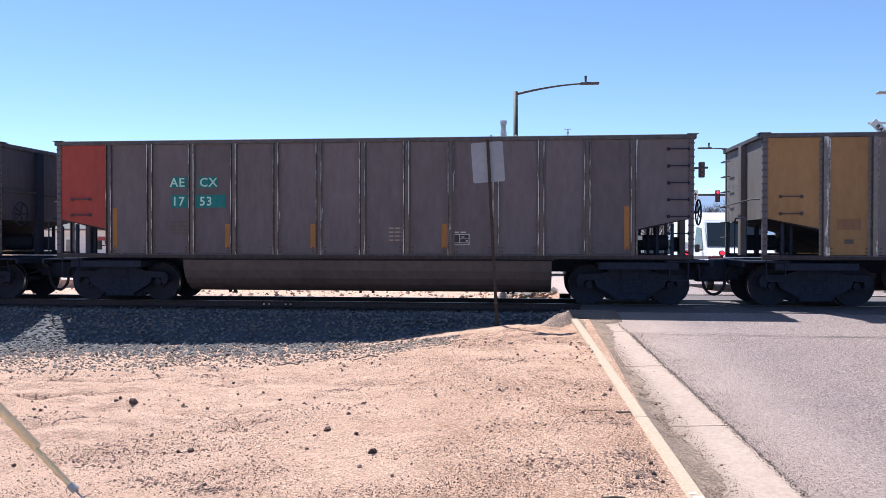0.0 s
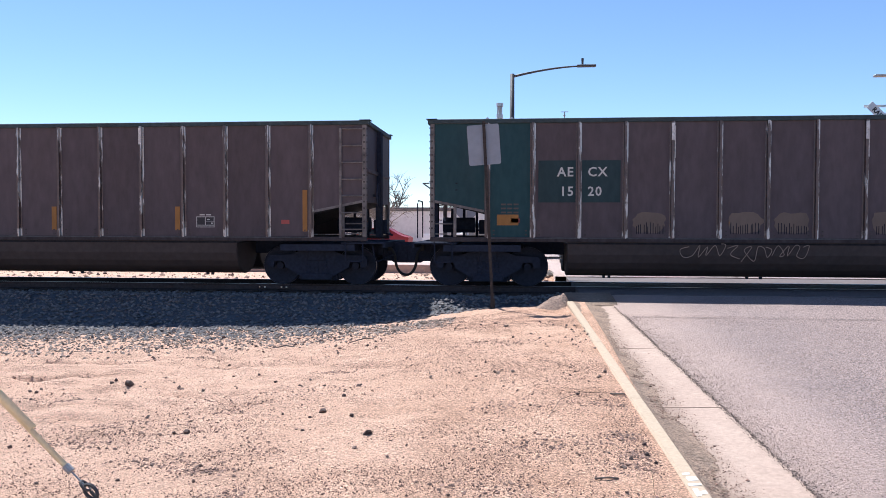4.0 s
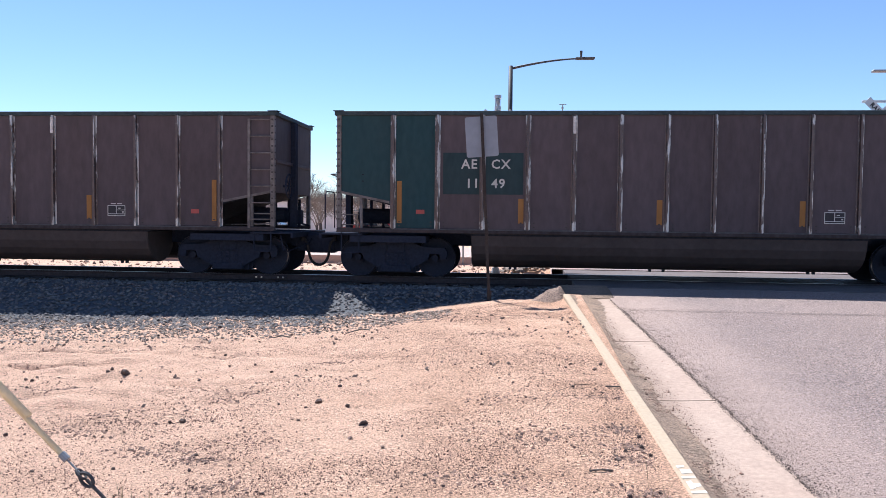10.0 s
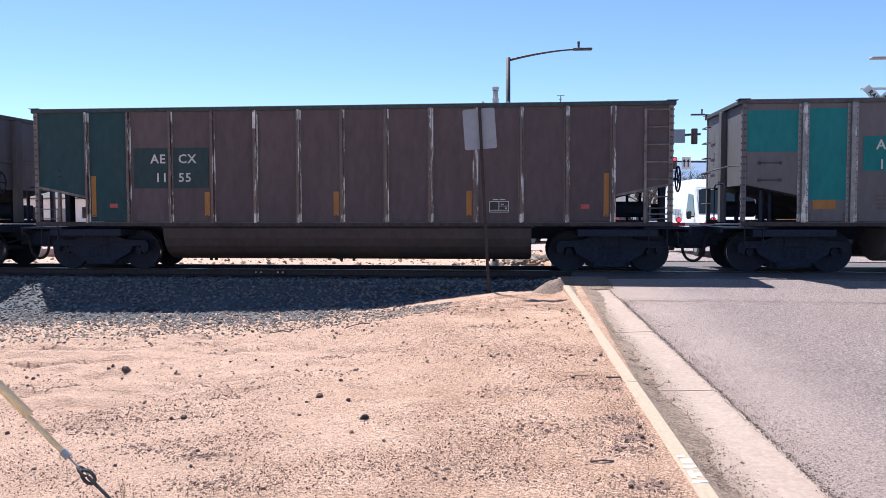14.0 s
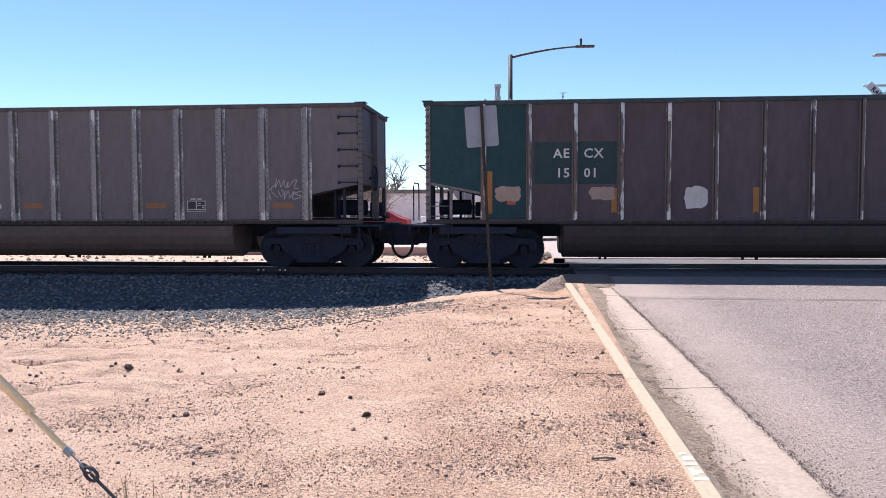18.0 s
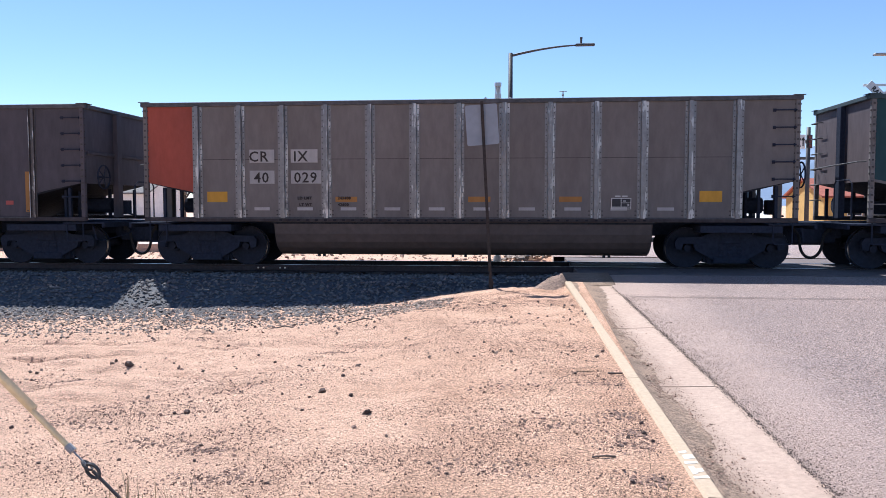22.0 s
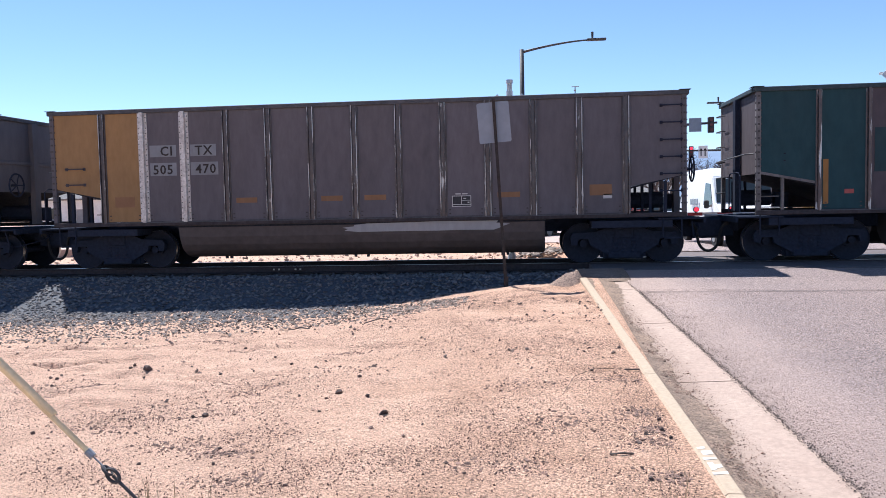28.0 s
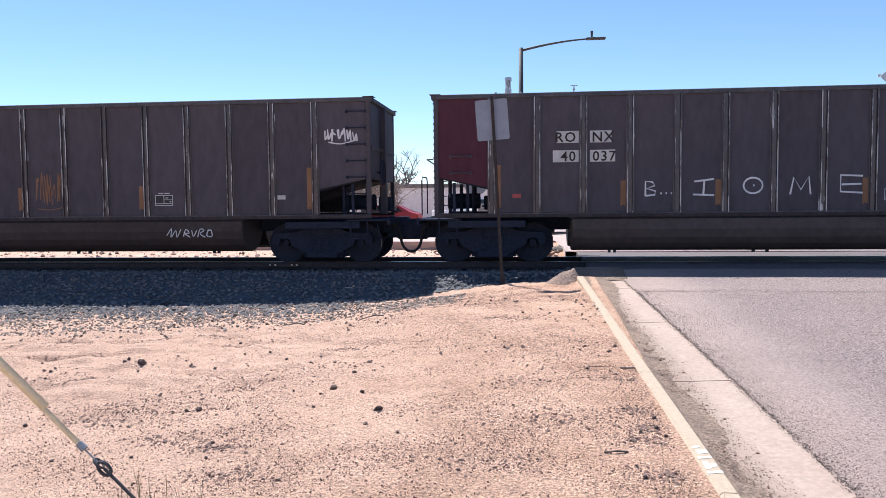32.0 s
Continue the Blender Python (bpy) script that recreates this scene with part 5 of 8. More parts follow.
def blotch(seed, w, h):
    """An uneven patch of brushed-on primer."""
    rnd = random.Random(seed)
    bm = bmesh.new()
    n = 22
    vs = []
    for i in range(n):
        a = 2 * math.pi * i / n
        c, s = math.cos(a), math.sin(a)
        k = 1 / max(abs(c), abs(s)) ** 0.7
        q = rnd.uniform(0.86, 1.06)
        vs.append((w / 2 * c * k * q, h / 2 * s * k * q))
    prism(bm, vs, -0.006, 0.0, "y")
    return to_mesh(bm, "patch")


def panel_x(i):
    """Centre of side panel i in the car's own space."""
    return (post_x(i) + post_x(i + 1)) / 2


def truck(car, x):
    t = new("truck")
    t.parent = car
    t.matrix_basis = pose(x, 0, 0)
    place("bolster", TM["bolster"], M_HAZE_BLACK, t)
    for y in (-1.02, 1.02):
        place("side_frame", TM["side_frame"], M_HAZE_BLACK, t, pose(0, y, 0))
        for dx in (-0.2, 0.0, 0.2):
            place("spring", TM["spring"], M_HAZE_BLACK, t, pose(dx, y, 0))
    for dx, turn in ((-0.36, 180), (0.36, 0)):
        place("brake_beam", TM["brake_beam"], M_HAZE_BLACK, t, pose(dx, 0, 0, 0, 0, turn))
    sets = []
    for dx in (-AXLE, AXLE):
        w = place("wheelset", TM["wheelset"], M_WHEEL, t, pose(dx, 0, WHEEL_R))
        sets.append((w, dx))
        for yy in (-0.755, 0.755):
            place("wheel_tread", TM["tread"], M_TREAD, t, pose(dx, yy, WHEEL_R), "polished wheel tread")
    return sets


TUBS = {BROWN: TUB_SHADE_BROWN, BROWN_DARK: TUB_SHADE_BROWN, BROWN_GREY: TUB_SHADE_DUSTY, ALU: TUB_SHADE_DUSTY, ALU_WARM: TUB_SHADE_DUSTY}


def railcar(spec):
    kind = spec["kind"]
    skin, post = spec["skin"], spec["post"]
    frame_m = spec.get("frame", skin)
    car = thing("coal_hopper_car", pose(0, TRACK_Y, 0), spec["label"], "railcar", "coal cars of the train")
    y = -SIDE
    for i in range(14):
        m = spec.get("panels", {}).get(i, skin)
        key = "panel_left" if i == 0 else "panel_right" if i == 13 else "panel"
        pan = place("panel", TM[key], m, car, pose(panel_x(i), y, 0))
        if 1 <= i <= 12:
            tagged(place("rivets", TM["panel_rivets"], RIVET, pan), kind="stuff")
    worn = spec.get("bracket", ())
    for i in range(1, 14):
        special = i in spec.get("posts", {})
        style = "post_slim" if kind == "A" else "post_broad" if special or skin in (ALU, ALU_WARM) else "post_twin"
        p = place("post", TM[style], spec["posts"][i] if special else POST_TWIN if style == "post_twin" else post, car, pose(post_x(i), y, 0))
        if style == "post_broad":
            tagged(place("rivets", TM["rivets"], RIVET, p), kind="stuff")
        if i in worn:
            place("bracket", TM["bracket"], WORN, p)
    for s in (-1, 1):
        for yy in (-1, 1):
            cp = place("corner_post", TM["corner_post"], CORNER if kind == "A" else frame_m, car, pose(s * (HALF - 0.05), yy * (SIDE - 0.02), 0))
            if yy < 0:
                tagged(place("rivets", TM["corner_rivets"], RIVET, cp), kind="stuff")
    place("top_chord", TM["top_chord"], CHORD_GREEN if GREEN in spec.get("panels", {}).values() else CHORD, car)
    sill = place("side_sill", TM["side_sill"], SILL, car, pose(0, -SIDE, 0))
    place("sill_lip", TM["sill_lip"], CHORD, sill)
    place("side_sill", TM["side_sill"], SILL, car, pose(0, SIDE - 0.04, 0))
    if skin in (ALU, ALU_WARM):
        tagged(place("sill_rivets", TM["sill_rivets"], COAL_DUST, car, pose(0, -SIDE, 0)), kind="stuff")
    tub_m = TUBS.get(spec.get("tub", skin), spec.get("tub", skin))
    place("tub", TM["tub"], tub_m, car)
    place("tub", TM["tub"], tub_m, car, pose(0, 0, 0, 0, 0, 180))
    for x in (-3.4, -3.28, -0.2, 0.1, 3.3, 3.42):
        place("drain", TM["drain"], M_HAZE_BLACK, car, pose(x, 0, 0))
    place("floor_sheet", TM["floor_sheet"], COAL_DUST, car)
    place("far_side", TM["far_side"], skin, car, pose(0, SIDE, 0))
    place("centre_sill", TM["centre_sill"], M_HAZE_BLACK, car)
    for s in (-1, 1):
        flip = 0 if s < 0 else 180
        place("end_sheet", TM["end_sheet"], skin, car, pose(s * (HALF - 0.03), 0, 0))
        place("end_post", TM["end_post"], M_HAZE_BLACK if kind == "A" else skin, car, pose(s * (HALF - 0.045), -0.1, 0, 0, 0, flip))
        place("platform", TM["platform"], M_HAZE_BLACK, car, pose(s * (HALF + 0.02), 0, 0, 0, 0, flip))
        place("bolster_box", TM["bolster_box"], M_HAZE_BLACK, car, pose(s * (TRUCK_X + 0.75), 0, 0, 0, 0, flip))
        if kind == "A":
            place("upright", TM["upright"], CORNER, car, pose(s * (HALF - 0.56), -SIDE + 0.045, 0))
            place("slope_edge", TM["slope_edge_left" if s < 0 else "slope_edge_right"], CORNER, car, pose(panel_x(0) if s < 0 else panel_x(13), y, 0))
            for z in (0.03, -0.2):
                place("opening_rail", TM["opening_rail"], CORNER, car, pose(-HALF if s < 0 else HALF - 0.5, -SIDE + 0.05, z))
            for dx, yy in ((0.25, 0.95), (0.56, 1.0), (0.9, 0.95)):
                place("upright", TM["upright"], M_HAZE_BLACK, car, pose(s * (HALF - dx), yy * (SIDE - 0.1), 0))
        else:
            for dx, yy in ((0.44, -1), (0.72, -0.8), (0.80, -0.3), (0.45, 0.25), (0.34, 1), (0.72, 1)):
                place("upright", TM["upright"], M_HAZE_BLACK, car, pose(s * (HALF - dx), yy * (SIDE - 0.1), 0))
            place("opening_rail", TM["opening_rail"], M_HAZE_BLACK, car, pose(-HALF if s < 0 else HALF - 0.5, 0.3, -0.1))
        place("coupler", TM["coupler"], M_HAZE_BLACK, car, pose(s * (HALF + 0.05), 0, 0, 0, 0, 180 + flip))
        place("air_hose", TM["air_hose" if s > 0 else "air_hose_left"], M_RUBBER, car, pose(s * (HALF + 0.02), 0, 0))
        place("cut_lever", TM["cut_lever"], M_HAZE_BLACK, car, pose(s * (HALF + 0.02), 0, 0, 0, 0, 180 + flip))
        place("stirrup", TM["stirrup"], M_HAZE_BLACK, car, pose(s * (HALF - 0.3), -SIDE + 0.03, 0))
    # brake end on the left, ladders on the corners
    place("platform_rail", TM["platform_rail"], M_HAZE_BLACK, car, pose(-HALF, 0, 0))
    place("grab_iron", TM["grab_iron"], M_DARK_POLE, car, pose(-HALF - 0.03, 0, 0.3))
    for i in range(6):
        place("end_rung", TM["end_rung"], M_DARK_POLE, car, pose(-HALF - 0.03, SIDE - 0.35, 1.55 + 0.38 * i))
    place("end_beam", TM["end_beam"], skin, car, pose(HALF + 0.03, 0, 0, 0, 0, 0))
    place("brake_wheel", TM["brake_wheel"], M_HAZE_BLACK, car, pose(HALF + 0.2, -1.1, 2.1))
    place("brake_gear", TM["brake_gear"], M_HAZE_BLACK, car, pose(HALF - 0.6, 0.2, 0))
    place("brake_gear", TM["brake_gear"], M_HAZE_BLACK, car, pose(-HALF + 0.55, 0.55, 0))
    ladder = spec.get("ladder", "rungs" if kind == "A" else "grips")
    if ladder == "rungs":
        place("stile", TM["stile"], CORNER, car, pose(HALF - 0.60, y, 0))
        for i in range(7):
            place("rung", TM["rung"], CORNER, car, pose(HALF - 0.335, y, 1.32 + 0.38 * i))
    elif ladder == "grips":
        for i in range(6):
            place("handhold", TM["handhold"], M_HAZE_BLACK, car, pose(HALF - 0.32, y, 1.62 + 0.37 * i))
    for z in () if "seam" in spec else (2.42, 2.05) if kind == "B" else (2.35, 2.2):
        place("handhold" if kind == "B" else "decal", TM["handhold" if kind == "B" else "decal"], BROWN_DARK if kind == "B" else COAL_DUST, car,
              pose(panel_x(0) - 0.05, y, z) if kind == "B" else pose(panel_x(0) - 0.05, y, z) @ Matrix.Scale(0.25, 4))
    # markings
    for i, key, dx, z, m in spec.get("marks", ()):
        spot = pose(panel_x(i) + dx, y, z)
        if key == "placard":
            spot = pose(panel_x(i) + dx, y, z - 0.06) @ Matrix.Scale(0.8, 4)
            place("placard_plate", TM["placard_plate"], PLATE, car, spot)
        o = place("marking", TM[key], m, car, spot)
        if key in ("placard", "fine_print"):
            tagged(o, kind="stuff")
    for i, s, z, h, m, right in spec.get("text", ()):
        tm, wd = text_mesh(s, h, 1.14, 0.005 if m in (LETTER, LETTER_FAINT) else 0.004)
        x = post_x(i + 1) - spec.get("inset", 0.12 if kind == "A" else 0.17) - wd if right else post_x(i) + (0.26 if "inset" in spec else 0.20)
        place("lettering", tm, m, car, pose(x, y - 0.014, z))
    for i, x0, x1, z0, z1, m in spec.get("patches", ()):
        bm = bmesh.new()
        wide = post_x(i + 1) - post_x(i)
        box(bm, post_x(i) + x0 * wide, post_x(i) + x1 * wide, y - 0.007, y, z0, z1)
        part("painted_patch", bm, m, car)
    for i in range(1, 13) if "seam" in spec else ():
        bm = bmesh.new()
        box(bm, post_x(i) + 0.12, post_x(i + 1) - 0.12, y - 0.004, y, spec["seam"], spec["seam"] + 0.014)
        part("weld_seam", bm, RIVET, car)
    for me_, x, z, m in spec.get("art", ()):
        tagged(place("graffiti", me_, m, car, pose(x, -1.542 if 0.5 < z < 1.1 else y - 0.002, z)), kind="stuff")
    for x, z, w in spec.get("tub_labels", ()):
        place("tub_label", TM["sill_label"], TAN, car, pose(x, -1.527, z) @ Matrix.Scale(w, 4))
    for words, h, x, z in spec.get("words", ()):
        tm, wd = text_mesh(words, h, 1.1, 0.004)
        place("lettering", tm, LETTER_DARK, car, pose(x - wd / 2, -1.545, z))
    sets = truck(car, -TRUCK_X) + truck(car, TRUCK_X)
    return car, sets


def strips_tall(m=STRIP, long_at=(1, 12), short_at=(3, 6, 9)):
    out = []
    for i in long_at:
        out.append((i, "strip_long", (-0.36 if i < 7 else 0.36), 1.27, m))
    for i in short_at:
        out.append((i, "strip_tall", 0.36, 1.29, m))
    return out


def strips_flat(m, at, z=1.40, ends=(1, 12), end_m=None):
    return [(i, "strip_flat", -0.05, z, m) for i in at] + [(i, "strip_square", -0.05, z, end_m or m) for i in ends]


def letters(a, b, m, z1=2.51, z2=2.08, h=0.21):
    return [(2, a[0], z1, h, m, True), (3, a[1], z1, h, m, False), (2, b[0], z2, h, m, True), (3, b[1], z2, h, m, False)]


PLACARD = [(10, "placard", 0.02, 1.42, LETTER)]
TUBL = tuple((x, 1.0, 0.8) for x in (-2.6, -0.3, 2.0, 3.9))


def green_car(number, extra=(), art=(), label_end="", panels=None, tub=None, strips=None, patches=(), bracket=(5, 9), ladder="rungs", words=()):
    lab = "brown coal car with faded green end panels" + label_end
    return dict(kind="A", skin=BROWN, post=POST_BROWN, panels={0: GREEN, 1: GREEN, **(panels or {})},
                patches=[(2, 0.12, 0.93, 1.93, 2.86, GREEN_DARK), (3, 0.07, 0.9, 1.93, 2.86, GREEN_DARK), *patches],
                text=letters(("AE", "CX"), number, LETTER), label=lab, bracket=bracket, ladder=ladder, words=words,
                marks=(strips if strips is not None else strips_tall()) + PLACARD + [(1, "decal", 0.12, 1.48, PINK), (12, "decal", -0.1, 1.44, PINK)] + list(extra),
                art=list(art), tub=tub or BROWN, tub_labels=TUBL)


def tag_mesh(strokes, cx, base, scale, r):
    """A sprayed tag: smooth strokes traced on the pixel grid of the camera's view, x from cx and height from base."""
    return stroke_letters([[((x - cx) / scale, (base - z) / scale) for x, z in catmull(q, 4)] for q in strokes], r)


TAG_A = tag_mesh([[(70, 75), (62, 110), (75, 150), (86, 160), (80, 125), (90, 100), (80, 85)],
                  [(100, 80), (95, 120), (110, 150), (105, 185), (125, 170), (150, 160), (190, 160), (235, 182), (240, 130), (225, 120), (215, 150)],
                  [(105, 80), (130, 75), (150, 95), (145, 130), (130, 150), (118, 130), (125, 100)],
                  [(150, 90), (185, 90), (150, 150), (205, 140), (200, 95), (190, 95), (185, 150)],
                  [(135, 190), (150, 172), (175, 172), (185, 185)], [(126, 52), (134, 46), (140, 54), (133, 62), (126, 52)]], 150, 200, 220, 0.011)
TAG_B = tag_mesh([[(105, 90), (85, 85), (70, 105), (75, 135), (90, 160), (110, 150), (108, 125), (98, 125)],
                  [(120, 110), (118, 155), (135, 165), (140, 120), (125, 115)], [(145, 110), (185, 110), (150, 165), (195, 160)],
                  [(205, 110), (190, 135), (205, 160), (225, 190), (235, 150), (225, 130), (215, 150)],
                  [(140, 205), (165, 185), (130, 180), (100, 205), (115, 185), (150, 165)], [(126, 75), (134, 68), (140, 76), (133, 84), (126, 75)]], 150, 210, 220, 0.011)
TAG_C = tag_mesh([[(755, 150), (755, 135), (775, 130), (785, 150), (765, 165), (790, 170), (800, 125), (795, 165)],
                  [(800, 170), (825, 150), (815, 130), (800, 150), (825, 175)],
                  [(675, 225), (690, 205), (685, 170), (700, 200), (715, 175), (725, 220), (735, 190), (750, 190), (745, 220), (730, 215)],
                  [(755, 215), (760, 185), (775, 200), (765, 225), (790, 230), (780, 180), (795, 195), (810, 185), (800, 235), (828, 250), (815, 215), (825, 200)],
                  [(745, 235), (765, 230), (755, 248), (775, 255), (800, 290), (790, 260), (770, 245)]], 750, 245, 152, 0.013)
TAG_D = tag_mesh([[(370, 580), (365, 612), (378, 585), (385, 610), (395, 585), (400, 612), (410, 590), (408, 610), (425, 590), (440, 585), (430, 610), (445, 612)],
                  [(335, 605), (350, 650), (340, 625), (365, 600), (350, 620), (375, 645)], [(375, 620), (385, 640), (395, 625), (385, 618)],
                  [(400, 620), (395, 650), (410, 620), (415, 645), (430, 620), (425, 648), (455, 640), (430, 630), (455, 622)]], 400, 700, 147, 0.010)
TAG_E = tag_mesh([[(205, 340), (230, 325), (260, 335), (255, 370), (225, 380), (215, 355), (240, 345), (250, 365), (235, 370)],
                  [(205, 385), (235, 400), (270, 395), (290, 430), (300, 395), (280, 370), (300, 350), (290, 330), (270, 335), (265, 360), (285, 350)],
                  [(210, 365), (205, 350), (222, 335), (245, 320)], [(240, 395), (255, 380), (275, 380), (265, 410), (280, 432)]], 243, 440, 152, 0.011)
TAG_F = tag_mesh([[(730, 425), (770, 405), (785, 405), (755, 425)],
                  [(830, 400), (845, 370), (850, 430), (835, 435), (870, 365), (875, 430), (895, 390), (920, 430), (925, 385), (905, 370), (940, 355), (880, 355), (860, 345)],
                  [(870, 345), (850, 325)], [(877, 345), (877, 320)], [(890, 345), (905, 325)],
                  [(975, 430), (985, 395), (1010, 385), (1025, 410), (1005, 425), (995, 405), (1010, 400)]], 875, 440, 152, 0.015)


TAG_G = tag_mesh([[(130, 490), (100, 500), (110, 525), (140, 520), (165, 485), (160, 525), (190, 490), (185, 520), (215, 485), (230, 520), (250, 485), (235, 480)],
                  [(255, 495), (290, 485), (265, 515), (295, 530)], [(300, 540), (335, 490), (310, 500), (330, 530), (345, 535), (355, 490), (375, 495), (385, 525), (400, 500), (380, 490)],
                  [(400, 520), (420, 485), (440, 515), (425, 520), (455, 485), (450, 520), (475, 485), (490, 490), (480, 520), (505, 525), (520, 485), (500, 490)]], 315, 510, 154, 0.008)


TAG_H = tag_mesh([[(0, 20), (12, 4), (10, 24), (22, 8), (24, 24), (34, 6)], [(40, 22), (46, 6), (54, 14), (44, 16), (56, 24)], [(60, 8), (64, 22), (72, 8)],
                  [(74, 24), (80, 6), (90, 8), (80, 16), (92, 24)], [(100, 6), (96, 20), (108, 22), (106, 8), (98, 10)]], 54, 14, 98, 0.014)


def drips(seed, w, h):
    """Thin dark runs down a patch."""
    rnd = random.Random(seed)
    bm = bmesh.new()
    n = 12
    for k in range(n):
        x = -w / 2 + w * (k + 0.5 + rnd.uniform(-0.3, 0.3)) / n
        box(bm, x - 0.008, x + 0.008, -0.008, -0.002, 0.0, h * rnd.uniform(0.6, 1.0))
    return to_mesh(bm, "drips")


# bubble-shaped graffiti outlines, in centimetres
BUBBLE_A = [[(-102, 68), (-104, 91), (-87, 104), (-66, 95), (-59, 72), (-72, 47), (-95, 32), (-106, 13), (-93, 2), (-76, 13), (-68, 34)],
            [(-117, 49), (-121, 72), (-117, 80), (-123, 95), (-117, 110), (-97, 112), (-85, 119), (-59, 127), (-42, 117), (-44, 104)],
            [(-44, 93), (-42, 72), (-32, 64), (-38, 49), (-34, 25), (-36, 8), (-51, 11)],
            [(11, 47), (11, 76), (0, 87), (-13, 76), (-13, 59)]]
BUBBLE_B = [[(-38, 104), (-40, 114), (-25, 125), (-8, 129), (4, 119), (2, 102), (17, 91), (28, 68), (28, 42), (25, 17), (0, 0), (-13, 8), (-11, 47), (-17, 76), (-38, 98)],
            [(6, 123), (17, 134), (38, 134), (64, 114), (72, 85), (64, 64), (42, 53), (30, 49)],
            [(23, 106), (34, 121), (47, 114), (51, 89), (42, 68), (34, 85), (36, 106)],
            [(42, 51), (59, 42), (66, 25), (61, 4)],
            [(68, 42), (80, 68), (106, 70), (119, 47), (117, 17), (102, 4), (85, 11), (80, 30), (85, 47), (72, 49)]]
BUBBLE = [[(x * 0.01, z * 0.01) for x, z in catmull(s, 4)] for s in BUBBLE_A + BUBBLE_B]
BIOME = [[(-2.70, 1.5), (-2.70, 1.82), (-2.55, 1.8), (-2.5, 1.72), (-2.67, 1.66), (-2.48, 1.6), (-2.5, 1.52), (-2.70, 1.5)],
         [(-2.38, 1.55), (-2.35, 1.55)], [(-2.27, 1.55), (-2.24, 1.55)], [(-2.16, 1.55), (-2.13, 1.55)],
         [(-1.66, 1.8), (-1.25, 1.85)], [(-1.45, 1.82), (-1.47, 1.52)], [(-1.69, 1.52), (-1.24, 1.5)],
         [(-0.43 + 0.2 * math.cos(a * 0.4488), 1.7 + 0.17 * math.sin(a * 0.4488)) for a in range(15)], [(-0.43, 1.7), (-0.40, 1.7)],
         [(0.34, 1.5), (0.41, 1.86), (0.56, 1.6), (0.72, 1.88), (0.76, 1.5)],
         [(1.82, 1.88), (1.37, 1.9), (1.37, 1.55), (1.82, 1.52)], [(1.39, 1.7), (1.79, 1.71)],
         [(3.40, 1.86), (3.85, 1.9), (3.55, 1.52)], [(3.45, 1.68), (3.78, 1.7)]]

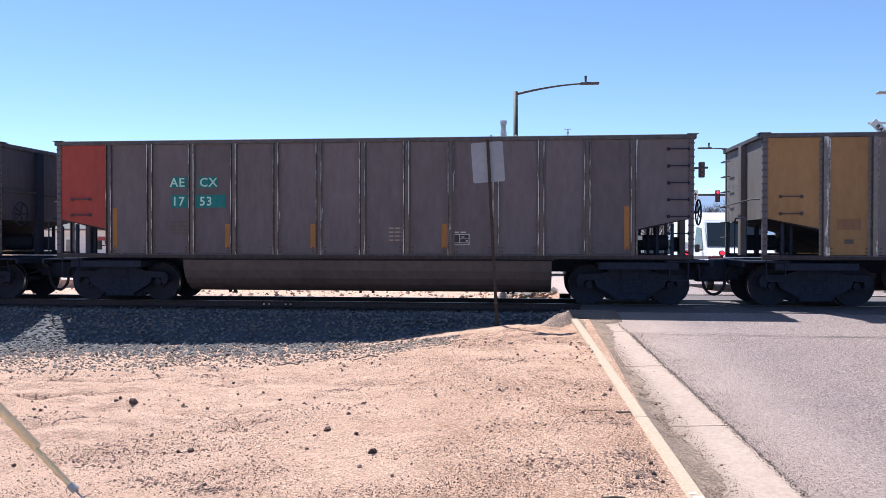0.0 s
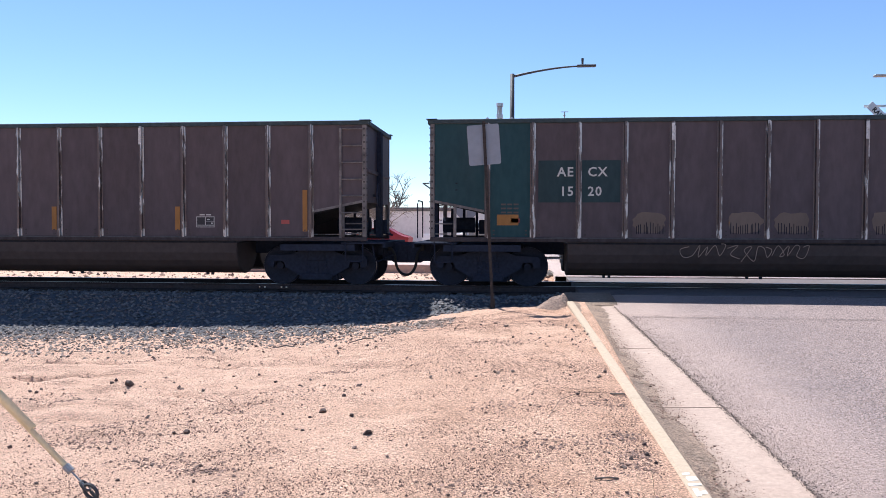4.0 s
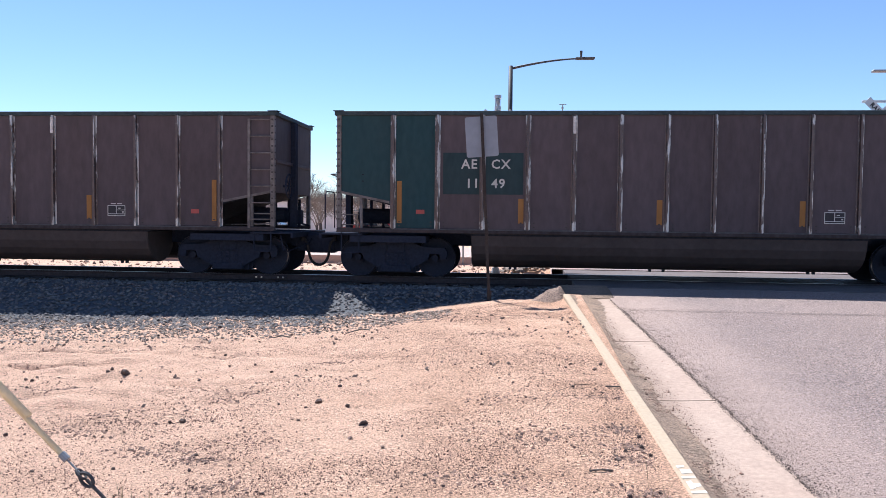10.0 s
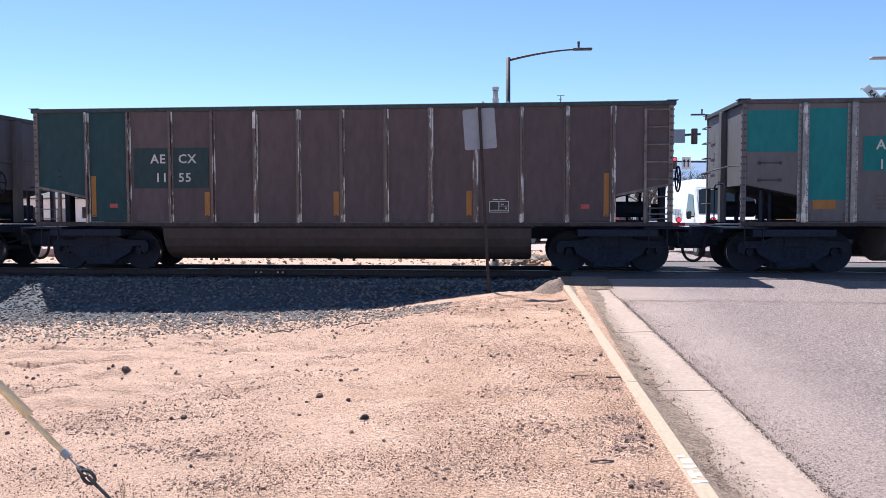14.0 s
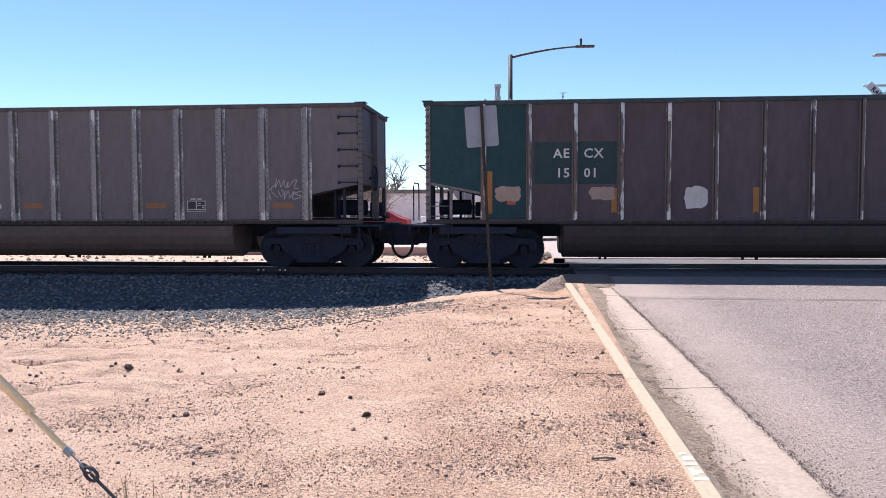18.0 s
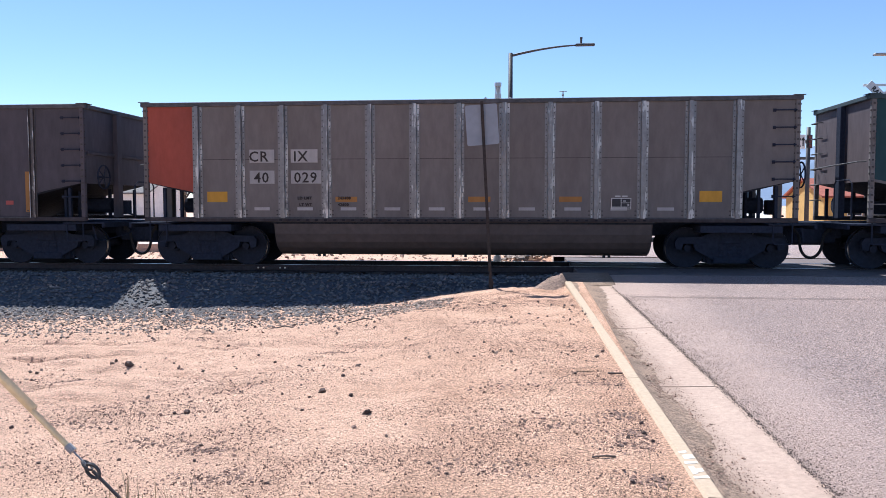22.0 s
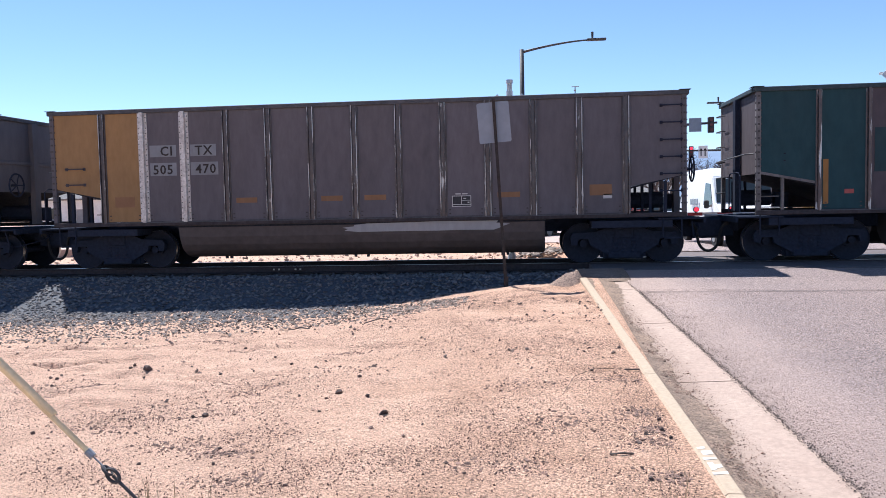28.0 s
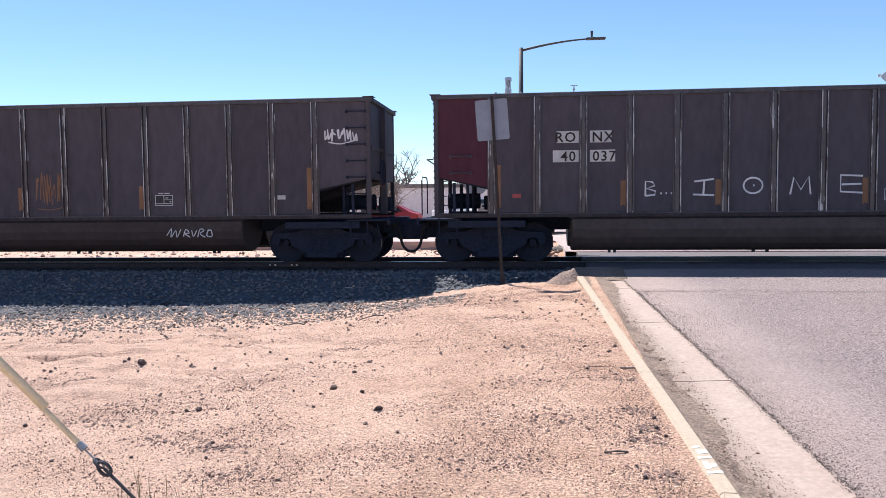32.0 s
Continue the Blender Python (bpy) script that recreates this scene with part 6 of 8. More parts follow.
SPECS = [
    # ahead of the first: yellow-ended aluminium car
    dict(kind="B", skin=ALU_WARM, post=POST_GREY, panels={0: YELLOW, 1: YELLOW}, text=[], marks=PLACARD + [(1, "decal", 0, 1.4, LETTER_FAINT), (1, "strip_square", 0, 1.7, STRIP_DULL)],
         label="dusty aluminium coal car with yellow end panels", frame=BROWN_GREY),
    dict(kind="B", skin=BROWN_GREY, post=POST_GREY, panels={0: RED}, label="dusty brown coal car with a faded red end panel",
         patches=[(2, 0.5, 0.88, 2.68, 2.93, TEAL), (3, 0.16, 0.62, 2.68, 2.93, TEAL), (2, 0.5, 0.94, 2.22, 2.52, TEAL), (3, 0.08, 0.8, 2.22, 2.52, TEAL)],
         text=letters(("AE", "CX"), ("17", "53"), LETTER_TEAL, 2.71, 2.27), frame=BROWN_GREY,
         marks=strips_tall(STRIP, (1, 12), (3, 5, 8)) + [(9, "placard", -0.3, 1.42, LETTER), (7, "fine_print", 0.3, 1.45, TAN), (12, "decal", 0.6, 1.48, LETTER), (1, "decal", -0.7, 1.45, PINK), (2, "fine_print", 0.2, 1.6, LETTER_FAINT)],
         tub=BROWN_GREY, tub_labels=TUBL),
    dict(kind="A", ladder="grips", skin=BROWN_DARK, post=POST_BROWN, panels={0: MAROON}, label="dark brown coal car with a maroon end panel",
         text=letters(("CE", "FX"), ("40", "895"), LETTER_FAINT, 2.71, 2.27, 0.24),
         marks=strips_flat(STRIP_DULL, (4, 6, 10), 1.40, (1, 12), STRIP) + [(9, "placard", 0, 1.42, LETTER), (1, "fine_print", 0, 1.6, LETTER_FAINT)], tub=BROWN_DARK, tub_labels=((-2, 1.0, 0.9), (0.2, 1.0, 0.9), (2.5, 1.0, 0.9))),
    green_car(("15", "20"), strips=strips_flat(STRIP, (4, 6, 7, 9), 1.42, (1, 12)), bracket=(5, 9),
              extra=[(1, "fine_print", 0, 1.6, LETTER_FAINT)], label_end=" and tan primer patches",
              art=[(blotch(1, 0.72, 0.46), panel_x(4) + 0.02, 1.49, TAN_DULL), (blotch(2, 0.74, 0.46), panel_x(6) + 0.05, 1.49, TAN_DULL), (blotch(3, 0.74, 0.46), panel_x(7) + 0.02, 1.49, TAN_DULL), (blotch(4, 0.76, 0.46), panel_x(9), 1.49, TAN_DULL), (blotch(5, 0.74, 0.74), panel_x(12) + 0.1, 1.56, TAN_DULL),
                   (TAG_G, -0.43, 0.83, TAN)]
              + [(drips(90 + i, 0.62, 0.26), panel_x(i) + 0.03, 1.24, COAL_DUST) for i in (4, 6, 7, 9)]),
    green_car(("11", "14"), bracket=(5, 9)),
    green_car(("12", "54"), tub=TUB_GREY, label_end=" and pale tubs", bracket=(5, 9),
              words=(("ALUMINUM CAR", 0.075, 2.45, 0.98), ("RADIANT THAW", 0.075, 2.45, 0.88), ("HEAT ONLY", 0.075, 2.45, 0.78))),
    green_car(("10", "86"), bracket=(5, 9), label_end=" and white graffiti",
              ladder="plain", art=[(TAG_A, panel_x(2) + 0.05, 1.40, SPRAY_FAINT), (TAG_B, panel_x(9) - 0.12, 1.38, SPRAY_FAINT)]),
    green_car(("11", "49"), bracket=(5,)),
    green_car(("12", "46"), bracket=(5, 9)),
    dict(kind="B", skin=ALU, post=POST_ALU, panels={}, label="grey aluminium coal car with teal paint patches",
         patches=[(0, 0.05, 0.95, 2.66, 3.55, TEAL), (1, 0.12, 0.88, 1.62, 3.58, TEAL), (2, 0.22, 0.88, 2.24, 2.98, TEAL), (3, 0.12, 0.86, 2.24, 2.98, TEAL)],
         text=letters(("AE", "CX"), ("16", "14"), LETTER, 2.70, 2.28),
         marks=strips_flat(STRIP, (4, 6, 9), 1.42, (1, 12)) + [(10, "placard", -0.1, 1.40, LETTER), (5, "decal", 0.05, 1.42, LETTER), (2, "fine_print", 0.2, 1.42, LETTER_FAINT), (3, "fine_print", -0.1, 1.42, LETTER_FAINT)]),
    green_car(("11", "55"), bracket=(5,)),
    dict(kind="B", skin=ALU, post=POST_ALU, panels={}, label="grey aluminium coal car with teal paint patches",
         patches=[(0, 0.05, 0.95, 2.66, 3.55, TEAL), (1, 0.12, 0.88, 1.62, 3.58, TEAL), (2, 0.05, 0.92, 2.24, 2.98, TEAL), (3, 0.08, 0.84, 2.24, 2.98, TEAL)],
         text=letters(("AE", "CX"), ("16", "20"), LETTER, 2.70, 2.28),
         marks=strips_flat(GOLD, (4, 6, 9), 1.42, (1, 12)) + [(10, "placard", -0.1, 1.40, LETTER), (5, "decal", 0.05, 1.42, LETTER), (2, "fine_print", 0.2, 1.42, LETTER_FAINT), (3, "fine_print", -0.1, 1.42, LETTER_FAINT)], tub=BROWN_GREY),
    green_car(("15", "01"), bracket=(5,), label_end=" and pale primer patches",
              art=[(blotch(31, 0.62, 0.36), panel_x(1) + 0.05, 1.72, TAN), (blotch(32, 0.58, 0.30), panel_x(3) + 0.1, 1.72, TAN), (blotch(33, 0.5, 0.5), panel_x(5) + 0.1, 1.62, LETTER)]),
    dict(kind="B", skin=ALU, post=POST_ALU, panels={}, label="grey aluminium coal car with graffiti on a maroon patch",
         patches=[(0, 0.15, 0.95, 2.5, 3.55, MAROON)],
         text=letters(("BN", "BX"), ("120", "348"), LETTER_DARK, 2.72, 2.28),
         art=[(TAG_C, panel_x(0) + 0.05, 2.5, SPRAY_ROSE), (TAG_D, panel_x(12), 1.27, SPRAY_FAINT), (scribble(44, 0.8, 0.5, 4, 0.02), panel_x(2), 1.5, SPRAY_TEAL)],
         marks=strips_flat(STRIP_DULL, (4, 6, 9, 12), 1.42, (1,), STRIP) + [(10, "placard", -0.1, 1.40, LETTER), (5, "decal", 0.05, 1.42, LETTER), (1, "decal", 0.32, 1.6, LETTER), (3, "fine_print", -0.1, 1.42, LETTER_FAINT)], tub=ALU_WARM),
    green_car(("14", "73"), panels={6: BARE_PANEL}, bracket=(), label_end=" and a grey panel",
              art=[(stroke_letters([[(-0.35, 0.06), (-0.4, 0.16), (-0.25, 0.24), (0.2, 0.26), (0.4, 0.14), (0.3, 0.04)], [(-0.2, 0.05), (-0.1, 0.0), (0.0, 0.05), (-0.1, 0.1), (-0.2, 0.05)], [(0.08, 0.26), (0.1, 0.34), (-0.05, 0.34)], [(0.12, 0.34), (0.14, 0.62)]], 0.012), panel_x(8), 1.30, SPRAY_FAINT),
                   (stroke_letters([[(-0.12, 0.0), (-0.03, 0.3)], [(0.06, 0.02), (0.1, 0.3)], [(-0.14, 0.14), (0.16, 0.18)]], 0.011), panel_x(11), 1.42, SPRAY_FAINT)],
              extra=[(1, "decal", 0.2, 1.45, LETTER), (12, "decal", 0.15, 1.42, LETTER)]),
    dict(kind="B", skin=ALU_WARM, post=POST_ALU, panels={0: ORANGE_RED}, label="dusty aluminium coal car with an orange-red end panel",
         patches=[(2, 0.22, 0.80, 2.40, 2.70, PLATE_PALE), (3, 0.18, 0.80, 2.40, 2.70, PLATE_PALE), (2, 0.22, 0.80, 1.92, 2.22, PLATE_PALE), (3, 0.18, 0.88, 1.92, 2.22, PLATE_PALE)],
         text=[(2, "CR", 2.43, 0.24, LETTER_DARK, True), (3, "IX", 2.43, 0.24, LETTER_DARK, False), (2, "40", 1.95, 0.24, LETTER_DARK, True), (3, "029", 1.95, 0.24, LETTER_DARK, False),
               (3, "LD LMT", 1.56, 0.065, LETTER_DARK, True), (3, "LT WT", 1.41, 0.065, LETTER_DARK, True), (4, "243400", 1.56, 0.065, LETTER_DARK, False), (4, "42600", 1.41, 0.065, LETTER_DARK, False)],
         marks=strips_flat(STRIP, (4, 7, 9), 1.5, (1, 12), GOLD) + [(10, "placard", 0.05, 1.40, LETTER), *[(i, "sill_label", 0.0, 1.31, PLATE_PALE) for i in range(2, 12)]], frame=ALU_WARM, tub=BROWN_GREY, seam=2.47, inset=0.34),
    dict(kind="B", skin=BROWN_DARK, post=POST_GREY, panels={0: MAROON}, label="dark brown coal car with a maroon end panel",
         patches=[(2, 0.42, 0.9, 2.68, 2.94, LETTER), (3, 0.14, 0.6, 2.68, 2.94, LETTER), (2, 0.34, 0.9, 2.26, 2.52, LETTER), (3, 0.14, 0.68, 2.26, 2.52, LETTER)],
         text=[(2, "RO", 2.70, 0.225, LETTER_DARK, True), (3, "NX", 2.70, 0.225, LETTER_DARK, False), (2, "40", 2.28, 0.225, LETTER_DARK, True), (3, "068", 2.28, 0.225, LETTER_DARK, False)],
         art=[(loops(51, 1.0, 0.45, 7, 0.012), panel_x(0), 2.95, SPRAY_PINK), (scribble(52, 0.8, 0.5, 5, 0.010), panel_x(0) + 0.05, 2.5, SPRAY_PINK)],
         marks=strips_tall(STRIP, (1, 12), (3, 5, 7, 9)) + [(9, "placard", -0.05, 1.44, LETTER), (12, "decal", -0.1, 1.44, PINK), (1, "decal", 0.05, 1.5, PINK)], tub=BROWN_DARK),
    dict(kind="B", skin=BROWN_GREY, post=POST_GREY, panels={0: RED}, label="dusty brown coal car with red end panel and graffiti",
         patches=[(2, 0.40, 0.9, 2.70, 2.95, TEAL), (3, 0.12, 0.62, 2.70, 2.95, TEAL), (2, 0.40, 0.92, 2.28, 2.54, TEAL), (3, 0.06, 0.8, 2.28, 2.54, TEAL)],
         text=letters(("AE", "CX"), ("17", "17"), LETTER_TEAL, 2.72, 2.30),
         art=[(stroke_letters(BUBBLE, 0.020), panel_x(10) + 0.38, 1.17, SPRAY_WHITE), (TAG_E, panel_x(1), 1.27, SPRAY_FAINT), (TAG_F, panel_x(5), 1.29, SPRAY_TEAL)],
         marks=strips_tall(STRIP, (1, 12), (3, 6, 9)) + [(9, "placard", -0.05, 1.44, LETTER), (12, "decal", -0.1, 1.5, LETTER)], tub=BROWN_GREY, tub_labels=TUBL),
    green_car(("14", "13"), bracket=(4,)),
    dict(kind="B", skin=BROWN_GREY, post=POST_GREY, panels={0: YELLOW, 1: YELLOW}, posts={2: WORN, 3: WORN}, label="dusty brown coal car with yellow end panels, peeled tubs",
         patches=[(2, 0.16, 0.80, 2.66, 2.93, PALE_PATCH), (3, 0.14, 0.76, 2.66, 2.93, PALE_PATCH), (2, 0.16, 0.80, 2.22, 2.52, PALE_PATCH), (3, 0.14, 0.80, 2.22, 2.52, PALE_PATCH)],
         inset=0.30, text=letters(("CI", "TX"), ("505", "470"), LETTER_DARK, 2.69, 2.26, 0.22),
         art=[(blotch(71, 3.9, 0.22), 1.6, 0.93, PLATE_PALE)],
         marks=strips_flat(STRIP_DULL, (4, 6, 7, 10), 1.55, (12,)) + [(9, "placard", -0.1, 1.42, LETTER), (1, "strip_square", 0, 1.5, STRIP_DULL), (12, "decal", 0.1, 1.48, LETTER)], tub=BROWN_GREY),
    dict(kind="B", skin=ALU, post=POST_ALU, panels={}, label="grey aluminium coal car with a yellow paint patch",
         patches=[(0, 0.1, 0.9, 2.68, 3.55, YELLOW), (2, 0.37, 0.87, 2.66, 2.91, PLATE_PALE), (3, 0.14, 0.63, 2.66, 2.91, PLATE_PALE), (2, 0.32, 0.88, 2.23, 2.48, PLATE_PALE), (3, 0.13, 0.73, 2.23, 2.48, PLATE_PALE)],
         text=[(2, "ND", 2.68, 0.21, LETTER_DARK, True), (3, "YX", 2.68, 0.21, LETTER_DARK, False), (2, "962", 2.25, 0.21, LETTER_DARK, True), (3, "575", 2.25, 0.21, LETTER_DARK, False)],
         marks=strips_flat(STRIP, (4, 6, 9), 1.42, (1, 12)) + [(10, "placard", -0.1, 1.40, LETTER), (11, "decal", -0.05, 1.42, LETTER)], frame=ALU, tub=BROWN_GREY),
    dict(kind="B", skin=BROWN_DARK, post=POST_GREY, panels={0: MAROON}, label="dark brown coal car with maroon end and white graffiti letters",
         patches=[(2, 0.42, 0.9, 2.68, 2.94, LETTER), (3, 0.14, 0.6, 2.68, 2.94, LETTER), (2, 0.34, 0.9, 2.26, 2.52, LETTER), (3, 0.14, 0.68, 2.26, 2.52, LETTER)],
         text=[(2, "RO", 2.70, 0.225, LETTER_DARK, True), (3, "NX", 2.70, 0.225, LETTER_DARK, False), (2, "40", 2.28, 0.225, LETTER_DARK, True), (3, "037", 2.28, 0.225, LETTER_DARK, False)],
         art=[(stroke_letters(BIOME, 0.021), 0, 0.0, SPRAY_WHITE)],
         marks=strips_tall(STRIP_DULL, (1, 12), (3, 5, 8)) + [(9, "placard", -0.05, 1.42, LETTER), (12, "decal", -0.3, 1.5, PINK), (1, "decal", 0.05, 1.48, PINK)], tub=BROWN_GREY, tub_labels=TUBL),
    dict(kind="B", skin=BROWN_DARK, post=POST_GREY, panels={0: MAROON}, text=[], label="dark brown coal car with white graffiti scrawls",
         art=[(scribble(81, 0.75, 0.32, 6, 0.018), panel_x(13) - 0.02, 2.78, SPRAY_WHITE), (scribble(82, 0.8, 0.9, 6, 0.014), panel_x(6) + 0.1, 1.4, STRIP_DULL), (TAG_H, 3.0, 0.74, SPRAY_WHITE)],
         marks=strips_tall(STRIP_DULL, (1, 12), (3, 5, 8)) + [(9, "placard", -0.1, 1.44, LETTER), (12, "decal", -0.3, 1.5, LETTER)], tub=BROWN_DARK),
]
CARS = [railcar(s) for s in SPECS]   # the first leads by one car

# place of the first full car's left end along the track, second by second
RUN = [(0, -11.0), (1, -0.94), (2, 9.54), (3, 20.07), (6, 50.86), (7, 61.57), (8, 71.7), (9, 82.07), (10, 92.82), (11, 102.93), (12, 113.46), (13, 123.7),
       (14, 134.08), (17, 165.56), (18, 175.6), (19, 186.29), (20, 196.28), (21, 206.74), (22, 217.44), (23, 227.44), (24, 238.13), (25, 248.2),
       (28, 279.37), (29, 290.05), (30, 300.2), (31, 310.75), (32, 320.89)]


def run_at(t):
    for (a, x), (b, y) in zip(RUN, RUN[1:]):
        if a <= t <= b:
            return x + (y - x) * (t - a) / (b - a)
    return RUN[-1][1]


def motions():
    """The train rolls by at a steady pace; its wheels turn with the way they go."""
    steps = [i * 2 / 30 for i in range(481)]
    turn = [math.degrees(run_at(t) / WHEEL_R) for t in steps]
    for i, (car, sets) in enumerate(CARS):
        x0 = -(i - 1) * PITCH + HALF
        walk(car, [(t, pose(s + x0, TRACK_Y, 0)) for t, s in RUN])
        for w, dx in sets:
            walk(w, [(t, pose(dx, 0, WHEEL_R, 0, a, 0)) for t, a in zip(steps, turn)])


# ---------------------------------------------------------------- signs and posts by the track
M_MAST = mat("aluminium_mast", (0.56, 0.57, 0.58), 0.45, 0.3, grain=0.08, scale=12, stain=0.25)


def near_sign():
    s = thing("road_sign", pose(-0.52, 15.7, -0.26), "back of a rectangular road sign on a leaning rusty post", "sign")
    bm = bmesh.new()
    prism(bm, [(-0.03, 0.0), (0.03, 0.0), (0.03, 0.012), (0.012, 0.035), (-0.012, 0.035), (-0.03, 0.012)], 0.0, 3.75, "z")
    p = part("post", bm, M_RUST_POST, s)
    p.matrix_basis = pose(0, 0, 0, 0, -3.0, 0)
    bm = bmesh.new()
    w, h, r = 0.318, 0.40, 0.04
    prof = []
    for cx, cz, a0 in ((w - r, h - r, 0), (-w + r, h - r, 90), (-w + r, -h + r, 180), (w - r, -h + r, 270)):
        for k in range(5):
            a = radians(a0 + 22.5 * k)
            prof.append((cx + r * math.cos(a), cz + r * math.sin(a)))
    prism(bm, prof, 0.03, 0.034, "y")
    q = part("panel", bm, M_SIGN_BACK, s, "plain grey back of the sign")
    q.matrix_basis = pose(-0.19, 0.02, 3.285, 0, -4.0, 0)
    bm = bmesh.new()
    prism(bm, [(-0.045, -0.02), (0.045, -0.02), (0.045, 0.04), (-0.045, 0.04)], 0.0, 0.22, "z")
    part("sleeve", bm, M_RUST_POST, s, "short ground sleeve")


def crossing_signal(x, y, z, turn, name_label, bar, lit, buck=0.0, gate=0.0):
    s = thing("crossing_signal", pose(x, y, z, 0, 0, turn), name_label, "crossing signal", "crossing signals")
    bm = bmesh.new()
    tube(bm, (0, 0, 0), (0, 0, 4.9), 0.065, 12)
    part("mast", bm, M_MAST, s, smooth=True)
    bm = bmesh.new()
    tube(bm, (0, 0, 4.9), (0, 0, 5.02), 0.095, 12)
    tube(bm, (0, 0, 5.02), (0, 0, 5.22), 0.03, 8, 0.08)
    for a in range(4):
        dx, dy = 0.085 * math.cos(a * 1.571 + 0.78), 0.085 * math.sin(a * 1.571 + 0.78)
        tube(bm, (dx, dy, 5.02), (dx, dy, 5.24), 0.015, 5)
    tube(bm, (0, 0, 5.24), (0, 0, 5.34), 0.1, 12)
    part("bell", bm, M_MAST, s, "bell in a pale open housing")
    bm = bmesh.new()
    tube(bm, (0, 0, -0.3), (0, 0, 0.35), 0.22, 8, 0.1)
    part("base", bm, M_STEEL_GREY, s)
    bm = bmesh.new()
    box(bm, -0.55, 0.6, -0.5, 0.5, -0.35, 0.1, 0.03)
    part("foundation", bm, M_CONCRETE, s, "weathered concrete foundation block")
    bm = bmesh.new()
    box(bm, bar[0], bar[1], -0.03, 0.03, 4.78, 4.85, 0.008)
    part("crossbar", bm, M_MAST, s, "pale flat bar across the mast")
    for ang, words in ((45, "RAILROAD"), (-45, "CROSSING")):
        bm = bmesh.new()
        box(bm, -0.61, 0.61, -0.02 if ang > 0 else 0.0, -0.002 if ang > 0 else 0.018, -0.115, 0.115)
        b = part("blade", bm, M_WHITE, s, "white crossbuck blade")
        b.matrix_basis = pose(buck, -0.10, 4.42, 0, ang, 0)
        tm, wd = text_mesh(words, 0.13, 1.05, 0.006)
        place("lettering", tm, M_SIGN_BLACK, b, pose(-wd / 2, -0.024 if ang > 0 else -0.004, -0.065))
    bm = bmesh.new()
    tube(bm, (-0.36, -0.05, 3.10), (0.36, -0.05, 3.10), 0.03, 8)
    part("light_arm", bm, M_STEEL_GREY, s)
    for i, dx in enumerate((-0.26, 0.41)):
        bm = bmesh.new()
        disc(bm, (dx, -0.06, 2.93), (0, 1, 0), 0.255, 0.02, 24)
        bk = part("background", bm, M_SIGN_BLACK, s, "round black backing of a flashing light")
        bm = bmesh.new()
        disc(bm, (dx, -0.10, 2.93), (0, 1, 0), 0.105, 0.04, 18)
        part("lens", bm, M_LENS_RED if i == lit else M_LENS_DARK, bk)
        bm = bmesh.new()
        n = 10
        for k in range(n):
            a0, a1 = math.pi * (k / n), math.pi * ((k + 1) / n)
            v = [bm.verts.new((dx + 0.14 * math.cos(a) + (0.12 if yy < -0.1 else 0), yy, 2.93 + 0.14 * math.sin(a))) for a, yy in ((a0, -0.07), (a1, -0.07), (a1, -0.30), (a0, -0.30))]
            bm.faces.new(v)
        part("hood", bm, M_SIGN_BLACK, bk)
    bm = bmesh.new()
    box(bm, -0.25, 0.25, -0.2, 0.2, 0.75, 1.55, 0.05)
    part("gate_motor", bm, M_STEEL_GREY, s, "grey gate motor box")
    bm = bmesh.new()
    prism(bm, [(-0.25, 1.0), (0.45, 0.8), (0.85, 1.0), (0.5, 1.15), (0.2, 1.55), (-0.2, 1.6)], -0.32, -0.26, "y")
    part("counterweight", bm, M_STEEL_GREY, s, "flat gate counterweight arm")
    if gate:
        arm = new("gate_arm")
        arm.parent = s
        n = int(gate / 0.406)
        for k in range(n):
            bm = bmesh.new()
            h = 0.075 - 0.035 * k / n
            box(bm, 0.45 + 0.406 * k, 0.45 + 0.406 * (k + 1), -0.31, -0.285, 1.39 - h, 1.39 + h)
            part("stripe", bm, M_GATE_RED if k % 2 else M_WHITE, arm)
        for lx in (2.15, 5.15, 6.1):
            bm = bmesh.new()
            tube(bm, (lx, -0.35, 1.52), (lx, -0.23, 1.52), 0.075, 14)
            box(bm, lx - 0.03, lx + 0.03, -0.31, -0.27, 1.42, 1.52)
            lamp = part("gate_lamp", bm, M_SIGN_BLACK, arm, "small round red warning lamp")
            bm = bmesh.new()
            disc(bm, (lx, -0.36, 1.52), (0, 1, 0), 0.06, 0.02, 14)
            part("lens", bm, M_LENS_RED, lamp)
    return s


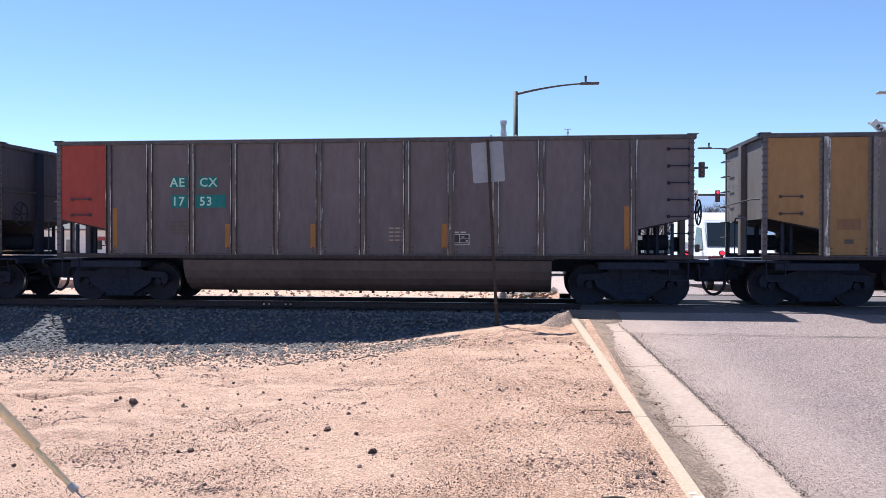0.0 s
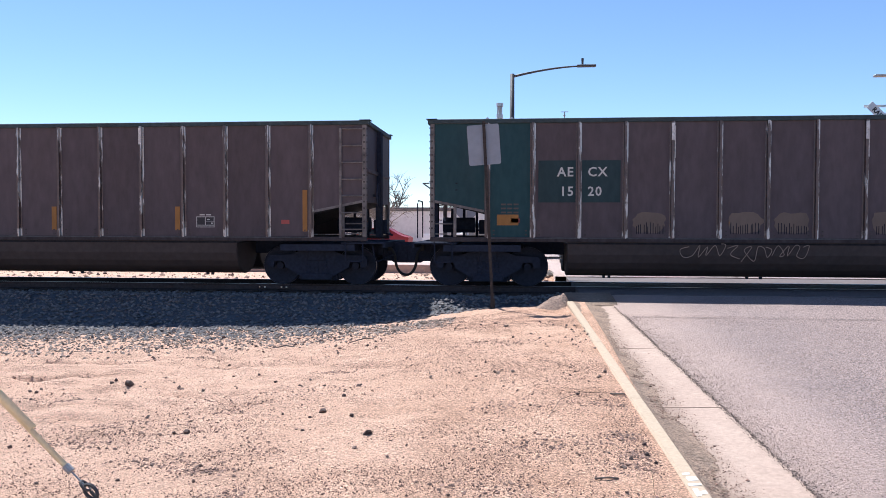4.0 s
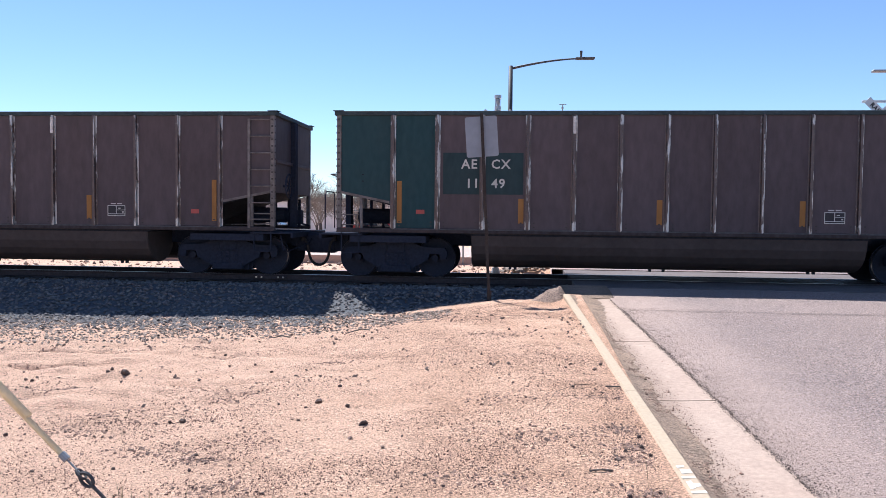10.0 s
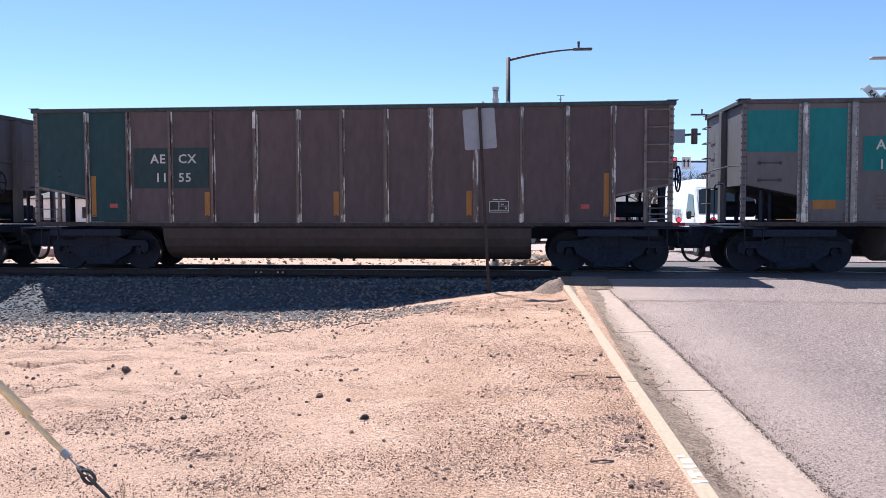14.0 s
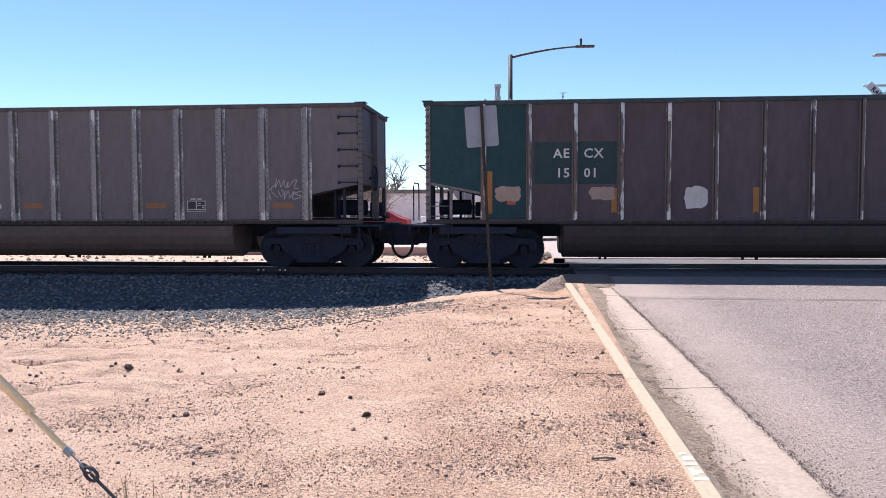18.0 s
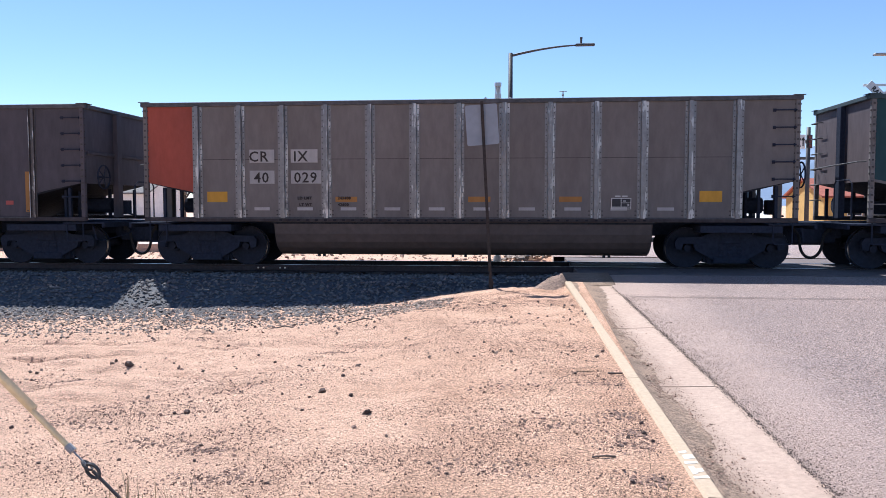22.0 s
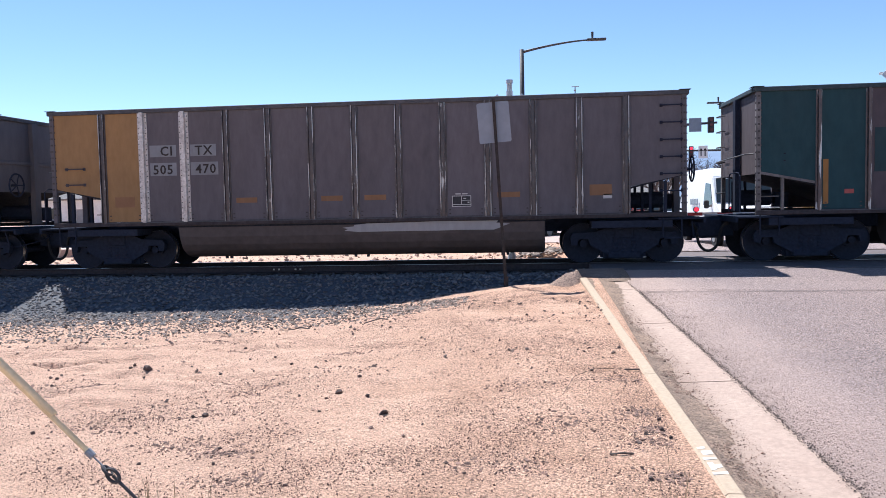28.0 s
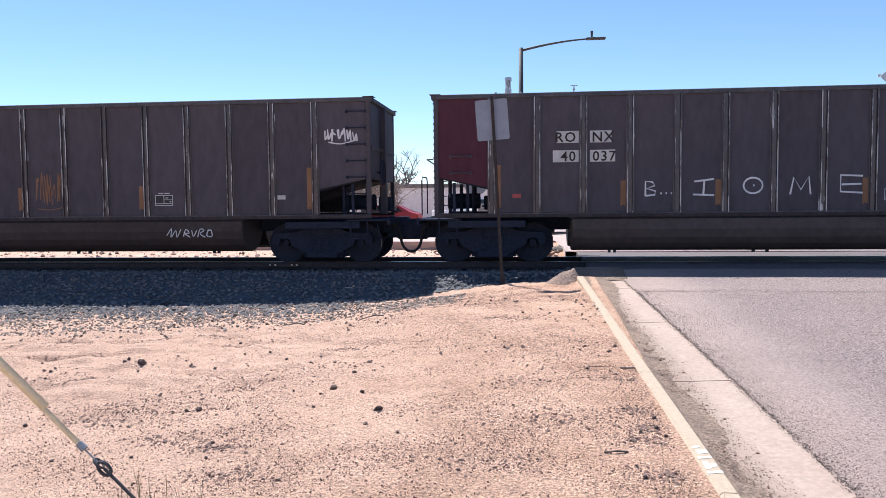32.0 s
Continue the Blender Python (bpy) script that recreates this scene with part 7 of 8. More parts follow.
def lamp_with_signals():
    s = street_lamp(-0.4, 42.0, 9.75, 3.6, "dark street lamp pole with a curved arm and a signal arm")
    bm = bmesh.new()
    path_tube(bm, [(0.1 + 9.8 * i / 6, 0, 5.25 + 0.40 * i / 6) for i in range(7)], [0.13 - 0.07 * i / 6 for i in range(7)], 8)
    part("signal_arm", bm, M_DARK_POLE, s, smooth=True)
    for dx, dz in ((-0.3, 5.55), (0.28, 5.35)):
        bm = bmesh.new()
        box(bm, dx - 0.17, dx + 0.17, -0.25, 0.05, dz - 0.6, dz + 0.55, 0.03)
        for zz in (0.35, 0.0, -0.35):
            tube(bm, (dx + 0.1, -0.1, dz + zz), (dx + 0.36, -0.12, dz + zz), 0.13, 10)
        part("signal_head", bm, M_SIGN_BLACK, s, "black signal head seen edge-on")
    for dx in (6.57, 9.54):
        bm = bmesh.new()
        box(bm, dx - 0.15, dx + 0.15, -0.32, -0.12, 5.12, 5.92, 0.03)
        h = part("signal_head", bm, M_SIGN_BLACK, s, "black three-light signal head")
        for k in range(3):
            bm = bmesh.new()
            disc(bm, (dx, -0.34, 5.27 + 0.25 * k), (0, 1, 0), 0.09, 0.05, 14)
            part("lens", bm, M_LENS_DARK, h)
    bm = bmesh.new()
    box(bm, 8.48, 9.1, -0.12, -0.10, 5.2, 5.9, 0.01)
    part("sign", bm, M_SIGN_BACK, s, "grey lane sign")


def street_lamp(x, y, h, reach, label, arm_dir=1, dark=True, rise=0.5):
    m = M_DARK_POLE if dark else M_STEEL_GREY
    s = thing("street_lamp", pose(x, y, -0.4), label, "street lamp", "street lamps")
    bm = bmesh.new()
    tube(bm, (0, 0, 0), (0, 0, h), 0.15, 12, 0.11)
    part("pole", bm, m, s, smooth=True)
    bm = bmesh.new()
    pts = []
    for i in range(9):
        u = i / 8
        pts.append((arm_dir * reach * u, 0, h - 0.15 + rise * (1 - (1 - u) ** 1.7)))
    path_tube(bm, pts, [0.07 - 0.03 * i / 8 for i in range(9)], 8)
    part("arm", bm, m, s, smooth=True)
    bm = bmesh.new()
    tip = pts[-1]
    box(bm, tip[0] - 0.25 if arm_dir > 0 else tip[0] - 0.75, tip[0] + 0.75 if arm_dir > 0 else tip[0] + 0.25, -0.16, 0.16, tip[2] - 0.05, tip[2] + 0.06, 0.03)
    hd = part("head", bm, m, s, "flat lamp head")
    bm = bmesh.new()
    tube(bm, (tip[0] + 0.05, 0, tip[2] + 0.06), (tip[0] + 0.05, 0, tip[2] + 0.40), 0.05, 8, 0.07)
    part("sensor", bm, m, hd)
    return s


def traffic_signal(x, y, z, ha, reach, heads, signs, label):
    s = thing("traffic_signal", pose(x, y, z), label, "traffic signal", "traffic signals")
    bm = bmesh.new()
    tube(bm, (0, 0, 0), (0, 0, ha + 0.9), 0.14, 12, 0.12)
    part("pole", bm, M_DARK_POLE, s, smooth=True)
    bm = bmesh.new()
    path_tube(bm, [(reach * i / 6, 0, ha + 0.15 * i / 6) for i in range(7)], [0.12 - 0.05 * i / 6 for i in range(7)], 8)
    part("mast_arm", bm, M_DARK_POLE, s, smooth=True)
    for dx, lit in heads:
        bm = bmesh.new()
        box(bm, dx - 0.15, dx + 0.15, -0.28, -0.12, ha - 0.38, ha + 0.42, 0.02)
        h = part("signal_head", bm, M_SIGN_BLACK, s, "black three-light signal head")
        for k, zz in enumerate((0.27, 0.02, -0.23)):
            bm = bmesh.new()
            disc(bm, (dx, -0.3, ha + zz), (0, 1, 0), 0.10, 0.05, 14)
            part("lens", bm, M_LENS_RED if (k == 0 and lit) else M_LENS_DARK, h)
    for dx, w in signs:
        bm = bmesh.new()
        box(bm, dx - w / 2, dx + w / 2, -0.1, -0.08, ha - 0.4, ha + 0.45, 0.01)
        sg = part("sign", bm, M_WHITE, s, "white lane sign with black arrows")
        for k in (-1, 1):
            bm = bmesh.new()
            xx = dx + k * w * 0.22
            box(bm, xx - 0.035, xx + 0.035, -0.106, -0.1, ha - 0.25, ha + 0.12)
            prism(bm, [(xx - 0.13, ha + 0.10), (xx + 0.13, ha + 0.10), (xx, ha + 0.30)], -0.106, -0.1, "y")
            part("arrow", bm, M_SIGN_BLACK, sg)
    return s


def signal_pole():
    s = thing("signal_pole", pose(2.45, 44.0, -0.35), "dark signal pole with edge-on signal heads and a top sensor", "traffic signal", "traffic signals")
    bm = bmesh.new()
    tube(bm, (0, 0, 0), (0, 0, 7.5), 0.11, 10, 0.08)
    part("pole", bm, M_DARK_POLE, s, smooth=True)
    bm = bmesh.new()
    tube(bm, (0, 0, 7.5), (0, 0, 7.95), 0.03, 6)
    box(bm, -0.2, 0.2, -0.03, 0.03, 7.94, 7.975, 0.008)
    box(bm, -0.07, 0.05, -0.05, 0.05, 7.72, 7.8, 0.01)
    part("sensor", bm, M_STEEL_GREY, s)
    for dx, dz in ((-0.42, 5.0), (0.3, 4.9), (0.25, 3.6)):
        bm = bmesh.new()
        box(bm, dx - 0.17, dx + 0.17, -0.25, 0.05, dz - 0.6, dz + 0.55, 0.03)
        for zz in (0.35, 0.0, -0.35):
            tube(bm, (dx - 0.1, -0.1, dz + zz), (dx - 0.34, -0.12, dz + zz), 0.13, 10)
        part("signal_head", bm, M_SIGN_BLACK, s, "black signal head seen edge-on")


def guy_wire():
    g = thing("guy_wire", pose(-2.42, 4.75, -0.55), "utility guy wire with a yellow plastic guard and anchor eye", "guy wire")
    d = Vector((-0.735, 0.03, 0.678)).normalized()
    bm = bmesh.new()
    tube(bm, Vector((0.12, 0, -0.12)), d * 0.42, 0.011, 8)
    part("anchor_rod", bm, M_DARK_POLE, g, "dark steel anchor rod")
    bm = bmesh.new()
    c = d * 0.42
    side = Vector((0, 1, 0)).cross(d).normalized()
    ring = [c + d * (0.055 * math.cos(a * 0.5236)) + side * (0.035 * math.sin(a * 0.5236)) for a in range(13)]
    path_tube(bm, ring, 0.012, 6)
    ring = [c + d * (0.05 + 0.04 * math.cos(a * 0.5236)) + Vector((0, 1, 0)) * (0.03 * math.sin(a * 0.5236)) for a in range(13)]
    path_tube(bm, ring, 0.009, 6)
    part("eye", bm, M_DARK_POLE, g, "forged anchor eye")
    bm = bmesh.new()
    tube(bm, d * 0.47, d * 9.0, 0.006, 6)
    part("wire", bm, M_STEEL_GREY, g)
    bm = bmesh.new()
    tube(bm, d * 0.60, d * 0.655, 0.026, 10)
    part("clamp", bm, M_STEEL_GREY, g, "galvanised clamp")
    bm = bmesh.new()
    n = 9
    for a0, off in ((0.64, 0.0), (0.98, 0.009)):
        ringa = []
        for L in (a0, 3.2):
            q = d.to_track_quat("Z", "Y")
            ringa.append([bm.verts.new(d * L + q @ Vector(((0.021 + off) * math.cos(6.2832 * i / 12), (0.017 + off * 0.6) * math.sin(6.2832 * i / 12), 0)) + side * off * 2.2) for i in range(12)])
        for i in range(12):
            bm.faces.new((ringa[0][i], ringa[0][(i + 1) % 12], ringa[1][(i + 1) % 12], ringa[1][i]))
        bm.faces.new(ringa[0])
    part("guard", bm, M_YELLOW_GUARD, g, "faded yellow plastic guard sleeve", True)
    return g


# ---------------------------------------------------------------- beyond the railway
def bare_tree(x, y, z, h, seed, spread=0.55, levels=5, thick=1.0, kids=3, wood=None):
    rnd = random.Random(seed)
    t = thing("bare_tree", pose(x, y, z), "leafless deciduous tree with fine grey-brown twigs", "tree", "bare trees")
    bm_t, bm_b = bmesh.new(), bmesh.new()
    path_tube(bm_t, [(0, 0, 0), (0.05, 0, h * 0.14), (0.0, 0.05, h * 0.30)], [h * 0.03, h * 0.024, h * 0.018], 8)

    def grow(p, d, L, r, depth):
        if depth == 0 or L < 0.15:
            return
        mid = p + d * L * 0.5 + Vector((rnd.uniform(-1, 1), rnd.uniform(-1, 1), rnd.uniform(-0.3, 0.6))) * L * 0.07
        end = p + d * L
        path_tube(bm_b, [p, mid, end], [r, r * 0.8, r * 0.6], 5 if depth > 2 else 3)
        for _ in range(kids if depth > 1 else 4):
            a = Vector((rnd.gauss(0, 1), rnd.gauss(0, 1), rnd.gauss(0.25, 0.6))).normalized()
            nd = (d * 0.75 + a * spread).normalized()
            grow(p + d * L * rnd.uniform(0.5, 1.0), nd, L * rnd.uniform(0.55, 0.78), r * 0.60, depth - 1)
    for k in range(5):
        a = 2 * math.pi * k / 5 + rnd.uniform(-0.3, 0.3)
        d = Vector((math.cos(a) * 0.55, math.sin(a) * 0.55, rnd.uniform(0.7, 1.1))).normalized()
        grow(Vector((0, 0, h * rnd.uniform(0.2, 0.3))), d, h * rnd.uniform(0.22, 0.32), h * 0.015 * thick, levels)
    part("trunk", bm_t, M_BARK, t, smooth=True)
    part("crown", bm_b, wood or M_BARK, t)


def wheel_for(veh, x, y, r, w=0.2):
    bm = bmesh.new()
    disc(bm, (x, y, r), (0, 1, 0), r, w, 20)
    t = part("wheel", bm, M_RUBBER, veh, "black tyre")
    bm = bmesh.new()
    s = -1 if y < 0 else 1
    disc(bm, (x, y + s * w / 2, r), (0, 1, 0), r * 0.62, 0.03, 14)
    part("rim", bm, M_STEEL_GREY, t)


def vehicle(name, m, label, body_m, prof, width, glass, r, axles, lamps_at, cabin=None, group="waiting vehicles"):
    """A vehicle that faces +x in its own space: side profile, tumblehome, windows, lamps, wheels."""
    v = thing(name, m, label, name.replace("_", " "), group)
    bm = bmesh.new()
    ztop = max(z for _, z in prof)
    rings = []
    for yy in (-width / 2, width / 2):
        ring = []
        for x, z in prof:
            inset = 0.16 * max(0.0, (z - 0.95) / max(0.4, ztop - 0.95))
            ring.append(bm.verts.new((x, yy - math.copysign(inset, yy), z)))
        rings.append(ring)
    n = len(prof)
    for i in range(n):
        bm.faces.new((rings[0][i], rings[0][(i + 1) % n], rings[1][(i + 1) % n], rings[1][i]))
    bm.faces.new(rings[0][::-1])
    bm.faces.new(rings[1])
    bmesh.ops.bevel(bm, geom=[e for e in bm.edges], offset=0.035, segments=2, affect="EDGES", clamp_overlap=True)
    part("body", bm, body_m, v, smooth=False)
    for pts, side in glass:
        for s in ((-1, 1) if side else (0,)):
            bm = bmesh.new()
            vs = []
            for p in pts:
                if side:
                    x, z = p
                    inset = 0.16 * max(0.0, (z - 0.95) / max(0.4, ztop - 0.95))
                    vs.append(Vector((x, s * (width / 2 - inset + 0.006), z)))
                else:
                    vs.append(Vector(p))
            if s > 0:
                vs = vs[::-1]
            c = sum(vs, Vector()) / len(vs)
            nrm = (vs[1] - vs[0]).cross(vs[2] - vs[1]).normalized()
            f0 = [bm.verts.new(q + nrm * 0.012) for q in vs]
            f1 = [bm.verts.new(q - nrm * 0.03) for q in vs]
            bm.faces.new(f0)
            bm.faces.new(f1[::-1])
            for i in range(len(vs)):
                bm.faces.new((f0[i], f1[i], f1[(i + 1) % len(vs)], f0[(i + 1) % len(vs)]))
            part("window", bm, M_GLASS, v)
    for x in axles:
        for yy in (-width / 2 + 0.1, width / 2 - 0.1):
            wheel_for(v, x, yy, r)
    for x, yy, z, mm in lamps_at:
        bm = bmesh.new()
        box(bm, x - 0.05, x + 0.05, yy - 0.14, yy + 0.14, z - 0.07, z + 0.07, 0.02)
        part("headlight" if x > 0 else "tail_light", bm, mm, v)
    bm = bmesh.new()
    xf = max(x for x, _ in prof)
    box(bm, xf - 0.08, xf + 0.05, -width / 2 + 0.08, width / 2 - 0.08, 0.38, 0.58, 0.04)
    part("bumper", bm, M_SIGN_BLACK, v, "dark front bumper")
    for s in (-1, 1):
        bm = bmesh.new()
        box(bm, cabin - 0.06, cabin + 0.06, s * (width / 2 + 0.12) - 0.07, s * (width / 2 + 0.12) + 0.07, 1.15, 1.4, 0.03)
        box(bm, cabin - 0.02, cabin + 0.02, min(s * (width / 2 - 0.1), s * (width / 2 + 0.1)), max(s * (width / 2 - 0.1), s * (width / 2 + 0.1)), 1.2, 1.24)
        part("mirror", bm, M_SIGN_BLACK, v)
    return v


V_WHITE = mat("white_car_paint", (0.84, 0.85, 0.86), 0.35, grain=0.03, stain=0.08, bump=0)
V_SILVER = mat("silver_car_paint", (0.42, 0.44, 0.46), 0.35, 0.4, grain=0.03, stain=0.08, bump=0)
V_BLUE = mat("pale_blue_car_paint", (0.30, 0.35, 0.39), 0.5, 0.1, grain=0.03, stain=0.08, bump=0)
V_RED = mat("red_car_paint", (0.35, 0.03, 0.03), 0.35, 0.1, grain=0.03, stain=0.08, bump=0)
V_LAMP = mat("lamp_glass", (0.8, 0.8, 0.8), 0.15, grain=0.02, bump=0)

VAN = [(-2.9, 0.35), (-2.95, 0.9), (-2.85, 2.22), (-2.6, 2.40), (0.75, 2.40), (1.2, 2.12), (1.9, 1.28), (2.6, 1.06), (2.75, 0.8), (2.75, 0.35)]
VAN_G = [([(0.55, 1.25), (1.6, 1.27), (1.12, 1.9), (0.55, 1.95)], True), ([(1.27, -0.78, 2.04), (1.27, 0.78, 2.04), (1.86, 0.90, 1.33), (1.86, -0.90, 1.33)], False)]
SUV = [(-2.3, 0.4), (-2.35, 0.9), (-2.15, 1.1), (-1.95, 1.72), (-1.6, 1.8), (0.3, 1.8), (1.0, 1.14), (2.1, 1.0), (2.3, 0.85), (2.3, 0.4)]
SUV_G = [([(-1.8, 1.15), (-1.75, 1.62), (0.2, 1.68), (0.75, 1.17)], True), ([(0.36, -0.68, 1.74), (0.36, 0.68, 1.74), (0.98, 0.8, 1.17), (0.98, -0.8, 1.17)], False)]
SEDAN = [(-2.3, 0.35), (-2.35, 0.85), (-1.7, 1.0), (-1.0, 1.42), (-0.6, 1.47), (0.3, 1.45), (1.1, 1.0), (2.1, 0.85), (2.3, 0.7), (2.3, 0.35)]
SEDAN_G = [([(-1.3, 1.02), (-0.9, 1.34), (0.25, 1.37), (0.85, 1.03)], True), ([(0.36, -0.6, 1.40), (0.36, 0.6, 1.40), (1.06, 0.74, 1.03), (1.06, -0.74, 1.03)], False)]
PICKUP = [(-2.9, 0.55), (-2.95, 1.2), (-0.75, 1.2), (-0.7, 1.85), (-0.5, 1.95), (0.5, 1.95), (1.1, 1.3), (2.55, 1.2), (2.75, 1.0), (2.75, 0.5)]
PICKUP_G = [([(-0.55, 1.32), (-0.5, 1.78), (0.4, 1.82), (0.85, 1.34)], True), ([(0.56, -0.7, 1.88), (0.56, 0.7, 1.88), (1.08, 0.8, 1.34), (1.08, -0.8, 1.34)], False)]


def front_lamps(x, w, z):
    return [(x, -w, z, V_LAMP), (x, w, z, V_LAMP)]


def build_vehicles():
    van = vehicle("cargo_van", pose(6.40, 26.5, -0.04, 0, 0, -88), "white high-roof cargo van waiting at the crossing", V_WHITE, VAN, 2.0, VAN_G, 0.35, (-1.9, 1.9), front_lamps(2.68, 0.75, 0.92), cabin=1.5)
    for k in range(5):
        bm = bmesh.new()
        box(bm, -1.1 + 0.22 * k, -0.95 + 0.22 * k, -1.01, -0.995, 1.25, 1.45, 0.004)
        part("marking", bm, V_BLUE, van, "faded blue lettering bars")
    vehicle("suv", pose(2.85, 33.9, -0.24, 0, 0, -99), "pale blue-grey sport utility vehicle waiting at the crossing", V_BLUE, SUV, 1.9, SUV_G, 0.37, (-1.4, 1.4), front_lamps(2.25, 0.7, 0.85), cabin=0.7)
    vehicle("suv", pose(6.1, 36.0, -0.26, 0, 0, -94), "silver sport utility vehicle waiting behind the van", V_SILVER, SUV, 1.9, SUV_G, 0.37, (-1.4, 1.4), front_lamps(2.25, 0.7, 0.85), cabin=0.7)
    vehicle("sedan", pose(7.7, 60.0, -0.4, 0, 0, -60), "dark red sedan on the road beyond the crossing", V_RED, SEDAN, 1.8, SEDAN_G, 0.33, (-1.4, 1.4), front_lamps(2.25, 0.65, 0.75), cabin=0.6)
    vehicle("sedan", pose(0.85, 37.2, -0.26, 0, 0, -125), "silver sedan parked beyond the crossing", V_SILVER, SEDAN, 1.8, SEDAN_G, 0.33, (-1.4, 1.4), front_lamps(2.25, 0.65, 0.75), cabin=0.6)
    vehicle("pickup_truck", pose(-2.5, 44.5, -0.33, 0, 0, 8), "white pickup truck with a utility bed parked by a building", V_WHITE, PICKUP, 1.95, PICKUP_G, 0.4, (-1.8, 1.75), front_lamps(2.7, 0.75, 0.95), cabin=0.8)
    vehicle("sedan", pose(-9.5, 52.0, -0.3, 0, 0, 178), "dark red sedan parked behind the railway", V_RED, SEDAN, 1.8, SEDAN_G, 0.33, (-1.4, 1.4), front_lamps(2.25, 0.65, 0.75), cabin=0.6)
    vehicle("sedan", pose(-16.0, 50.0, -0.3, 0, 0, 3), "silver sedan parked behind the railway", V_SILVER, SEDAN, 1.8, SEDAN_G, 0.33, (-1.4, 1.4), front_lamps(2.25, 0.65, 0.75), cabin=0.6)


W_WHITE = mat("white_stucco", (0.80, 0.79, 0.77), 0.9, grain=0.08, scale=3, stain=0.3, stain_scale=0.3)
W_TAN = mat("tan_stucco", (0.45, 0.33, 0.22), 0.9, grain=0.1, scale=3, stain=0.3, stain_scale=0.3)
W_YELLOW = mat("yellow_stucco", (0.55, 0.36, 0.12), 0.9, grain=0.1, scale=3, stain=0.3, stain_scale=0.3)
W_GREY = mat("grey_siding", (0.30, 0.30, 0.30), 0.9, grain=0.1, scale=3, stain=0.3, stain_scale=0.3)
R_RED = mat("red_roof_tiles", (0.30, 0.09, 0.06), 0.9, grain=0.3, scale=4, stain=0.4)
R_GREY = mat("grey_shingles", (0.17, 0.16, 0.155), 0.95, grain=0.3, scale=5, stain=0.4)


def house(x, y, w, d, h, wall_m, roof_m, label, roof=1.2, windows=((0.2, 0.5), (0.6, 0.5)), door=0.42, gable="x", flat=False):
    b = thing("building", pose(x, y, -0.6), label, "building", "buildings beyond the railway")
    bm = bmesh.new()
    t = 0.25
    # four walls; the front one is cut round its openings
    cuts = sorted([(u * w - 0.6, u * w + 0.6, 1.1, 2.3) for u, _ in windows] + ([(door * w - 0.5, door * w + 0.5, 0.0, 2.1)] if door else []))
    xa = 0.0
    for c0, c1, z0, z1 in cuts:
        box(bm, xa, c0, 0, t, 0, h)
        if z0 > 0:
            box(bm, c0, c1, 0, t, 0, z0)
        box(bm, c0, c1, 0, t, z1, h)
        xa = c1
    box(bm, xa, w, 0, t, 0, h)
    box(bm, 0, w, d - t, d, 0, h)
    box(bm, 0, t, t, d - t, 0, h)
    box(bm, w - t, w, t, d - t, 0, h)
    part("wall", bm, wall_m, b)
    for c0, c1, z0, z1 in cuts:
        nm = "window" if z0 > 0 else "door"
        bm = bmesh.new()
        if nm == "window":
            box(bm, c0, c1, 0.1, 0.13, z0, z1)
            wo = part("window", bm, M_GLASS, b)
            bm = bmesh.new()
            for q in ((c0, c1, z0, z0 + 0.07), (c0, c1, z1 - 0.07, z1), (c0, c0 + 0.07, z0 + 0.07, z1 - 0.07), (c1 - 0.07, c1, z0 + 0.07, z1 - 0.07), ((c0 + c1) / 2 - 0.03, (c0 + c1) / 2 + 0.03, z0 + 0.07, z1 - 0.07)):
                box(bm, q[0], q[1], 0.04, 0.09, q[2], q[3])
            part("frame", bm, M_WHITE, wo)
        else:
            box(bm, c0, c1, 0.08, 0.14, z0, z1)
            part("door", bm, W_GREY, b)
    bm = bmesh.new()
    if flat:
        box(bm, -0.15, w + 0.15, -0.15, d + 0.15, h, h + 0.3, 0.03)
    elif gable == "x":
        prism(bm, [(-0.4, h - 0.05), (d / 2, h + roof), (d + 0.4, h - 0.05), (d + 0.4, h + 0.1), (d / 2, h + roof + 0.16), (-0.4, h + 0.1)], -0.3, w + 0.3, "x")
    part("roof", bm, roof_m, b)
    if not flat:
        for xx in (0.0, w - 0.2):
            bm = bmesh.new()
            prism(bm, [(0.0, h), (d, h), (d / 2, h + roof - 0.02)], xx, xx + 0.2, "x")
            part("gable", bm, wall_m, b)
    return b


def utility_pole(x, y, h, label="wooden utility pole with a crossarm", crossarm=True):
    p = thing("utility_pole", pose(x, y, -0.6), label, "utility pole", "utility poles")
    bm = bmesh.new()
    tube(bm, (0, 0, 0), (0, 0, h), 0.15, 10, 0.11)
    part("pole", bm, M_BARK, p, smooth=True)
    if not crossarm:
        bm = bmesh.new()
        box(bm, -0.2, 0.2, -0.1, 0.1, h - 0.05, h + 0.25, 0.03)
        part("pole_top", bm, M_DARK_POLE, p, "small box on the pole top")
        return p
    bm = bmesh.new()
    box(bm, -1.2, 1.2, -0.06, 0.06, h - 0.6, h - 0.48, 0.01)
    arm = part("crossarm", bm, M_BARK, p)
    for dx in (-1.1, -0.4, 0.4, 1.1):
        bm = bmesh.new()
        tube(bm, (dx, 0, h - 0.48), (dx, 0, h - 0.28), 0.05, 8, 0.03)
        part("insulator", bm, M_STEEL_GREY, arm)
    return p


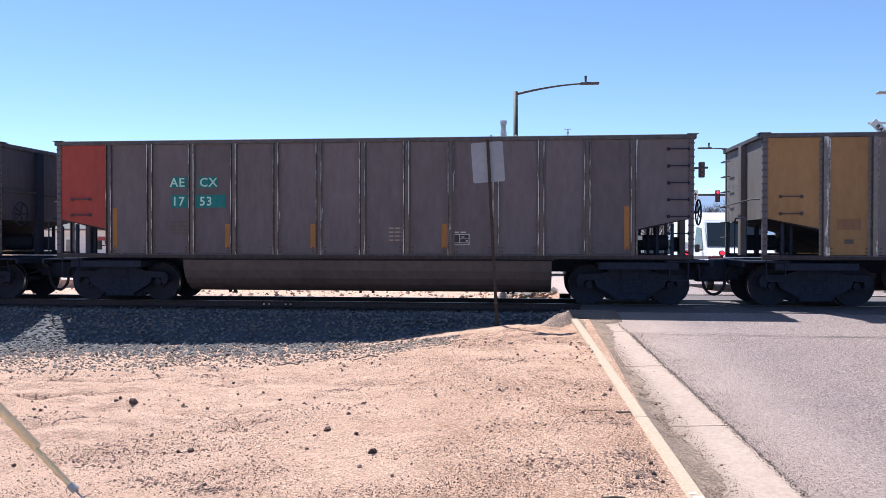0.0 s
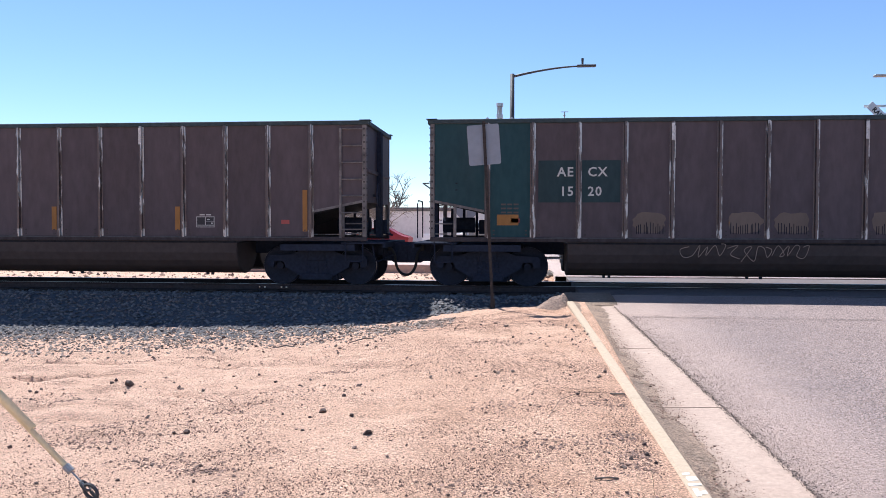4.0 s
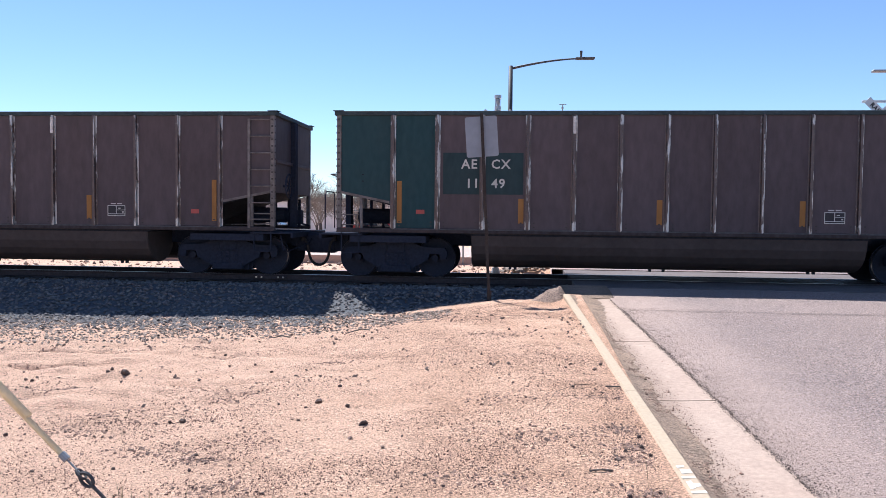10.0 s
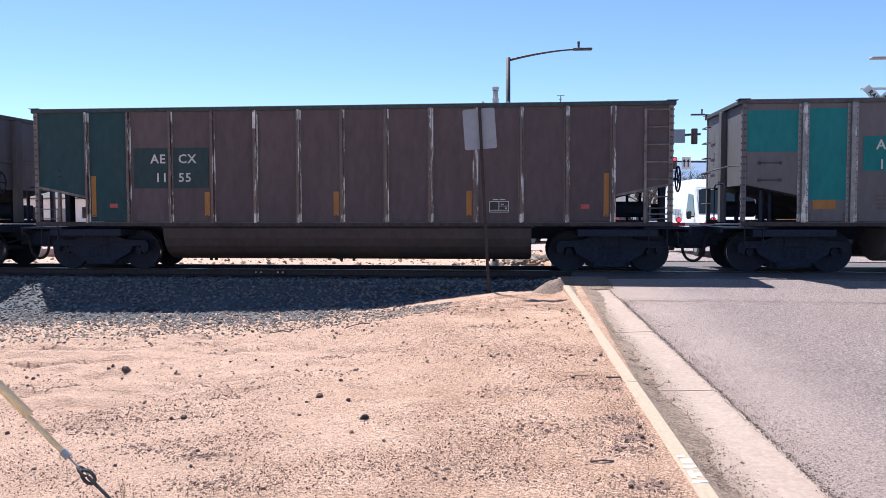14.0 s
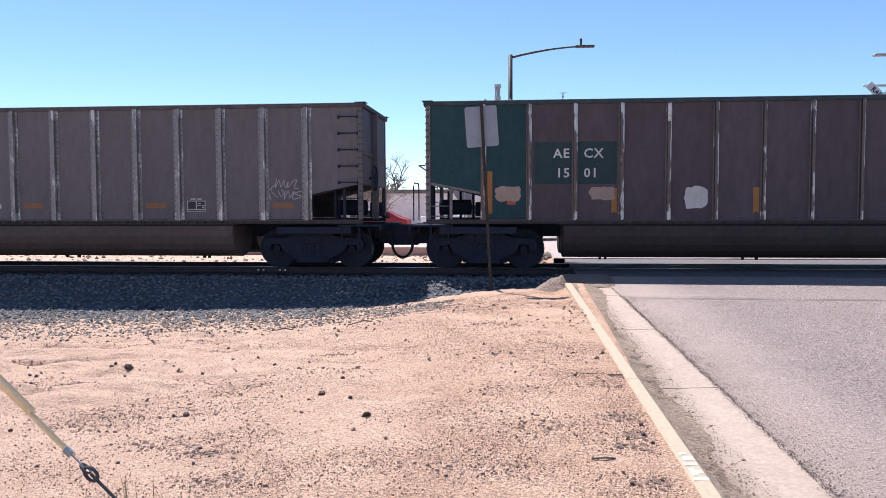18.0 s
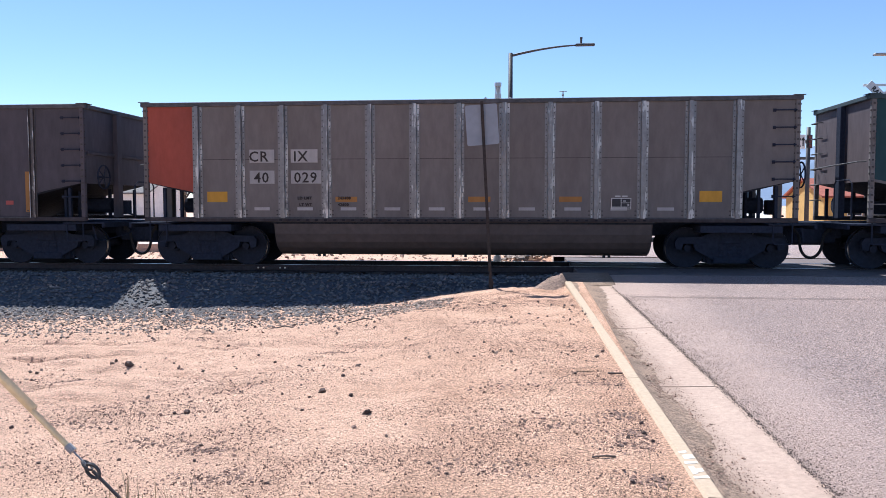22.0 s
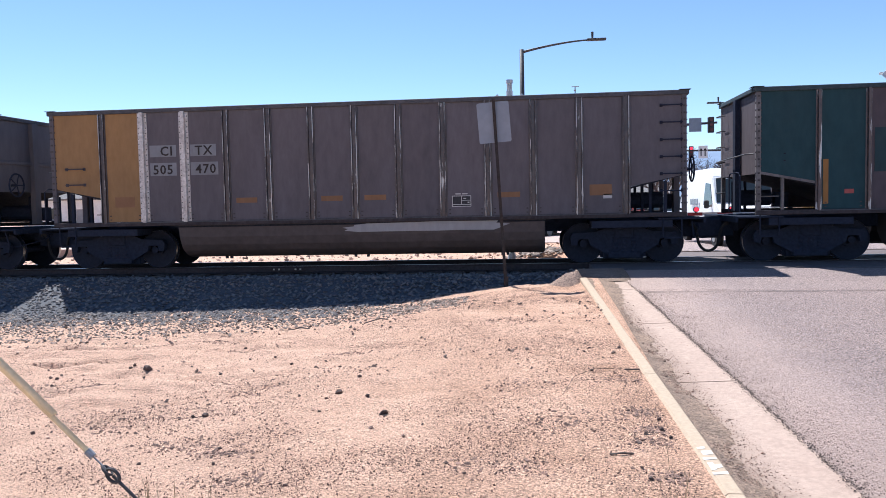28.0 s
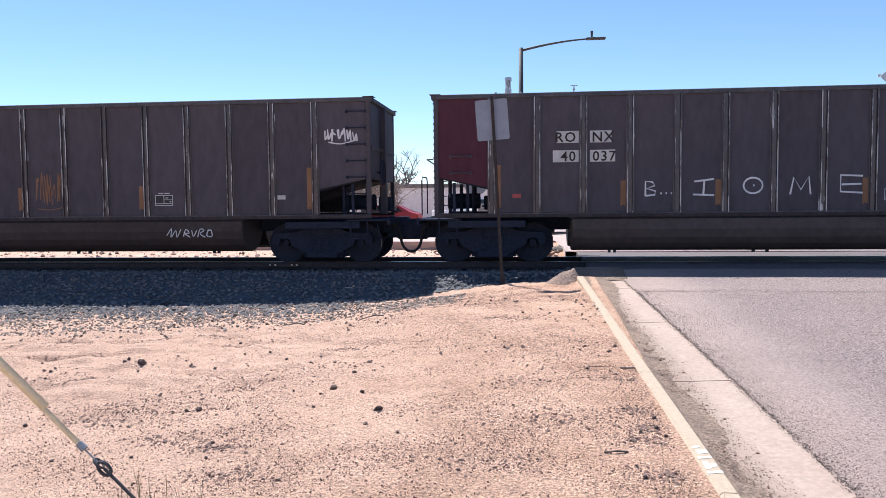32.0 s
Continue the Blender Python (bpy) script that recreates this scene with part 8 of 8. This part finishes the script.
def board_fence(x, y, n, h):
    f = thing("board_fence", pose(x, y, -0.55), "tall weathered grey board fence", "fence")
    rnd = random.Random(17)
    for z in (0.5, h - 0.5):
        part("rail", box(bmesh.new(), 0.0, 0.165 * n, 0.03, 0.08, z - 0.05, z + 0.05, 0.006), M_BOARD, f)
    board = to_mesh(box(bmesh.new(), 0.0, 0.155, 0.0, 0.025, 0.0, h, 0.004), "board")
    for k in range(n):
        place("board", board, M_BOARD, f, pose(0.165 * k, rnd.uniform(-0.006, 0.003), rnd.uniform(-0.06, 0.04), 0, rnd.uniform(-0.6, 0.6), 0))


def round_sign():
    s = thing("round_sign", pose(-2.0, 30.0, -0.45), "grey back of a round railway warning sign on a post", "sign")
    bm = bmesh.new()
    tube(bm, (0, 0, 0), (0, 0, 2.95), 0.035, 8)
    part("post", bm, M_STEEL_GREY, s)
    bm = bmesh.new()
    disc(bm, (0, 0.05, 2.5), (0, 1, 0), 0.44, 0.02, 28)
    part("disc", bm, M_SIGN_BACK, s)
    bm = bmesh.new()
    box(bm, 0.08, 0.78, 0.03, 0.05, 1.25, 1.75, 0.005)
    part("plate", bm, M_STEEL_GREY, s, "small grey plate")
    return s


def hills():
    for k, (dist, hgt, seed, m) in enumerate(((1400, 120, 2, M_HAZY_HILL), (900, 22, 7, M_HAZY_HILL))):
        bm = bmesh.new()
        prev = None
        for i in range(161):
            a = radians(-80 + i)
            r = dist
            u = (a + 1.4) * 6
            hh = hgt * (0.45 + 0.5 * fbm(u, 0.0, 0.55, seed) + 0.18 * fbm(u, 0.0, 2.1, seed) + 0.06 * fbm(u, 0, 6.0, seed))
            if k == 0:
                hh = (98 + 16 * fbm(u, 0.0, 1.3, seed) + 7 * fbm(u, 0.0, 4.1, seed) + 20 * smooth01(0.2, 0.35, a)) * (0.12 + 0.88 * smooth01(0.07, 0.19, a))
            hh = max(4.0, hh)
            x, y = r * math.sin(a), r * math.cos(a)
            f = 1.35
            cur = [bm.verts.new((x, y, -3)), bm.verts.new((x * 1.1, y * 1.1, hh * 0.6)), bm.verts.new((x * 1.25, y * 1.25, hh)), bm.verts.new((x * f, y * f, -3))]
            if prev:
                for j in range(3):
                    bm.faces.new((prev[j], cur[j], cur[j + 1], prev[j + 1]))
            prev = cur
        me = to_mesh(bm, "backdrop", True)
        me.materials.append(m)
        tagged(new("backdrop_hills" if k == 0 else "backdrop_rise", me), "far hills on the horizon, haze painted into their blue", "hills", kind="structure")


def dry_tufts():
    rnd = random.Random(12)
    V, F = [], []
    for cx, cy, n in ((-2.1, 4.6, 34), (-2.55, 4.75, 22), (-1.75, 4.4, 16), (-2.9, 4.4, 20), (1.05, 5.3, 5), (1.08, 5.9, 4), (1.0, 4.7, 5)):
        for _ in range(n):
            x, y = rnd.gauss(cx, 0.12), rnd.gauss(cy, 0.1)
            if x > 1.2:
                continue
            z = ground_z(x, y)
            h, a, lean = rnd.uniform(0.08, 0.34), rnd.uniform(0, 6.28), rnd.uniform(0.1, 0.5)
            dx, dy = math.cos(a), math.sin(a)
            n0 = len(V)
            w = 0.0026
            V.extend([(x - dy * w, y + dx * w, z), (x + dy * w, y - dx * w, z), (x + dx * h * lean * 0.4 + dy * w, y + dy * h * lean * 0.4 - dx * w, z + h * 0.6), (x + dx * h * lean * 0.4 - dy * w, y + dy * h * lean * 0.4 + dx * w, z + h * 0.6), (x + dx * h * lean, y + dy * h * lean, z + h)])
            F.extend([(n0, n0 + 1, n0 + 2, n0 + 3), (n0 + 3, n0 + 2, n0 + 4)])
    me = bpy.data.meshes.new("dry_grass")
    me.from_pydata(V, [], F)
    me.materials.append(M_STRAW)
    tagged(new("dry_grass", me), "thin dry grass stalks by the kerb and anchor", "grass", kind="stuff")


near_sign()
crossing_signal(-0.58, 23.0, -0.40, 0, "railway crossing signal mast with crossbuck, flashing lights and lowered gate", (-0.39, 0.75), 1, gate=5.9)
crossing_signal(10.74, 24.0, 0.06, 0, "railway crossing signal mast with crossbuck beside the road", (-0.83, 0.4), 1, -0.3)
round_sign()
board_fence(-14.9, 41.0, 13, 2.9)
lamp_with_signals()
street_lamp(21.0, 40.0, 9.35, 3.3, "grey street lamp with a drooping arm", -1, dark=False, rise=-0.2)
street_lamp(16.6, 60.0, 8.6, 3.0, "distant dark street lamp with a drooping arm", -1, rise=0.25)
signal_pole()
traffic_signal(24.0, 55.0, -0.4, 4.85, -13.6, [(-13.3, True), (-10.95, True), (-9.31, True)], [(-12.5, 0.6)], "traffic signal showing red on a long mast arm")
traffic_signal(17.55, 50.0, -0.4, 5.6, -0.5, [(0.0, False)], [(-0.45, 0.5)], "dark traffic signal post with a white sign")
guy_wire()
build_vehicles()
house(-25.4, 60.0, 26.0, 10.0, 3.0, W_WHITE, R_GREY, "long white single-storey building with dark windows", 1.0, ((0.1, 0), (0.5, 0), (0.88, 0)), 0.965, flat=True)
house(3.5, 88.0, 12.0, 8.0, 2.4, W_GREY, R_GREY, "grey house with a grey shingle roof", 1.2, ((0.2, 0), (0.75, 0)), 0.48)
house(24.5, 66.0, 12.0, 9.0, 2.6, W_YELLOW, R_RED, "yellow building with a red tile roof", 1.5, ((0.2, 0), (0.75, 0)), 0.48)
house(-48.0, 70.0, 14.0, 8.0, 3.0, W_WHITE, R_GREY, "white house with a grey roof", 1.6)
house(40.0, 78.0, 16.0, 9.0, 3.4, W_TAN, R_RED, "tan building with a red roof", 1.4)
for i, (x, y, h) in enumerate(((1.9, 64.0, 7.5), (-2.0, 76.0, 7.0), (-6.0, 74.0, 6.0), (-12.0, 72.0, 7.5), (-22.0, 80.0, 8.0), (16.0, 75.0, 6.6), (18.6, 72.0, 6.0), (13.4, 78.0, 6.4), (9.6, 60.0, 6.2), (20.5, 80.0, 7.0), (5.9, 63.5, 7.6), (-34.0, 78.0, 8.0))):
    bare_tree(x, y, -0.6, h, 100 + i, levels=6 if i in (0, 9) else 5, kids=5 if i == 10 else 3, thick=0.7 if i == 10 else 1.0, spread=0.7 if i == 10 else 0.55)
utility_pole(-25.8, 66.0, 7.9)
for i, (x, y, h) in enumerate(((-19.1, 50.0, 6.8), (-20.3, 54.0, 5.2), (-12.6, 50.0, 5.2), (-11.7, 52.0, 4.8), (-13.6, 53.0, 4.4), (-10.2, 50.0, 5.6), (-8.9, 51.0, 4.8))):
    bare_tree(x, y, -0.6, h, 300 + i, 0.9, thick=0.55, kids=4, wood=M_TWIG)
utility_pole(1.15, 50.0, 7.1, "slim wooden pole beside the street", False)
hills()
dry_tufts()
motions()
